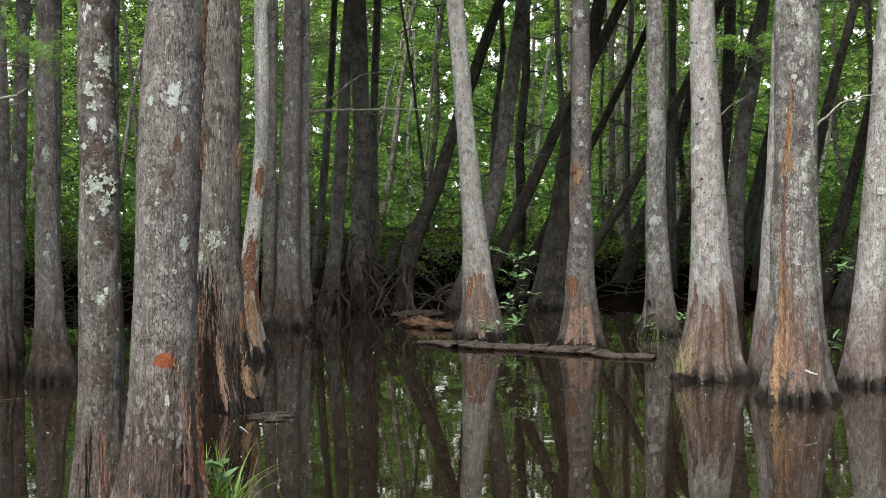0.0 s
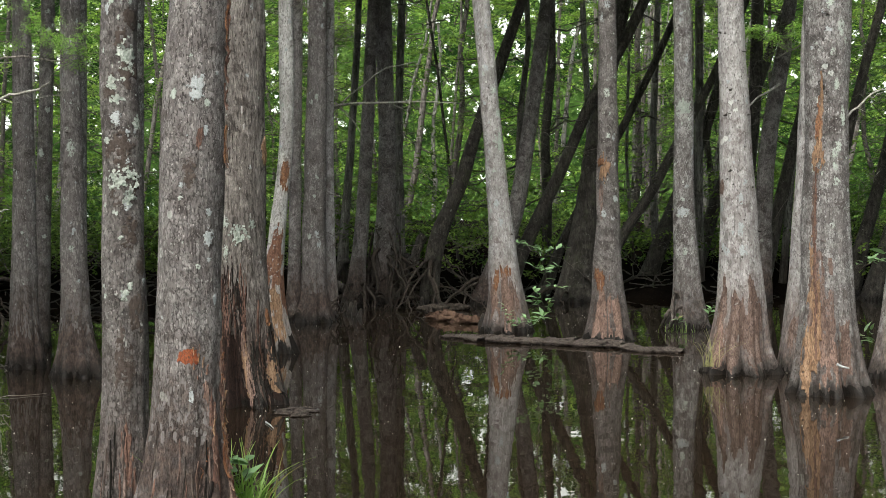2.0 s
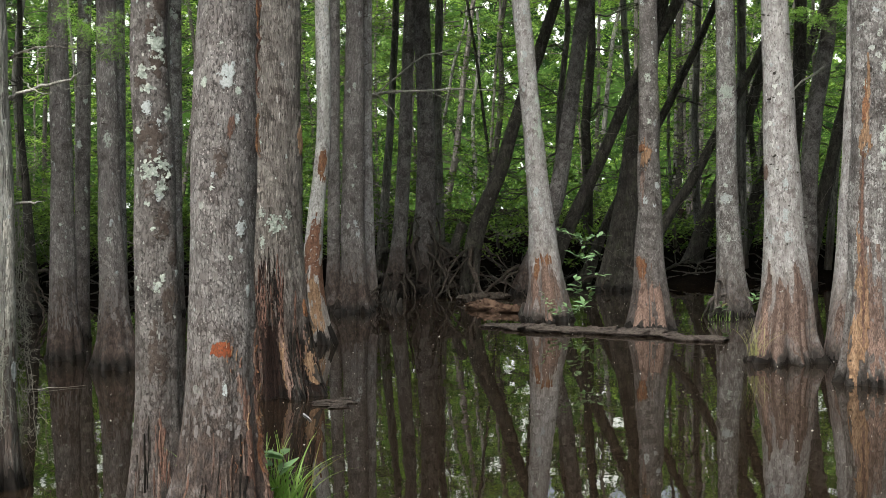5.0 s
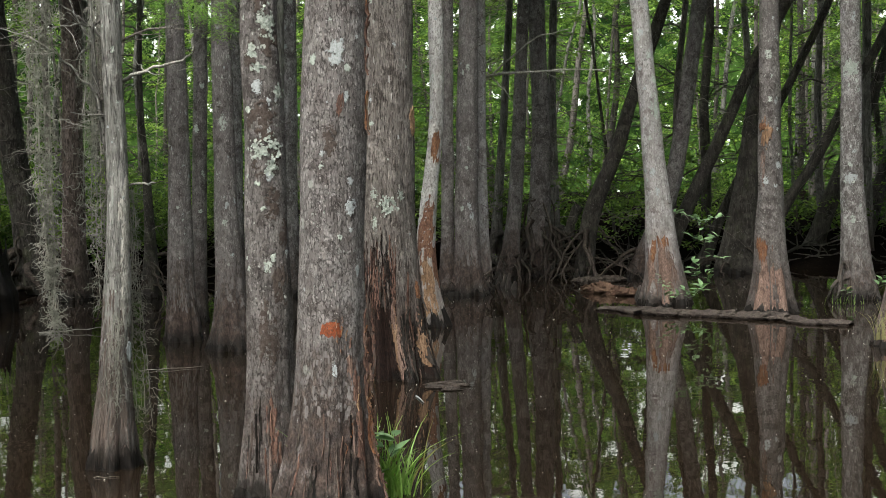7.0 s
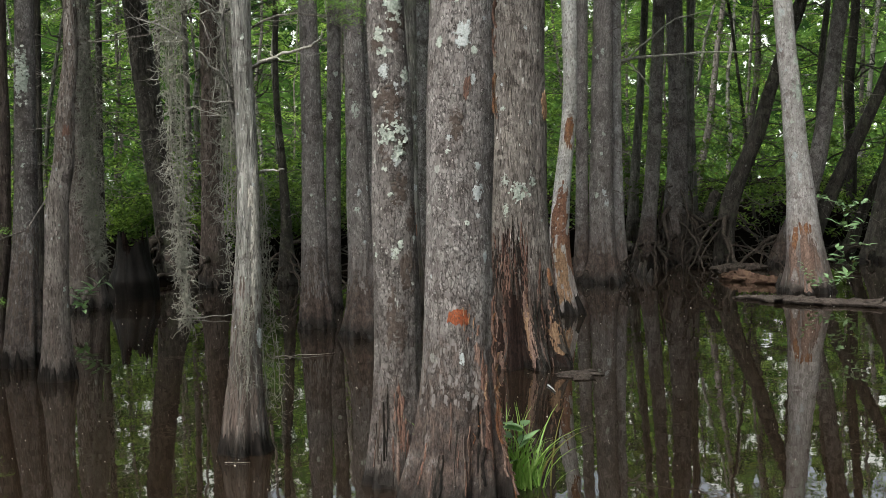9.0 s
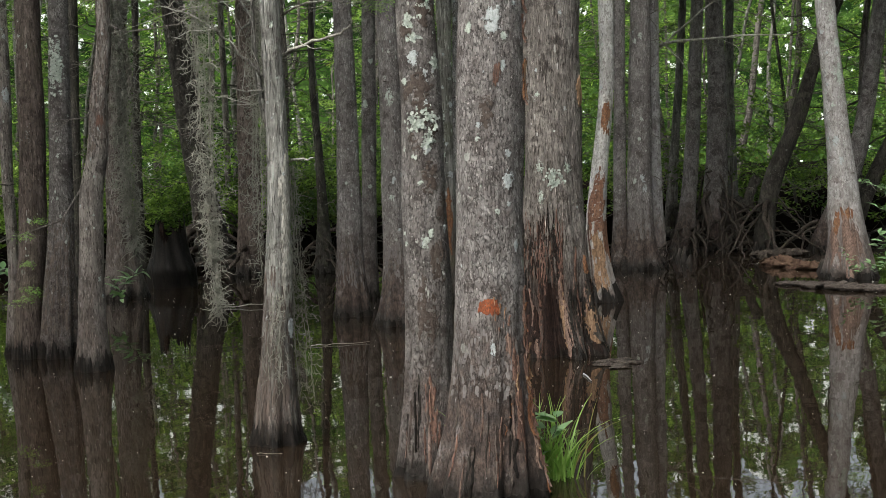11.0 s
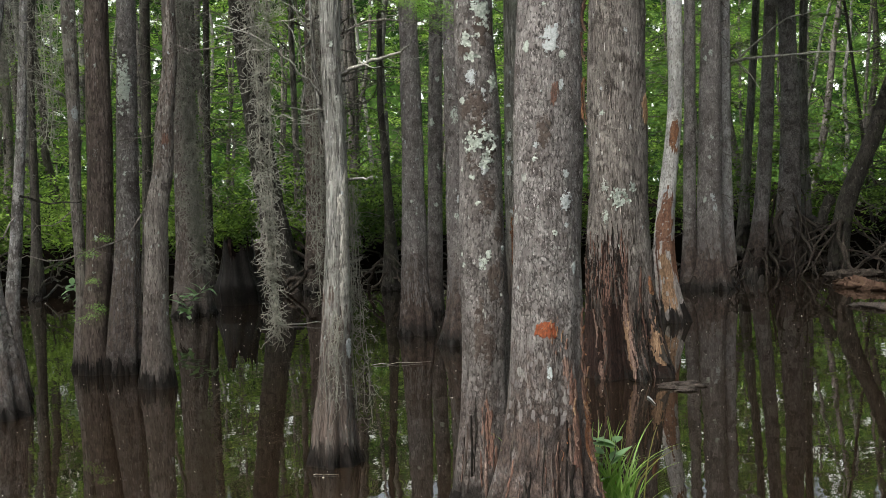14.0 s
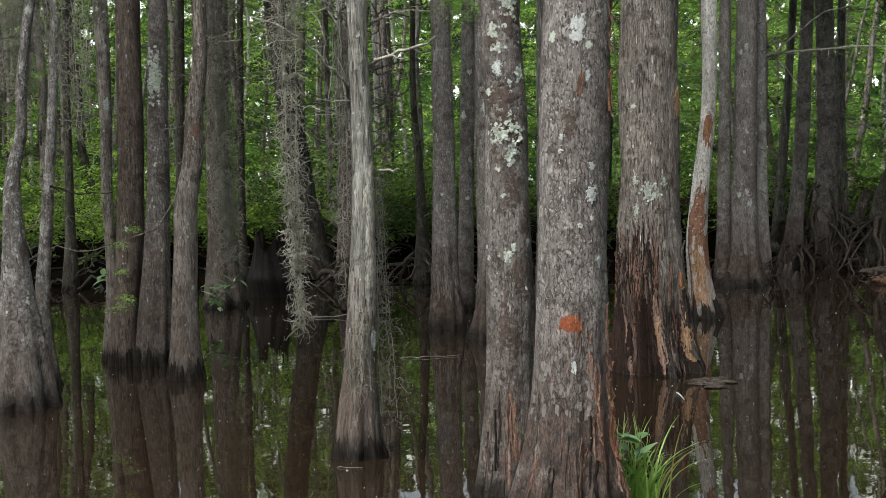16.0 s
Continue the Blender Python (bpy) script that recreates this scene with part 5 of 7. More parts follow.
sprinkle("C", 14, 0.9, 4.6, 0.05, 42, (LICHEN, LICHEN_WHITE))
sprinkle("D", 14, 1.0, 4.2, 0.05, 43, (LICHEN_WHITE,))
sprinkle("E", 20, 1.0, 3.9, 0.045, 44, (LICHEN, LICHEN_WHITE))
sprinkle("R", 12, 0.8, 3.6, 0.05, 45, (LICHEN_WHITE, LICHEN))
sprinkle("P", 16, 0.8, 5.4, 0.06, 46, (LICHEN, LICHEN_WHITE))
sprinkle("T2b", 10, 1.0, 4.5, 0.05, 47, (LICHEN,))
sprinkle("O", 8, 1.6, 4.2, 0.04, 48, (LICHEN_WHITE, LICHEN))
sprinkle("K4", 10, 0.8, 4.2, 0.04, 49, (LICHEN,))
sprinkle("M", 10, 0.4, 2.5, 0.02, 50, (LICHEN, LICHEN_WHITE))

crust("N", 1.34, 0.55, 0.055, 0.084, LICHEN_WHITE, 1)
crust("N", 1.45, 0.54, 0.033, 0.035, LICHEN_WHITE, 2)
crust("N", 1.99, 0.03, 0.079, 0.121, LICHEN_WHITE, 3, lobed=0.45)
crust("N", 1.93, 0.37, 0.027, 0.033, LICHEN, 4)
crust("N", 1.97, -0.72, 0.041, 0.047, LICHEN, 5)
crust("N", 1.81, 0.38, 0.025, 0.051, LICHEN_WHITE, 6)
crust("N", 1.78, 0.17, 0.033, 0.098, RED_BARK, 7, name="scar", label="reddish scar in the bark", streak=5.0)
crust("N", 1.62, -0.12, 0.066, 0.140, SCORCH, 8, name="dark_patch", lobed=0.5)
crust("N", 0.82, 0.0, 0.10, 0.07, WOUND, 9, name="wound", lobed=0.25, label="bright orange wound in the bark", streak=5.0)
flecked = np.random.default_rng(33)
for k in range(8):
    z, u = flecked.uniform(0.70, 0.86), flecked.uniform(0.08, 0.58)
    peel("N", z, z + flecked.uniform(0.02, 0.05), u, flecked.uniform(0.005, 0.012), 0.004, (BARE_WOOD, OLD_WOUND, PINK_WOOD, RED_BARK)[k % 4], 1700 + k, "bark_fleck", "frayed fleck of tan and orange bark")
for k in range(7):
    z, u = flecked.uniform(0.25, 0.66), flecked.uniform(0.35, 0.75)
    peel("N", z, z + flecked.uniform(0.03, 0.09), u, flecked.uniform(0.004, 0.010), 0.004, (OLD_WOUND, RED_BARK, PINK_WOOD, BARE_WOOD)[k % 4], 1730 + k, "bark_fleck", "frayed fleck of tan and orange bark")
crust("LN", 0.8, 0.1, 0.10, 0.6, OLD_WOUND, 140, name="stain", label="orange stain on the bark", streak=4.0, lobed=0.7)
crust("N", 0.65, 0.07, 0.024, 0.066, LICHEN_WHITE, 11)
crust("N", 0.53, 0.60, 0.035, 0.260, RED_BARK, 12, name="scar", lobed=0.9, label="reddish stripped bark", streak=5.0)
crust("N", 0.34, 0.69, 0.051, 0.307, RED_BARK, 15, name="scar", lobed=0.9, label="reddish stripped bark", streak=5.0)
crust("N", 0.65, 0.47, 0.026, 0.118, PINK_WOOD, 16, name="wound", lobed=0.9, label="bright orange wound in the bark", streak=5.0)
crust("N", 0.25, 0.30, 0.030, 0.284, PINK_WOOD, 17, name="scar", lobed=0.9, label="reddish stripped bark", streak=6.0)
crust("N", 1.07, 0.73, 0.027, 0.047, LICHEN_WHITE, 13)
rng = np.random.default_rng(800)
for k in range(64):
    low = rng.choice((rng.uniform(0.02, 0.75), rng.uniform(1.6, 2.5)), p=(0.65, 0.35))
    peel("N", low, low + rng.uniform(0.06, 0.17), rng.uniform(0.90, 0.99), rng.uniform(0.005, 0.015), rng.uniform(0.003, 0.016), (OLD_WOUND, RED_BARK, BARE_WOOD, RED_BARK, PINK_WOOD)[k % 5], 1801 + k)
for k, (low, high, u) in enumerate(((0.05, 0.7, 0.7), (0.0, 0.55, 0.45), (0.02, 0.62, 0.14), (0.5, 0.95, 0.9), (0.3, 0.8, 0.55), (0.0, 0.5, 0.3), (0.05, 0.6, -0.55), (0.1, 0.45, 0.82), (0.0, 0.4, 0.6))):
    peel("S", low, high, u, rng.uniform(0.025, 0.045), rng.uniform(0.015, 0.04), (BARK_FURROW, BARK_ROTTEN, PINK_WOOD, BARK_FURROW, RED_BARK, BARK_ROTTEN)[k % 6], 820 + k, label="strip of bark or wood peeling off")
peel("O", 0.15, 0.9, -0.6, 0.03, 0.02, RED_BARK, 810)
peel("E", 1.9, 2.55, -0.28, 0.03, 0.03, BARE_WOOD, 811)
peel("E", 0.3, 1.8, -0.36, 0.03, 0.02, RED_BARK, 812)
rosette("L1", 1.61, -0.03, 0.17, 0.13, 0.015, LICHEN, 20)
rosette("L1", 1.52, 0.28, 0.07, 0.10, 0.014, LICHEN, 21)
crust("L1", 1.89, -0.28, 0.053, 0.076, LICHEN_WHITE, 22)
rosette("L1", 2.19, 0.37, 0.10, 0.16, 0.014, LICHEN, 23)
rosette("L1", 2.06, -0.44, 0.07, 0.08, 0.013, LICHEN, 24)
rosette("L1", 1.98, -0.18, 0.07, 0.05, 0.013, LICHEN, 25)
rosette("L1", 1.87, 0.75, 0.06, 0.07, 0.013, LICHEN, 26)
crust("L1", 1.79, -0.74, 0.039, 0.035, LICHEN, 27)
crust("L1", 1.07, 0.02, 0.041, 0.056, LICHEN, 28, lobed=0.5)
crust("L1", 1.45, -0.42, 0.034, 0.025, LICHEN, 29)
crust("L1", 1.77, -0.02, 0.111, 0.101, SCORCH, 30, name="dark_patch", lobed=0.5)
crust("L1", 2.09, 0.49, 0.114, 0.126, SCORCH, 31, name="dark_patch", lobed=0.5)
crust("L1", 1.36, 0.36, 0.081, 0.152, SCORCH, 32, name="dark_patch", lobed=0.5)
crust("L1", 0.70, 0.06, 0.082, 0.178, SCORCH, 33, name="dark_patch", lobed=0.5)
crust("L1", 0.77, -0.16, 0.066, 0.297, SCORCH, 36, name="dark_patch", lobed=0.9, streak=3.0, out=0.001)
crust("L1", 0.72, 0.28, 0.051, 0.244, SCORCH, 38, name="dark_patch", lobed=0.9, streak=3.0, out=0.001)
crust("L1", 0.98, 0.45, 0.080, 0.244, SCORCH, 37, name="dark_patch", lobed=0.7, streak=2.5)
rutted = np.random.default_rng(71)
for k in range(30):
    key = ("L1", "N")[k % 2]
    low = rutted.uniform(-0.02, 0.28)
    peel(key, low, low + rutted.uniform(0.10, 0.30), rutted.uniform(-0.85, 0.6), rutted.uniform(0.006, 0.016), 0.006, (RED_BARK, BARK_ROTTEN, STRIPPED, BARK_RUST, WET_SHADE_BARK)[k % 5], 1760 + k, "bark_fibre", "reddish fibre of bark at the wet foot")
crust("L1", 0.38, -0.03, 0.036, 0.204, RED_BARK, 34, name="scar", label="reddish scar in the bark", streak=5.0)
crust("L1", 0.29, 0.15, 0.041, 0.256, RED_BARK, 35, name="scar", lobed=0.5, label="reddish scar in the bark", streak=5.0)
rosette("S", 1.29, 0.07, 0.15, 0.17, 0.02, LICHEN, 40)
rosette("S", 1.37, 0.52, 0.07, 0.08, 0.018, LICHEN, 41)
crust("S", 1.38, -0.40, 0.054, 0.082, LICHEN, 42, lobed=0.5, out=0.004)
crust("S", 1.17, -0.40, 0.054, 0.107, LICHEN, 43, lobed=0.5, out=0.004)
crust("S", 1.93, 0.89, 0.061, 0.213, BARE_WOOD, 44, name="torn_wood", label="pale torn strip of wood", out=0.014, streak=5.0)
# Near-black strips of rot over shallow dents paint in the hollow's dark.
crust("S", 0.20, -0.97, 0.239, 0.682, SHADED_ROT, 450, name="rotten_wood", label="rotten wood at the foot, dark of the hollow put into its colour", lobed=0.15, streak=7.0, out=0.009)
crust("S", 0.18, -0.89, 0.190, 0.648, SHADED_ROT, 451, name="rotten_wood", label="rotten wood at the foot, dark of the hollow put into its colour", lobed=0.15, streak=7.0, out=0.009)
crust("S", 0.17, -0.81, 0.122, 0.635, SHADED_ROT, 452, name="rotten_wood", label="rotten wood at the foot, dark of the hollow put into its colour", lobed=0.15, streak=7.0, out=0.009)
crust("S", 0.17, -0.72, 0.134, 0.623, SHADED_ROT, 453, name="rotten_wood", label="rotten wood at the foot, dark of the hollow put into its colour", lobed=0.15, streak=7.0, out=0.009)
crust("S", 0.17, -0.64, 0.104, 0.639, SHADED_ROT, 454, name="rotten_wood", label="rotten wood at the foot, dark of the hollow put into its colour", lobed=0.15, streak=7.0, out=0.009)
crust("S", 0.19, -0.55, 0.086, 0.672, SHADED_ROT, 455, name="rotten_wood", label="rotten wood at the foot, dark of the hollow put into its colour", lobed=0.15, streak=7.0, out=0.009)
crust("S", 0.16, -0.47, 0.090, 0.605, SHADED_ROT, 456, name="rotten_wood", label="rotten wood at the foot, dark of the hollow put into its colour", lobed=0.15, streak=7.0, out=0.009)
crust("S", 0.26, -0.37, 0.090, 0.813, SHADED_ROT, 457, name="rotten_wood", label="rotten wood at the foot, dark of the hollow put into its colour", lobed=0.15, streak=7.0, out=0.009)
crust("S", 0.21, -0.29, 0.083, 0.717, SHADED_ROT, 458, name="rotten_wood", label="rotten wood at the foot, dark of the hollow put into its colour", lobed=0.15, streak=7.0, out=0.009)
crust("S", 0.22, -0.20, 0.072, 0.742, SHADED_ROT, 459, name="rotten_wood", label="rotten wood at the foot, dark of the hollow put into its colour", lobed=0.15, streak=7.0, out=0.009)
crust("S", 0.20, -0.12, 0.080, 0.692, SHADED_ROT, 460, name="rotten_wood", label="rotten wood at the foot, dark of the hollow put into its colour", lobed=0.15, streak=7.0, out=0.009)
crust("S", 0.27, -0.01, 0.079, 0.841, SHADED_ROT, 461, name="rotten_wood", label="rotten wood at the foot, dark of the hollow put into its colour", lobed=0.15, streak=7.0, out=0.009)
crust("S", 0.06, 0.31, 0.052, 0.375, SHADED_ROT, 470, name="rotten_wood", label="rotten wood at the foot, dark of the hollow put into its colour", lobed=0.4, streak=7.0, out=0.006)
crust("S", 0.14, 0.62, 0.058, 0.457, SHADED_ROT, 471, name="rotten_wood", label="rotten wood at the foot, dark of the hollow put into its colour", lobed=0.4, streak=7.0, out=0.006)
crust("S", 0.01, 0.76, 0.089, 0.291, SHADED_ROT, 472, name="rotten_wood", label="rotten wood at the foot, dark of the hollow put into its colour", lobed=0.4, streak=7.0, out=0.006)
crust("S", -0.05, 0.90, 0.151, 0.208, SHADED_ROT, 473, name="rotten_wood", label="rotten wood at the foot, dark of the hollow put into its colour", lobed=0.4, streak=7.0, out=0.006)


def fibre(key, z, u, wide, high, material, seed, stand=0.008):
    """A thin strand of bark hanging down a trunk."""
    return peel(key, z - high / 2, z + high / 2, u, wide, stand, material, seed, "bark_fibre", "thin fibre of bark hanging loose")


fibre("S", 0.72, -0.22, 0.026, 0.354, BARK_ROTTEN, 880)
fibre("S", 0.74, -0.77, 0.039, 0.246, SHADED_ROT, 881)
fibre("S", 0.77, -0.84, 0.023, 0.275, BARK_FURROW, 882)
fibre("S", 0.73, -0.66, 0.022, 0.321, WET_SHADE_BARK, 883)
fibre("S", 0.72, -0.47, 0.019, 0.375, RED_BARK, 884)
fibre("S", 0.67, -0.71, 0.030, 0.313, BARK_ROTTEN, 885)
fibre("S", 0.67, -0.97, 0.048, 0.400, SHADED_ROT, 886)
fibre("S", 0.76, -0.80, 0.035, 0.346, BARK_FURROW, 887)
fibre("S", 0.61, -0.47, 0.024, 0.208, WET_SHADE_BARK, 888)
fibre("S", 0.68, -0.97, 0.060, 0.371, RED_BARK, 889)
fibre("S", 0.72, -0.07, 0.025, 0.374, BARK_ROTTEN, 890)
fibre("S", 0.76, -0.08, 0.021, 0.299, SHADED_ROT, 891)
fibre("S", 0.67, -0.97, 0.036, 0.396, BARK_FURROW, 892)
fibre("S", 0.67, 0.08, 0.025, 0.428, WET_SHADE_BARK, 893)
fibre("S", 0.65, 0.14, 0.013, 0.212, RED_BARK, 894)
fibre("S", 0.74, -0.71, 0.024, 0.312, BARK_ROTTEN, 895)
fibre("S", 0.64, -0.11, 0.021, 0.391, SHADED_ROT, 896)
fibre("S", 0.56, -0.00, 0.025, 0.341, BARK_FURROW, 897)
fibre("S", 0.70, -0.88, 0.027, 0.404, WET_SHADE_BARK, 898)
fibre("S", 0.72, -0.17, 0.021, 0.254, RED_BARK, 899)
fibre("S", 0.73, 0.00, 0.021, 0.399, BARK_ROTTEN, 900)
fibre("S", 0.75, -0.51, 0.024, 0.495, SHADED_ROT, 901)
fibre("S", 0.38, 0.65, 0.016, 0.370, BARK_FURROW, 910)
fibre("S", 0.09, 0.97, 0.059, 0.287, BARE_WOOD, 911)
fibre("S", 0.09, 0.76, 0.019, 0.291, BARK_ROTTEN, 912)
fibre("S", 0.19, 0.13, 0.025, 0.525, PINK_WOOD, 913)
fibre("S", 0.08, 0.00, 0.021, 0.334, BARK_FURROW, 914)
fibre("S", 0.13, 0.40, 0.027, 0.449, BARK_BROWN, 915)
fibre("S", 0.14, 0.21, 0.013, 0.237, BARK_FURROW, 916)
fibre("S", 0.36, 0.97, 0.047, 0.382, BARE_WOOD, 917)
fibre("S", 0.14, 0.95, 0.071, 0.274, BARK_ROTTEN, 918)
fibre("S", 0.24, 0.20, 0.021, 0.296, PINK_WOOD, 919)
fibre("S", 0.25, 0.29, 0.022, 0.237, BARK_FURROW, 920)
fibre("S", 0.14, 0.22, 0.017, 0.450, BARK_BROWN, 921)
fibre("S", 0.21, 0.94, 0.058, 0.448, BARK_FURROW, 922)
fibre("S", 0.32, 0.93, 0.066, 0.353, BARE_WOOD, 923)
fibre("S", 0.41, 0.84, 0.045, 0.282, BARK_ROTTEN, 924)
fibre("S", 0.14, 0.89, 0.055, 0.299, PINK_WOOD, 925)
fibre("S", 0.19, -0.57, 0.031, 0.626, PINK_WOOD, 930, 0.02)
# Dark strands carry the painted dark of the hollow up into the bark.
streaky = np.random.default_rng(51)
for k in range(64):
    u, z, h = streaky.uniform(-0.98, 0.22), streaky.uniform(0.62, 0.90), streaky.uniform(0.22, 0.5)
    fibre("S", z, u, streaky.uniform(0.010, 0.022), h, (SHADED_ROT, WET_SHADE_BARK, SHADED_ROT, RED_BARK)[k % 4 if k % 8 else 3], 2000 + k, 0.004)
for k in range(40):
    u, z, h = streaky.uniform(0.15, 0.95), streaky.uniform(0.05, 0.42), streaky.uniform(0.18, 0.4)
    fibre("S", z, u, streaky.uniform(0.008, 0.02), h, (SHADED_ROT, BARK_ROTTEN, WET_SHADE_BARK, PINK_WOOD)[k % 4], 2100 + k, 0.006)
crust("S", 0.33, 0.10, 0.046, 0.455, BARE_WOOD, 46, name="torn_wood", out=0.014, streak=5.0)
crust("S", 0.21, -0.56, 0.035, 0.539, RED_BARK, 47, name="torn_wood", out=0.014, streak=5.0)
crust("S", 0.26, 0.82, 0.091, 0.412, BARE_WOOD, 48, name="torn_wood", out=0.014, streak=5.0)
crust("S", 0.66, 0.84, 0.035, 0.13, OLD_WOUND, 49, name="torn_wood", out=0.014, streak=5.0)
crust("O", 1.86, 0.28, 0.105, 0.359, OLD_WOUND, 60, name="wound", label="orange wound in the bark", streak=5.0)
crust("O", 0.96, 0.07, 0.192, 0.619, RUST, 61, name="peeled_bark", lobed=0.2, streak=5.0)
crust("O", 0.40, 0.07, 0.15, 0.66, BARE_WOOD, 62, name="torn_wood", lobed=0.7, streak=5.0)
crust("O", 0.62, 0.91, 0.134, 0.451, RUST, 63, name="peeled_bark", streak=5.0)
crust("O", 1.30, -0.21, 0.069, 0.056, LICHEN_WHITE, 64)
crust("A", 0.37, -0.25, 0.287, 0.695, PINK_WOOD, 69, name="scar", lobed=0.7, streak=5.0)
crust("A", 0.65, -0.47, 0.188, 0.320, OLD_WOUND, 70, name="wound", lobed=0.6, label="orange wound in the bark", out=0.004, streak=5.0)
crust("A", 0.75, 0.20, 0.099, 0.139, OLD_WOUND, 71, name="wound", lobed=0.6, out=0.004, streak=5.0)
crust("A", 0.44, 0.34, 0.133, 0.417, STRIPPED, 72, name="scar", lobed=0.5, streak=5.0)
crust("A", 1.56, -0.20, 0.071, 0.118, LICHEN_WHITE, 73)
crust("A", 1.34, 0.07, 0.056, 0.097, LICHEN_WHITE, 74)
rosette("A", 2.34, 0.59, 0.11, 0.32, 0.024, LICHEN, 75)
crust("A", 2.94, 0.49, 0.072, 0.139, LICHEN, 76, lobed=0.5)
crust("A", 2.67, 0.75, 0.095, 0.111, LICHEN, 77, lobed=0.5)
crust("B", 0.34, -0.18, 0.329, 0.907, PINK_WOOD, 80, name="torn_wood", lobed=0.7, label="stripped tan wood", streak=5.0)
crust("B", 0.70, -0.60, 0.146, 0.285, OLD_WOUND, 81, name="wound", lobed=0.5, out=0.012, streak=5.0)
crust("B", 1.96, -0.48, 0.177, 0.286, BARE_WOOD, 82, name="torn_wood", lobed=0.7, label="broken orange-tan wound", out=0.012, streak=5.0)
crust("B", 2.03, -0.70, 0.146, 0.091, OLD_WOUND, 83, name="wound", out=0.016, streak=5.0)
crust("B", 1.63, -0.61, 0.073, 0.416, STRIPPED, 84, name="scar", streak=5.0)
crust("B", 1.44, -0.34, 0.076, 0.097, LICHEN_WHITE, 85)
crust("B", 1.61, 0.70, 0.073, 0.097, LICHEN_WHITE, 86)
crust("B", 2.81, -0.06, 0.078, 0.104, LICHEN, 87)
crust("B", 3.80, -0.06, 0.078, 0.116, LICHEN_WHITE, 88)
crust("C", 1.46, -0.07, 0.152, 0.144, LICHEN_WHITE, 90, lobed=0.2)
crust("C", 1.78, 0.27, 0.060, 0.050, LICHEN_WHITE, 91)
rosette("C", 2.78, -0.11, 0.22, 0.26, 0.026, LICHEN, 92)
crust("C", 0.96, -0.07, 0.072, 0.101, LICHEN, 93)
crust("D", 1.33, 0.15, 0.057, 0.067, LICHEN_WHITE, 95)
crust("D", 1.11, 0.20, 0.084, 0.103, LICHEN_WHITE, 96, lobed=0.5)
crust("D", 1.57, 0.17, 0.052, 0.124, LICHEN_WHITE, 97, lobed=0.5)
crust("D", 0.57, -0.78, 0.117, 0.725, STRIPPED, 98, name="scar", lobed=0.4, streak=5.0)
crust("D", 1.68, -0.97, 0.148, 0.155, STRIPPED, 99, name="scar", lobed=0.4, streak=5.0)
crust("D", 0.36, -0.13, 0.313, 0.621, STRIPPED, 101, name="scar", lobed=0.8, streak=5.0)
crust("D", 0.42, 0.57, 0.213, 0.773, STRIPPED, 102, name="scar", lobed=0.8, streak=5.0)
crust("D", 0.25, -0.76, 0.129, 0.571, PINK_WOOD, 100, name="torn_wood", lobed=0.7, streak=5.0)
crust("E", 2.16, -0.39, 0.045, 0.411, OLD_WOUND, 110, name="torn_wood", out=0.016, label="torn orange-tan wood", streak=5.0)
crust("E", 1.89, -0.35, 0.098, 0.274, BARE_WOOD, 111, name="torn_wood", out=0.010, label="torn orange-tan wood", streak=5.0)
crust("E", 1.40, -0.46, 0.046, 0.779, STRIPPED, 112, name="torn_wood", label="torn orange-tan wood", streak=5.0)
crust("E", 0.76, -0.49, 0.105, 0.780, BARE_WOOD, 113, name="torn_wood", out=0.004, lobed=0.7, label="torn orange-tan wood", streak=5.0)
crust("E", 0.30, -0.52, 0.183, 0.643, BARE_WOOD, 114, name="torn_wood", out=0.012, lobed=0.7, label="torn orange-tan wood", streak=5.0)
crust("E", 0.30, 0.06, 0.138, 0.503, PINK_WOOD, 116, name="scar", lobed=0.7, streak=5.0)
crust("E", 0.67, -0.28, 0.210, 0.917, STRIPPED, 117, name="scar", lobed=0.9, streak=5.0)
crust("E", 0.31, 0.48, 0.156, 0.548, STRIPPED, 115, name="scar", lobed=0.5, streak=5.0)
for k, (z, u, w, h) in enumerate(((3.3, 0.5, 0.07, 0.12), (2.9, 0.62, 0.06, 0.16), (2.45, 0.4, 0.07, 0.10), (2.2, 0.68, 0.05, 0.14), (1.9, 0.35, 0.06, 0.08), (2.7, 0.25, 0.05, 0.06), (3.1, 0.1, 0.06, 0.12))):
    crust("E", z, u, w, h, LICHEN, 120 + k, lobed=0.55)
crust("E2", 0.35, -0.30, 0.109, 0.365, STRIPPED, 130, name="scar", lobed=0.5, streak=5.0)
crust("T", 2.05, -0.10, 0.076, 0.162, LICHEN, 131, lobed=0.5)
rosette("K2", 2.27, -0.34, 0.15, 0.46, 0.02, LICHEN, 132)
crust("K0", 2.09, 0.26, 0.062, 0.116, LICHEN_WHITE, 133)
crust("K3", 1.81, 0.21, 0.067, 0.108, RED_BARK, 134, name="scar", lobed=0.5, streak=5.0)
crust("M", 1.11, 0.91, 0.133, 0.871, DEAD_WOOD, 135, name="bare_strip", lobed=0.15, label="pale bare strip of wood", streak=5.0)
crust("M", 0.60, 0.89, 0.049, 0.105, LICHEN_WHITE, 136, out=0.010)


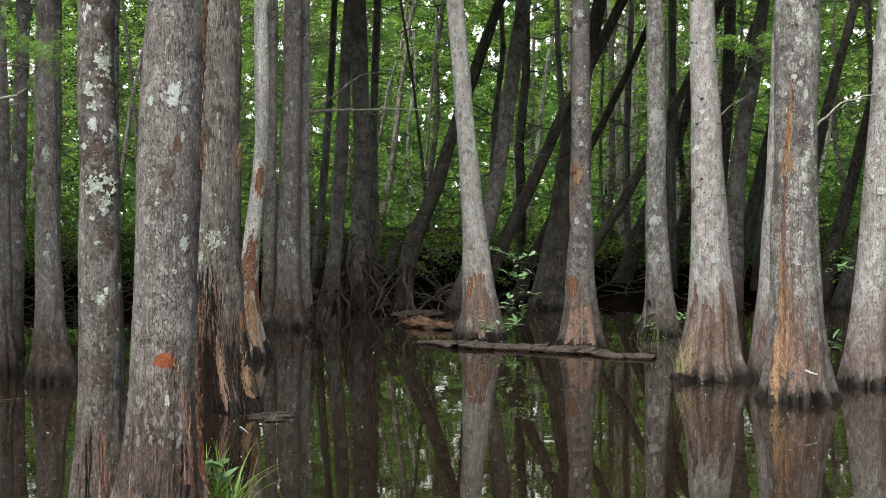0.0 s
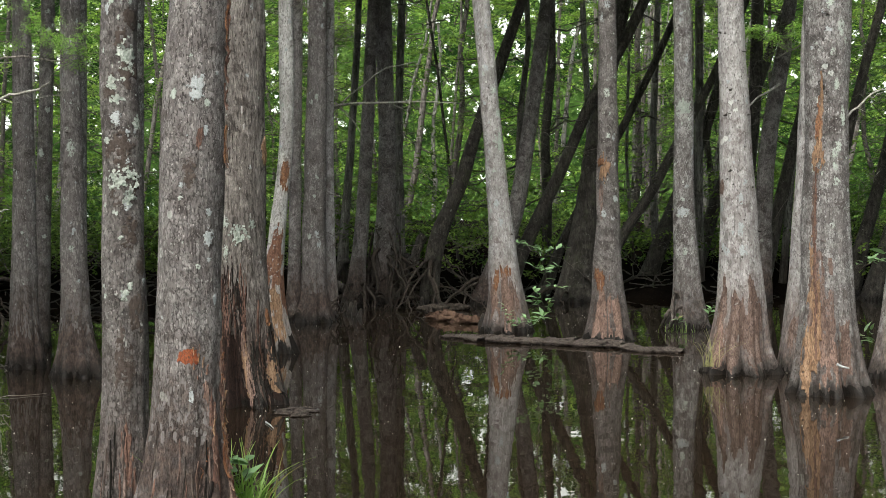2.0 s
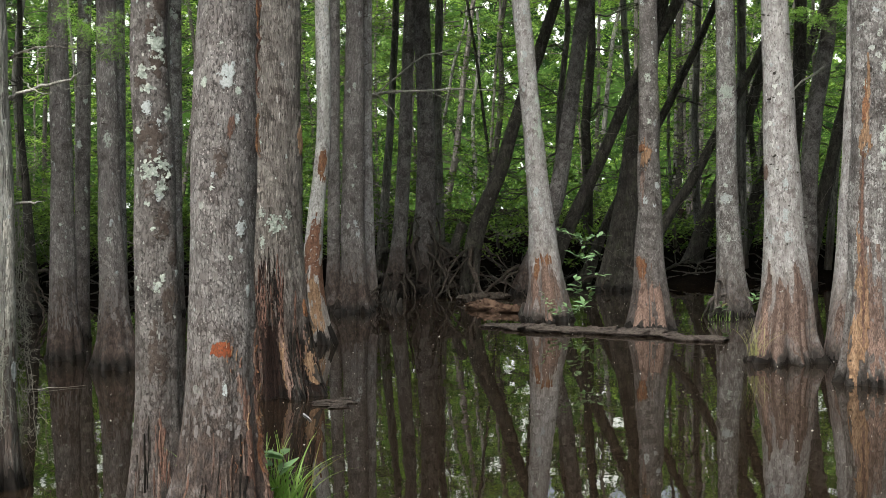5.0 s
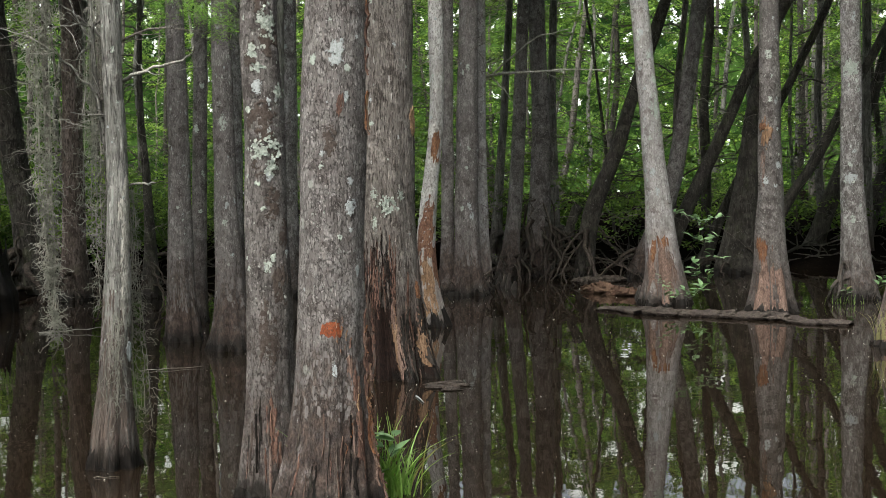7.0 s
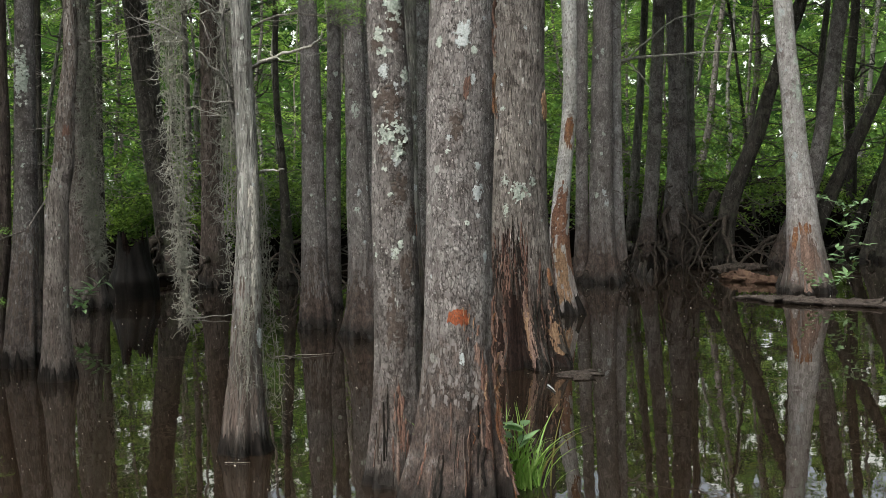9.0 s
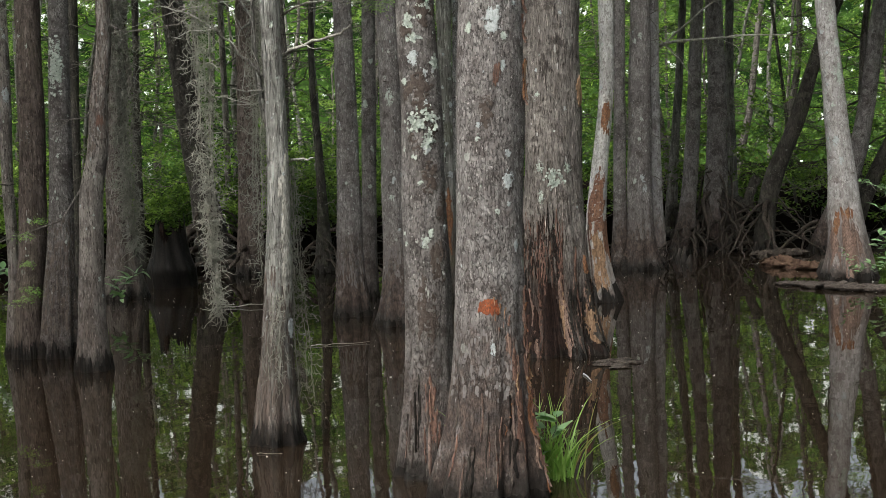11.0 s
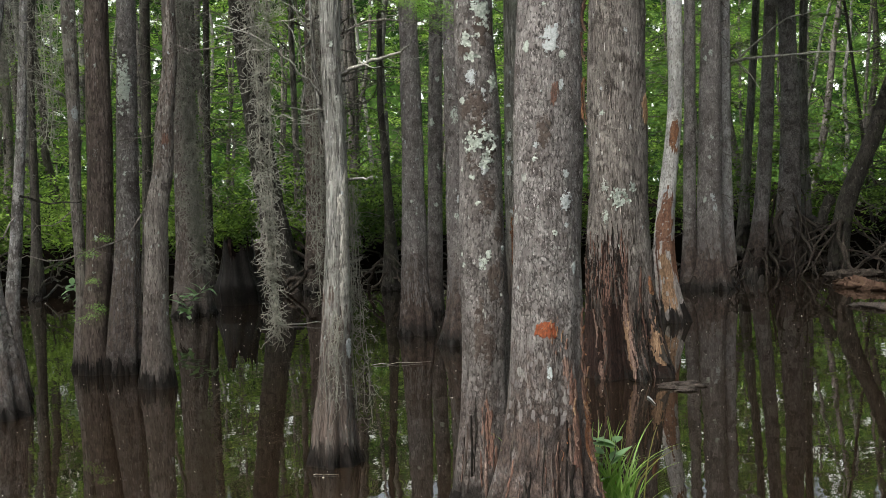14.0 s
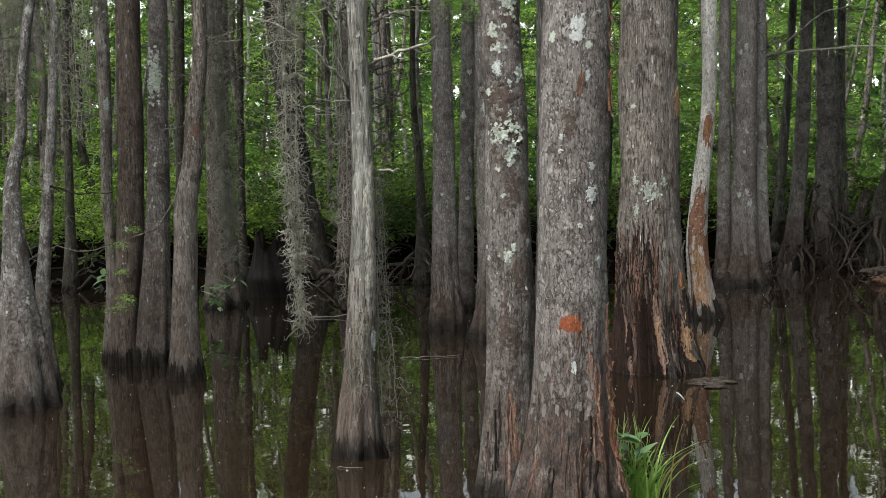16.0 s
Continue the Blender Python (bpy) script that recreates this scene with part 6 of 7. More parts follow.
# ---- floating and drowned wood ----
def twisted_log(name, label, start, end, radius, flatten, seed, material, sink=0.0, category="log", kind=""):
    rng = np.random.default_rng(seed)
    p = wander(rng, (start[0], start[1], 0), (end[0], end[1], 0), 90, 0.25)
    p[:, 2] = rng.normal(0, 0.006, 90).cumsum() * 0.4
    p[:, 2] -= np.linspace(p[0, 2], p[-1, 2], 90)
    r = radius * (0.55 + 0.45 * np.sin(np.linspace(0.12, 3.0, 90))) * (1 + 0.10 * np.sin(np.linspace(0, 17, 90) + seed) + rng.normal(0, 0.03, 90))
    v, f = tube(p, r, 18)
    ring = np.repeat(rng.normal(0, 0.22, (1, 18)), 90, axis=0).ravel() + rng.normal(0, 0.17, len(v))
    c = np.repeat(p, 18, axis=0)
    v = c + (v - c) * (1 + ring)[:, None]
    v[:, 2] = v[:, 2] * flatten + sink
    ob = new(name, mesh_of(name, v, f, material))
    return tagged(ob, label, category, kind=kind)


twisted_log("floating_log", "long flat sodden log lying in the water", (-0.24, 15.26), (2.21, 13.51), 0.15, 0.36, 3, LOG_WOOD, 0.005)
twisted_log("floating_log", "short brown log by a pale trunk's foot", (-0.54, 18.11), (0.16, 17.17), 0.15, 0.5, 4, LITTER, 0.02)
twisted_log("drowned_branch", "thin dark branch at the muddy shore", (-0.04, 19.62), (-0.70, 18.95), 0.07, 0.8, 5, ROOT_WOOD, 0.03)
twisted_log("bark_scrap", "ragged scrap of bark afloat", (-1.25, 9.25), (-1.15, 9.51), 0.045, 0.22, 6, LOG_WOOD, 0.004, "bark")


def stick(label, points, thick, seed, material=DEAD_WOOD, name="floating_stick"):
    v, f = tube(points, np.linspace(thick, thick * 0.4, len(points)), 7)
    return tagged(new(name, mesh_of(name, v, f, material)), label, "stick")


rng = np.random.default_rng(41)
a, b = (-3.83, 10.20), (-3.40, 10.43)
stick("thin pale stick afloat on the water", wander(rng, (*a, 0.004), (*b, 0.012), 8, 0.02), 0.0035, 1)
a, b = (-5.97, 12.91), (-5.17, 13.14)
stick("thin dark stick afloat on the water", wander(rng, (*a, 0.01), (*b, 0.05), 8, 0.03), 0.008, 2)


def flecks():
    """Pollen, seeds and insects afloat, far too many to count."""
    rng = np.random.default_rng(77)
    n = 1300
    t, d = rng.uniform(-21, 42, n), rng.uniform(6.0, 19, n)
    x, y = polar(t, d)
    s = rng.uniform(0.0012, 0.0036, n) * (0.5 + d / 12) * np.where(rng.uniform(0, 1, n) > 0.95, 1.8, 1)
    c = np.stack([x, y, np.full(n, 0.002)], -1)
    corners = np.array([(1, 0, 0), (0, 1, 0), (-1, 0, 0), (0, -1, 0), (0, 0, 0.8)])
    v = (c[:, None] + corners[None] * s[:, None, None]).reshape(-1, 3)
    i = np.arange(n)[:, None] * 5
    return v, np.concatenate([i + np.array([[0, 1, 4]]), i + np.array([[1, 2, 4]]), i + np.array([[2, 3, 4]]), i + np.array([[3, 0, 4]])])


v, f = flecks()
tagged(new("flecks", mesh_of("flecks", v, f, FLECK)), "pale specks of pollen and seeds strewn on the water", "debris", kind="stuff")

# ---- roots and knees ----
def roots(key, count, low, high, reach, seed, thick=0.035, spread=6.28, turn=0.0, material=None):
    """Bare roots that leave the foot of a tree and bend down to the ground or the water."""
    base, stem, x, y = TREES[key]
    rng = np.random.default_rng(seed)
    for k in range(count):
        a = turn + rng.uniform(-0.5, 0.5) * spread
        z = rng.uniform(low, high)
        p0 = stem.at(z, a, -0.02)
        L = rng.uniform(0.4, 1.0) * reach
        bend = rng.normal(0, 0.5)
        q = np.linspace(0, 1, 12)
        px = p0[0] + L * q * np.cos(a + bend * q)
        py = p0[1] + L * q * np.sin(a + bend * q)
        pz = z * (1 - q) ** rng.uniform(0.6, 1.6) - 0.12 * q + 0.12 * np.sin(q * rng.uniform(3, 7)) * (1 - q)
        pts = np.stack([px, py, pz], -1) + np.cumsum(rng.normal(0, 0.024, (12, 3)), axis=0)
        r = thick * rng.uniform(0.4, 1.0) * rng.choice((0.7, 1.0, 2.0))
        v, f = tube(pts, np.linspace(r, r * 0.5, 12), 8)
        part("root", mesh_of("root", v, f, material or ROOT_WOOD), base)


roots("RT", 28, 0.3, 1.3, 0.75, 51, 0.024, 4.8, -1.57)
roots("RT", 14, 0.1, 0.9, 1.5, 62, 0.022, 4.8, -1.57)
roots("G", 17, 0.1, 0.95, 1.7, 52, 0.024, 4.0, -2.4)
roots("R1", 10, 0.1, 0.4, 0.8, 53, 0.02, 4.4, -1.57)
roots("F", 8, 0.1, 0.6, 1.0, 54, 0.03, 4.4, -1.57)
roots("P", 5, 0.05, 0.25, 0.5, 55, 0.018, 4.4, -1.2)
roots("LT", 12, 0.1, 0.9, 1.2, 56, 0.035, 4.0, -1.2)
roots("DA", 9, 0.1, 0.6, 0.9, 57, 0.03, 4.4, -1.57)
roots("V", 6, 0.1, 0.4, 0.7, 58, 0.03, 4.4, -1.57)
roots("J", 6, 0.1, 0.4, 0.9, 59, 0.035, 4.4, -1.57)
roots("C", 5, 0.12, 0.4, 0.3, 61, 0.022, 4.0, -1.6, BARK_BROWN)


def long_root(key, points, thick, seed):
    base, stem, x, y = TREES[key]
    rng = np.random.default_rng(seed)
    pts = []
    for p, q in zip(points[:-1], points[1:]):
        pts.extend(wander(rng, p, q, 7, 0.06)[:-1])
    pts.append(np.array(points[-1], float))
    pts = np.array(pts) - np.array([x, y, 0])
    v, f = tube(pts, np.linspace(thick, thick * 0.6, len(pts)) * rng.uniform(0.85, 1.15, len(pts)), 10)
    part("root", mesh_of("root", v, f, BARK_DARK), base)


long_root("G", ((-0.73, 21.43, 1.09), (-0.91, 21.24, 0.69), (-1.24, 21.01, 0.42), (-1.67, 20.75, 0.21), (-1.77, 20.60, 0.06)), 0.085, 1)
long_root("RT", ((-2.27, 20.88, 0.35), (-2.11, 20.82, 0.31), (-1.97, 20.76, 0.25)), 0.10, 2)
long_root("RT", ((-1.21, 21.67, 0.68), (-1.07, 21.51, 0.74), (-0.97, 21.32, 0.65), (-0.85, 21.25, 0.62)), 0.06, 3)
long_root("G", ((-0.87, 21.36, 0.79), (-1.05, 21.08, 0.46), (-1.11, 20.83, 0.21), (-1.17, 20.70, -0.02)), 0.05, 4)
long_root("RT", ((-2.01, 21.61, 0.66), (-2.12, 21.36, 0.64), (-2.19, 21.12, 0.43), (-2.13, 21.03, 0.30)), 0.05, 5)
long_root("RT", ((-1.58, 21.10, 0.29), (-1.43, 20.72, 0.10), (-1.32, 20.43, -0.06)), 0.03, 6)


def knee(x, y, h, r, seed):
    stem = Stem([(-0.2, 0, 0, r * 1.3), (0.0, 0, 0, r), (h * 0.6, 0.01, 0, r * 0.55), (h * 0.9, 0.02, 0, r * 0.42), (h, 0.02, 0, r * 0.16)], seed, lobes=5, flute=0.1, lump=0.08)
    zs = np.linspace(-0.15, h, 14)
    a = np.linspace(0, 6.2831853, 14, endpoint=False)
    v = stem.at(zs[:, None], a[None])
    v = np.concatenate([v.reshape(-1, 3)])
    i, j = np.meshgrid(np.arange(13), np.arange(14), indexing="ij")
    f = np.stack([i * 14 + j, i * 14 + (j + 1) % 14, (i + 1) * 14 + (j + 1) % 14, (i + 1) * 14 + j], -1).reshape(-1, 4)
    ob = new("cypress_knee", mesh_of("cypress_knee", v, f, BARK_BROWN))
    ob.location = (x, y, 0)
    return tagged(ob, "small grey-brown root knee rising from the water", "root knee", "root knees")


for k, (p, h) in enumerate((((-1.74, 18.94), 0.17), ((-1.64, 18.52), 0.22), ((-1.54, 18.31), 0.12), ((-1.87, 19.62), 0.13), ((-0.76, 20.60), 0.14), ((-2.18, 18.47), 0.15), ((0.16, 16.82), 0.16), ((2.67, 16.82), 0.12))):
    knee(*p, h, 0.05, 200 + k)


def driftwood():
    rng = np.random.default_rng(91)
    bits = []
    for _ in range(420):
        t = rng.uniform(-24, 46)
        d = shore(t) + rng.gamma(1.5, 0.9) - 0.5
        x, y = polar(t, d)
        z = float(ground_height(x, y))
        L, a = rng.uniform(0.3, 1.6), rng.uniform(0, 6.28)
        e = (x + L * math.cos(a), y + 0.5 * L * math.sin(a), max(z, 0) + rng.uniform(0.0, 0.5) * L)
        r = rng.uniform(0.006, 0.026)
        bits.append(tube(wander(rng, (x, y, max(z, -0.02)), e, 7, 0.14), np.linspace(r, r * 0.4, 7), 6))
    return joined(bits)


v, f = driftwood()
tagged(new("driftwood", mesh_of("driftwood", v, f, BARK_DARK)), "tangle of fallen twigs and roots along the muddy shore", "driftwood", kind="stuff")


# ---- dead branches on the trees ----
def branch(key, points, thick, seed, material=DEAD_WOOD, sway=0.02, name="branch", forks=1):
    """A bare branch through a few places, with small side twigs."""
    base, stem, x, y = TREES[key]
    rng = np.random.default_rng(seed)
    pts = []
    for a, b in zip(points[:-1], points[1:]):
        pts.extend(wander(rng, a, b, 6, sway)[:-1])
    pts.append(np.array(points[-1], float))
    pts = np.array(pts) - np.array([x, y, 0])
    bits = [tube(pts, np.linspace(thick, thick * 0.35, len(pts)), 8)]
    for _ in range(forks * max(2, len(pts) // 3)):
        i = rng.integers(2, len(pts))
        way = pts[min(i, len(pts) - 1)] - pts[i - 1]
        way = way / (np.linalg.norm(way) + 1e-6) + rng.normal(0, 0.7, 3)
        L = rng.uniform(0.06, 0.25)
        bits.append(tube(wander(rng, pts[i - 1], pts[i - 1] + way * L, 5, 0.03), np.linspace(thick * 0.35, thick * 0.12, 5), 5))
    v, f = joined(bits)
    return part(name, mesh_of(name, v, f, material), base)


branch("M", ((-2.60, 6.84, 2.19), (-2.44, 6.79, 2.25), (-2.29, 6.74, 2.26), (-2.05, 6.71, 2.22)), 0.008, 1, BARK_BROWN)
branch("M", ((-2.58, 6.83, 1.98), (-2.48, 6.77, 2.03), (-2.21, 6.75, 2.09), (-2.14, 6.73, 2.15)), 0.012, 2)
branch("M", ((-2.54, 6.82, 1.46), (-2.44, 6.75, 1.47), (-2.35, 6.67, 1.47)), 0.008, 3, forks=0)
branch("M", ((-2.62, 6.81, 1.88), (-2.65, 6.70, 1.92), (-2.72, 6.58, 2.04), (-2.77, 6.46, 2.12), (-2.95, 6.29, 2.22)), 0.008, 4)
branch("M", ((-2.61, 6.82, 1.81), (-2.68, 6.69, 1.82), (-2.74, 6.56, 1.83)), 0.007, 5)
branch("M", ((-2.61, 6.81, 1.78), (-2.79, 6.86, 1.77), (-2.96, 6.90, 1.82)), 0.004, 6)
branch("M", ((-2.63, 6.83, 2.21), (-2.72, 6.70, 2.30), (-2.78, 6.57, 2.37)), 0.008, 7)
branch("M", ((-2.62, 6.84, 2.28), (-2.73, 6.69, 2.29), (-2.82, 6.55, 2.26)), 0.006, 8)
branch("M", ((-2.62, 6.76, 1.59), (-2.66, 6.75, 1.77), (-2.68, 6.73, 2.03), (-2.70, 6.75, 2.44)), 0.022, 9, BARK_MOSSY, 0.01, "fork")
branch("P2", ((-2.00, 19.24, 3.04), (-1.48, 18.90, 3.05), (-0.88, 18.59, 3.05), (-0.18, 18.64, 3.03)), 0.022, 10)
branch("P2", ((-2.00, 19.24, 2.97), (-1.58, 19.20, 3.32), (-1.20, 19.14, 3.59), (-0.76, 19.10, 3.67)), 0.018, 11)
branch("P2", ((-1.97, 19.25, 3.10), (-1.71, 19.12, 2.84), (-1.53, 18.96, 2.57)), 0.016, 12)
branch("K0", ((-6.40, 10.05, 2.19), (-6.46, 9.82, 2.30), (-6.51, 9.59, 2.38)), 0.016, 13)
branch("U2", ((-5.59, 8.18, 1.43), (-5.53, 8.41, 1.37), (-5.42, 8.66, 1.38)), 0.010, 14, BARK_DARK)
branch("E", ((2.97, 10.42, 2.17), (3.27, 10.82, 2.39), (3.64, 11.23, 2.52), (4.07, 11.63, 2.66)), 0.010, 15)
branch("X4", ((4.75, 20.05, 3.41), (4.18, 19.04, 3.11), (3.73, 18.03, 2.75)), 0.02, 16)
branch("X4", ((4.71, 20.06, 3.81), (4.93, 19.06, 3.93), (5.14, 18.05, 3.33)), 0.016, 17)


def dead_twigs(key, count, low, high, reach, seed, thick=0.010):
    """Short dead twigs round a trunk."""
    base, stem, x, y = TREES[key]
    rng = np.random.default_rng(seed)
    for _ in range(count):
        a, z = rng.uniform(0, 6.28), rng.uniform(low, high)
        L = rng.uniform(0.25, 1.0) * reach
        p0 = stem.at(z, a, -0.01)
        p1 = p0 + np.array([L * math.cos(a), L * math.sin(a), rng.normal(-0.05, 0.3) * L])
        pts = wander(rng, p0, p1, 9, 0.18 * L)
        bits = [tube(pts, np.linspace(thick, thick * 0.3, 9), 5)]
        for _ in range(4):
            i = rng.integers(2, 8)
            bits.append(tube(wander(rng, pts[i], pts[i] + rng.normal(0, 0.22, 3) * L, 5, 0.05 * L), np.linspace(thick * 0.4, thick * 0.15, 5), 4))
        v, f = joined(bits)
        part("twig", mesh_of("twig", v, f, BARK_BROWN), base)


for k, key in enumerate(("K1", "K3", "K4", "K5", "K6", "LT", "V", "DA", "DT", "T2b", "X1", "X2", "P", "P1", "P2", "Q1", "R1", "RT", "RT2", "G", "F", "X3", "X4", "Y1", "Y2", "W2", "W4", "U2")):
    dead_twigs(key, 18 if key not in ("K1", "K3", "U2") else 4, 0.9, 5.5 if key not in ("K1", "K3", "U2") else 3.5, 1.4, 400 + k, 0.007)


# ---- hanging moss ----
def spanish_moss(label, line, widths, depth, count, seed, curl=0.035, thick=0.0011):
    """Strands of curly grey threads hanging along a line, wider above and thin at the tip."""
    rng = np.random.default_rng(seed)
    line = np.asarray(line, float)
    base = tagged(new("hanging_moss"), label, "moss", "hanging moss")
    base.location = line[0]
    s = np.linspace(0, 1, len(line))
    strands = 6
    for k in range(strands):
        bits = []
        shift = np.array([rng.normal(0, 0.24), rng.normal(0, 0.24), 0])
        last = 1.0 if k == 0 else rng.uniform(0.55, 1.0)
        q = np.linspace(0, last, 34)
        w = np.interp(q, s, widths)[:, None]
        core = np.stack([np.interp(q, s, line[:, c]) for c in range(3)], -1) - line[0] + shift * w * np.array([1, depth / max(widths), 1]) + np.cumsum(rng.normal(0, 0.0035, (34, 3)), axis=0)
        bits.append(tube(core, thick * 1.2, 4))
        for _ in range(count // strands):
            i = int(rng.integers(0, 34))
            p = core[i] + np.array([rng.normal(0, 0.24) * w[i, 0], rng.normal(0, 0.24) * depth, rng.uniform(-0.02, 0.02)])
            way = np.array([rng.normal(0, 0.6), rng.normal(0, 0.6), -1.0])
            pts = [p]
            for _ in range(9):
                way = way * 0.7 + rng.normal(0, 0.75, 3) + np.array([0, 0, -0.1])
                pts.append(pts[-1] + way / np.linalg.norm(way) * curl * rng.uniform(0.2, 0.5))
            bits.append(tube(pts, np.linspace(thick, thick * 0.55, 10) * rng.uniform(0.7, 1.5), 3))
        v, f = joined(bits)
        part("strand", mesh_of("strand", v, f, MOSS), base)
    return base


spanish_moss("long grey beard of curly moss hanging over the water", ((-2.91, 6.53, 2.49), (-2.88, 6.52, 2.09), (-2.87, 6.50, 1.53), (-2.84, 6.49, 1.13), (-2.83, 6.48, 0.85), (-2.80, 6.48, 0.66)), (0.13, 0.12, 0.085, 0.045, 0.025, 0.008), 0.08, 1150, 61, 0.036, 0.0019)
spanish_moss("grey moss hanging down a thin trunk", ((-2.71, 6.87, 2.46), (-2.70, 6.84, 1.82), (-2.70, 6.81, 1.23), (-2.70, 6.79, 0.88)), (0.08, 0.11, 0.14, 0.09), 0.08, 800, 62, 0.036, 0.0017)
spanish_moss("thin grey moss beside a mossy trunk", ((-2.61, 6.98, 1.43), (-2.60, 6.95, 0.92), (-2.57, 6.90, 0.50), (-2.54, 6.85, 0.2)), (0.05, 0.07, 0.07, 0.04), 0.06, 420, 63, 0.034, 0.0014)
spanish_moss("grey moss curls on a trunk's front", ((-2.55, 6.62, 0.78), (-2.57, 6.60, 0.55), (-2.58, 6.59, 0.29)), (0.07, 0.09, 0.06), 0.03, 80, 64, 0.034, 0.0015)
spanish_moss("grey moss draped on a broad trunk", ((-6.35, 11.85, 3.32), (-6.31, 11.81, 2.39), (-6.26, 11.77, 1.40), (-6.22, 11.75, 0.69)), (0.3, 0.26, 0.16, 0.06), 0.2, 1100, 65, 0.065, 0.0040)
spanish_moss("thick grey moss hung high among the trunks", ((-6.08, 8.51, 2.95), (-6.07, 8.50, 2.45), (-6.05, 8.48, 1.95)), (0.5, 0.42, 0.15), 0.25, 800, 66, 0.05, 0.0026)
spanish_moss("loose grey moss on twigs of a bent trunk", ((-5.21, 7.91, 2.85), (-5.20, 7.90, 2.4), (-5.18, 7.90, 1.75)), (0.4, 0.3, 0.12), 0.2, 420, 68, 0.045, 0.0022)
spanish_moss("grey moss hanging by a far trunk", ((-5.65, 13.60, 3.27), (-5.63, 13.54, 2.17), (-5.65, 13.49, 1.38)), (0.2, 0.2, 0.1), 0.15, 260, 67, 0.055, 0.003)

# ---- green sprays, saplings and grass ----
def leaf_shape(name, length, width, material, folds=0.25, point=0.6):
    """One broad leaf, folded along its rib and bent down at the tip; it starts at the origin and points along y."""
    n = 7
    v, f = [], []
    for i in range(n):
        q = i / (n - 1)
        w = width / 2 * math.sin(math.pi * min(1, q**0.75)) * (1 - 0.25 * q) + 0.0006
        z = -0.28 * length * q * q
        for s in (-1, 0, 1):
            v.append((s * w, length * q, z + abs(s) * w * folds))
    for i in range(n - 1):
        for s in (0, 1):
            k = i * 3 + s
            f.append((k, k + 1, k + 4, k + 3))
    return mesh_of(name, v, f, material)


LEAVES = [leaf_shape("leaf", L, W, LEAF_BROAD) for L, W in ((0.12, 0.055), (0.15, 0.065), (0.09, 0.045), (0.11, 0.06))]


def sapling(label, foot, stems, seed, count=8, size=1.0, thick=0.006, group="saplings"):
    """Thin stems through a few places with broad leaves along them."""
    rng = np.random.default_rng(seed)
    base = tagged(new("sapling"), label, "plant", group)
    base.location = foot
    for line in stems:
        pts = []
        for a, b in zip(line[:-1], line[1:]):
            pts.extend(wander(rng, a, b, 5, 0.02)[:-1])
        pts.append(np.array(line[-1], float))
        pts = np.array(pts) - np.array(foot)
        v, f = tube(pts, np.linspace(thick, thick * 0.4, len(pts)), 6)
        stalk = part("stem", mesh_of("stem", v, f, ROOT_WOOD), base)
        for k in range(count):
            q = 0.3 + 0.7 * (k + rng.uniform(0, 0.8)) / count
            i = q * (len(pts) - 1)
            p = pts[int(min(i, len(pts) - 2))] * (1 - i % 1) + pts[int(min(i, len(pts) - 2)) + 1] * (i % 1)
            ob = part("leaf", LEAVES[int(rng.integers(4))], stalk)
            ob.location = p
            ob.rotation_euler = (rng.normal(0.45, 0.35), rng.normal(0, 0.3), rng.choice((-1.5, 1.5, 0.0, 3.1)) + rng.normal(0, 0.6))
            ob.scale = (size * rng.uniform(0.7, 1.25),) * 3
    return base


sapling("pale leafy sapling beside a pale trunk", (0.92, 15.57, 0.04), (((0.92, 15.57, 0.04), (0.94, 15.58, 0.40), (0.89, 15.59, 0.72), (0.84, 15.59, 0.96)), ((0.91, 15.59, 0.70), (0.97, 15.49, 0.78), (1.10, 15.39, 0.82)), ((0.90, 15.59, 0.70), (0.82, 15.49, 0.78), (0.75, 15.39, 0.82)), ((0.93, 15.58, 0.30), (0.83, 15.38, 0.48), (0.74, 15.29, 0.57)), ((0.93, 15.58, 0.30), (0.78, 15.38, 0.39), (0.66, 15.28, 0.49)), ((0.92, 15.58, 0.16), (0.95, 15.38, 0.34), (0.93, 15.28, 0.44)), ((0.92, 15.58, 0.13), (0.86, 15.38, 0.26), (0.89, 15.28, 0.20)), ((0.90, 15.59, 0.67), (1.02, 15.49, 0.57), (1.11, 15.39, 0.57))), 501, 8, 0.85, 0.004)
sapling("feathery top of a sapling by dark trunks", (0.90, 16.19, 0.89), (((0.90, 16.19, 0.89), (0.78, 16.20, 1.03), (0.59, 16.10, 1.09)), ((0.90, 16.19, 0.89), (0.99, 16.19, 0.99), (1.20, 16.09, 1.02)), ((0.90, 16.19, 0.89), (0.86, 15.99, 1.00), (0.79, 16.00, 1.06))), 511, 16, 0.75, 0.004)
sapling("small leafy shoots on a pale trunk's foot", (0.52, 15.27, 0.08), (((0.52, 15.27, 0.08), (0.45, 15.18, 0.23), (0.40, 15.18, 0.39)), ((0.52, 15.27, 0.08), (0.49, 15.08, 0.20), (0.47, 15.08, 0.33)), ((0.52, 15.27, 0.08), (0.55, 15.08, 0.15), (0.58, 15.08, 0.19)), ((0.73, 15.27, 0.08), (0.71, 15.18, 0.18), (0.66, 15.18, 0.25)), ((0.73, 15.27, 0.08), (0.78, 15.18, 0.18), (0.82, 15.18, 0.25))), 502, 10, 0.6, 0.003)
sapling("broad-leaved shoots beside a close group of trunks", (-6.89, 12.43, 0.13), (((-6.89, 12.43, 0.13), (-6.79, 12.37, 0.30), (-6.82, 12.26, 0.40)), ((-6.86, 12.44, 0.18), (-6.68, 12.41, 0.36), (-6.48, 12.39, 0.46)), ((-6.89, 12.43, 0.18), (-6.71, 12.29, 0.25), (-6.65, 12.20, 0.17))), 503, 9, 1.2)
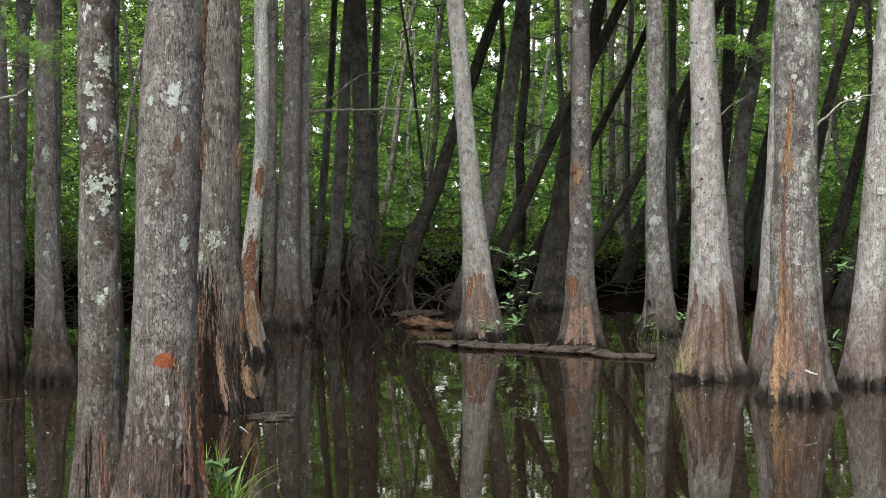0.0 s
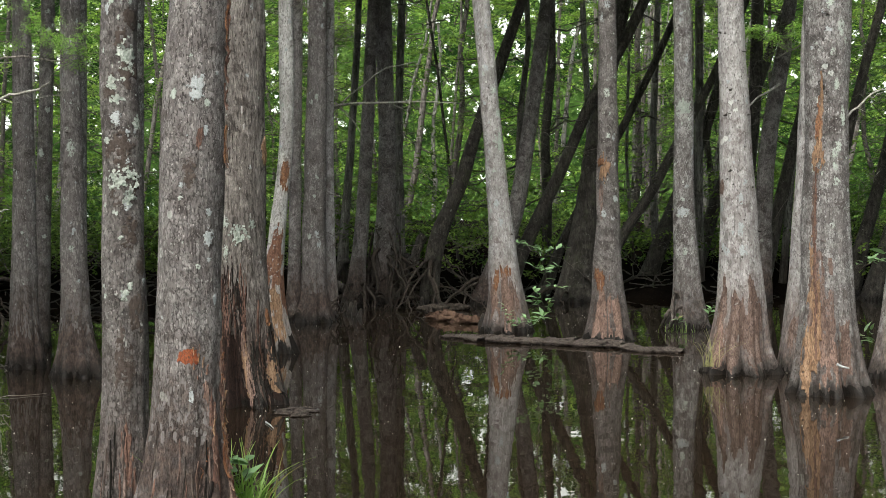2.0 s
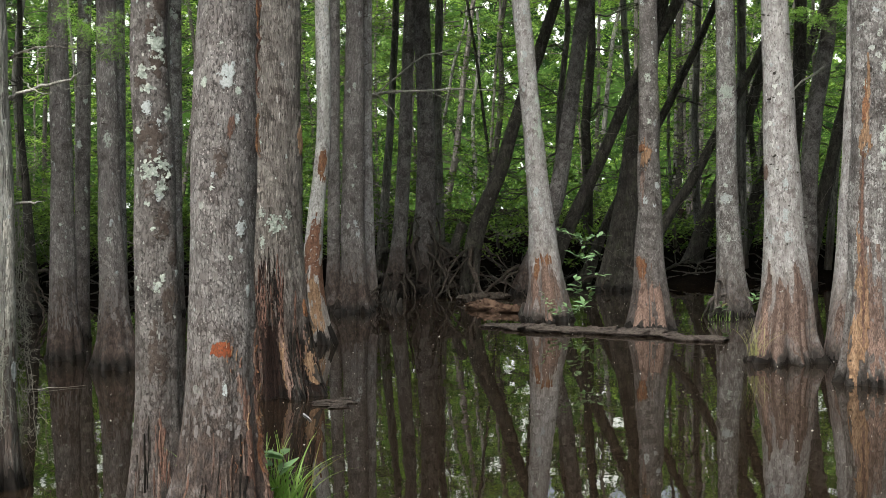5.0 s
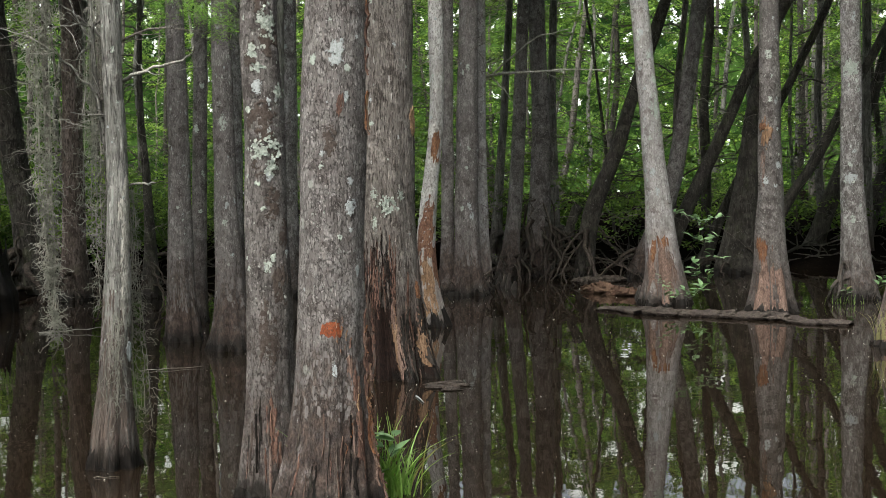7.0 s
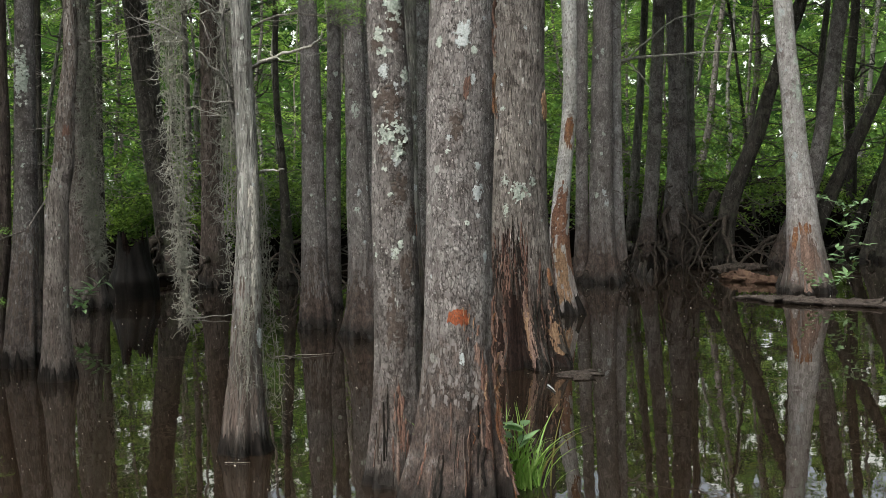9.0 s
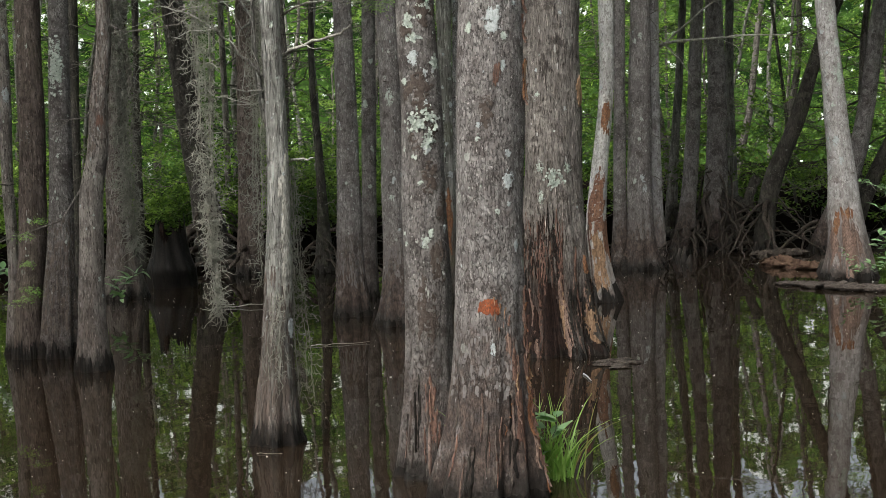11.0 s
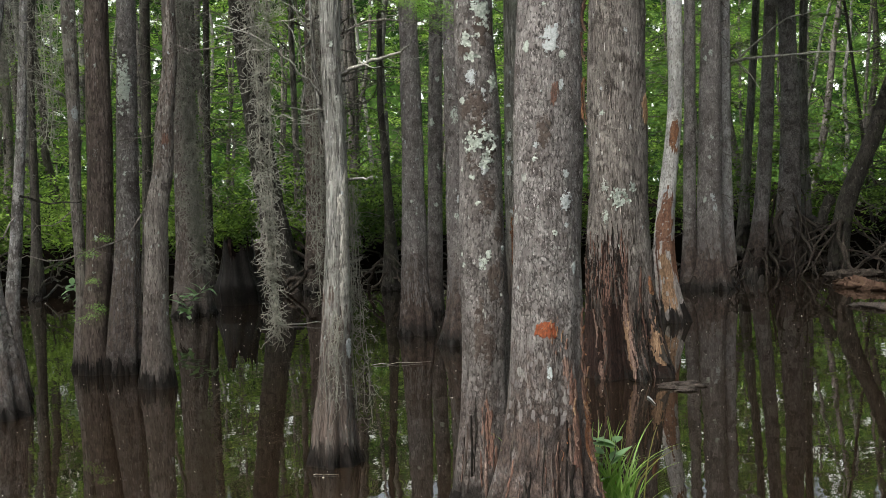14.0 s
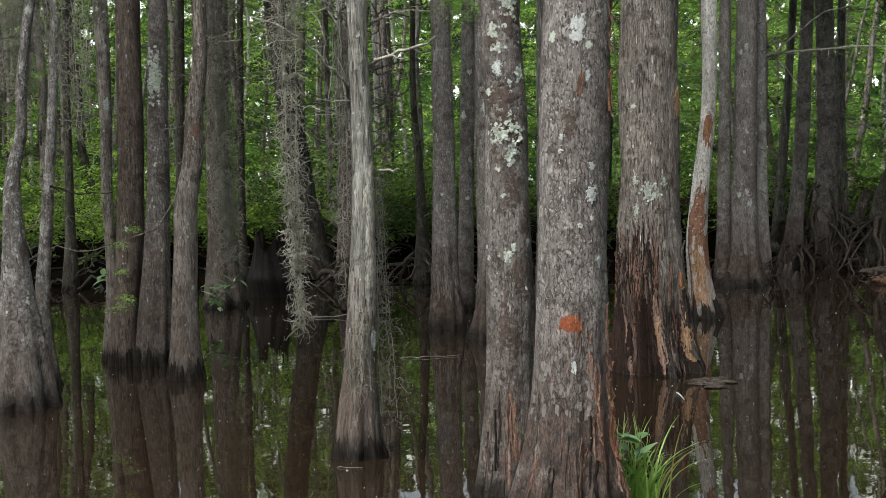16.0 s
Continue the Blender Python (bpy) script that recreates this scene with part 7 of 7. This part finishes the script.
sapling("broad-leaved shoots on the far side of a trunk", (-7.00, 10.79, 0.31), (((-6.98, 10.80, 0.31), (-7.03, 10.79, 0.46), (-7.10, 10.77, 0.59)), ((-6.98, 10.80, 0.31), (-6.99, 10.81, 0.54), (-7.05, 10.79, 0.62))), 504, 6, 1.1)
sapling("shoots at a trunk's foot beside the water", (3.68, 12.37, 0.05), (((3.68, 12.37, 0.05), (3.71, 12.38, 0.21), (3.80, 12.38, 0.37)), ((3.68, 12.37, 0.05), (3.69, 12.38, 0.23), (3.73, 12.38, 0.32))), 505, 5, 1.0)
sapling("leafy branch tip behind a leaning trunk", (4.57, 15.99, 0.55), (((4.57, 15.99, 0.55), (4.78, 15.99, 0.82), (4.99, 15.99, 0.93), (5.18, 15.99, 0.95)), ((4.67, 15.99, 0.69), (4.92, 15.79, 0.87), (5.00, 15.59, 0.85))), 506, 11, 1.15)
sapling("low shoots at a grey trunk's mossy foot", (2.83, 15.77, 0.06), (((2.83, 15.77, 0.06), (2.88, 15.68, 0.26), (2.92, 15.68, 0.34)), ((2.52, 15.77, 0.05), (2.51, 15.68, 0.15), (2.50, 15.68, 0.23))), 507, 8, 0.9)
sapling("small shoots on a grey trunk's foot", (-2.34, 17.87, -0.04), (((-2.34, 17.87, -0.04), (-2.33, 17.88, 0.07), (-2.34, 17.88, 0.16)), ((-1.94, 18.02, -0.01), (-1.96, 18.02, 0.10), (-1.96, 18.03, 0.18))), 508, 5, 0.6)


def grass_clump(label, place, count, tall, lean, seed, spread=0.07, width=0.007, material=BLADE):
    """Arching blades from one tuft."""
    rng = np.random.default_rng(seed)
    vs, fs = [], []
    for k in range(count):
        a = rng.uniform(0, 6.28)
        foot = np.array([rng.normal(0, spread), rng.normal(0, spread * 0.6), -0.03])
        L, out = tall * rng.uniform(0.45, 1.1), lean * rng.uniform(0.1, 1.3)
        n = 8
        w = width * rng.uniform(0.6, 1.3)
        side = np.array([-math.sin(a), math.cos(a), 0]) if rng.uniform() < 0.5 else np.array([1.0, 0, 0])
        for i in range(n):
            q = i / (n - 1)
            c = foot + np.array([math.cos(a), math.sin(a), 0]) * out * L * q**2 + np.array([0, 0, L * (q - 0.35 * out * q**3)])
            hw = w / 2 * (1 - q**2.2) + 0.0004
            vs.extend((c - side * hw, c + side * hw))
        m = k * 2 * n
        fs.extend((m + 2 * i, m + 2 * i + 1, m + 2 * i + 3, m + 2 * i + 2) for i in range(n - 1))
    ob = new("grass_clump", mesh_of("grass_clump", vs, fs, material))
    ob.location = place
    return tagged(ob, label, "grass", kind="stuff")


grass_clump("bright green grass tuft at the thick trunk's foot", (-1.08, 6.19, -0.03), 130, 0.46, 0.6, 601, 0.06, 0.008)
grass_clump("sparse grass blades before the thick trunk", (-1.35, 5.89, 0.04), 12, 0.42, 0.5, 602, 0.03, 0.004)
grass_clump("fine grass at a grey trunk's foot", (2.55, 15.67, 0.04), 22, 0.16, 0.6, 603, 0.10, 0.003)
grass_clump("dry grass in the flutes of a pale trunk", (2.12, 11.52, 0.12), 34, 0.36, 1.1, 604, 0.035, 0.0028, DRY_BLADE)
base = sapling("broad leaves growing in a grass tuft", (-1.13, 6.23, -0.03), (((-1.13, 6.23, -0.03), (-1.11, 6.19, 0.16), (-1.11, 6.15, 0.31)), ((-1.11, 6.24, -0.03), (-1.06, 6.11, 0.20), (-1.04, 6.12, 0.30))), 509, 7, 0.75, 0.003)


def needle_sprays(label, places, spread, per, seed, length=0.024, width=0.0045):
    """Feathery sprays of needles."""
    rng = np.random.default_rng(seed)
    centres = np.repeat(np.asarray(places, float), 3, axis=0) + rng.normal(0, spread * 0.35, (3 * len(places), 3)) * (1, 1, 0.5)
    v, f = fronds(rng, centres, rng.uniform(0, 6.28318, len(centres)), rng.uniform(0.7, 1.3, len(centres)) * spread * 1.3, 4, max(8, per // 4), length, width, 0.3)
    return tagged(new("needle_spray", mesh_of("needle_spray", v, f, BLADE, smooth=False)), label, "foliage", kind="stuff")


needle_sprays("feathery green sprays at a bare branch's end", ((-2.05, 6.72, 2.28), (-2.09, 6.70, 2.31), (-1.99, 6.74, 2.30), (-1.95, 6.75, 2.25), (-2.01, 6.73, 2.23), (-2.13, 6.69, 2.36), (-2.24, 6.76, 2.36)), 0.07, 60, 701)
needle_sprays("feathery sprays of a bough hanging high", ((-2.15, 6.64, 2.43), (-2.23, 6.63, 2.40), (-2.10, 6.63, 2.34), (-2.26, 6.64, 2.50), (-2.00, 6.64, 2.35), (-1.92, 6.64, 2.38), (-2.29, 6.63, 2.31)), 0.07, 60, 702)
needle_sprays("light green sprays before the leaning trunks", ((3.24, 15.05, 3.54), (3.43, 15.05, 3.53), (3.63, 15.05, 3.57), (3.82, 15.05, 3.53), (3.99, 15.05, 3.59), (3.37, 15.05, 3.44), (3.04, 15.05, 3.59)), 0.2, 70, 703, 0.055, 0.012)
needle_sprays("small sprays on a furrowed trunk", ((-1.91, 9.93, 1.90), (-1.90, 9.93, 2.00), (-1.92, 9.92, 1.82)), 0.07, 40, 704, 0.022, 0.004)
needle_sprays("little green sprays on a brown trunk", ((-5.28, 8.58, 0.81), (-5.25, 8.58, 0.63), (-5.30, 8.58, 1.02), (-5.23, 8.62, 1.14), (-5.32, 8.55, 0.55)), 0.08, 40, 705, 0.03, 0.007)


# ---- straws and small sticks ----
rng = np.random.default_rng(43)
for k, (p, q) in enumerate((((-1.32, 5.96, 0.07), (-1.27, 6.03, 0.22)), ((-1.20, 6.05, 0.14), (-1.26, 6.04, 0.23)), ((-1.26, 5.92, 0.09), (-1.29, 5.97, 0.19)))):
    stick("dry straw leaning on the thick trunk", wander(rng, p, q, 6, 0.02), 0.0028, k, BARE_WOOD, "dry_straw")
stick("pale twig lying at a torn trunk's foot", wander(rng, (2.79, 9.98, 0.29), (2.88, 9.96, 0.26), 5, 0.01), 0.012, 9, LICHEN_WHITE, "pale_twig")
a, b = (-1.41, 9.00), (-1.32, 8.75)
stick("short pale stick afloat on the water", wander(rng, (*a, 0.006), (*b, 0.006), 5, 0.005), 0.007, 10, LICHEN_WHITE)
a, b = (-2.63, 6.45), (-2.50, 6.47)
stick("thin pale reed afloat beside a mossy trunk", wander(rng, (*a, 0.003), (*b, 0.003), 6, 0.01), 0.0016, 11)


# ---- rotten stump ----
def rotten_stump(label, place, wide, high, seed):
    """A broken hollow tree foot; the deep shade of the bank is put into its black."""
    rng = np.random.default_rng(seed)
    base = tagged(new("rotten_stump"), label, "stump")
    base.location = place
    n, rows = 72, 26
    a = np.linspace(0, 2 * math.pi, n, endpoint=False)
    top = high * (0.75 + 0.18 * np.sin(2 * a + 1) + 0.1 * np.sin(5 * a) + 0.16 * rng.uniform(0, 1, n) ** 2)
    for name, inner, label in (("shell", 0.0, ""), ("heart", 0.06, "rotten inner side of the stump")):
        q = np.linspace(0, 1, rows)[:, None]
        z = -0.3 + q * (top + 0.3)[None]
        r = wide * (0.62 + 0.5 * np.exp(-np.maximum(z, 0) / 0.3)) * (1 + 0.10 * np.abs(np.sin(4 * a + 2 * z)) + 0.05 * np.sin(9 * a + 5 * z)) - inner
        v = np.stack([r * np.cos(a), r * np.sin(a), z], -1).reshape(-1, 3)
        i, j = np.meshgrid(np.arange(rows - 1), np.arange(n), indexing="ij")
        k = (j + 1) % n
        f = np.stack([i * n + j, i * n + k, (i + 1) * n + k, (i + 1) * n + j], -1).reshape(-1, 4)
        # Near-black inside and out, in place of the shade that falls there.
        part(name, mesh_of(name, v, f, WET_SHADE_BARK if not inner else SHADED_ROT), base, label)
    return base


rotten_stump("rotten stump coloured black for the deep shade of the bank", (-7.72, 15.34, 0.23), 0.25, 0.62, 951)
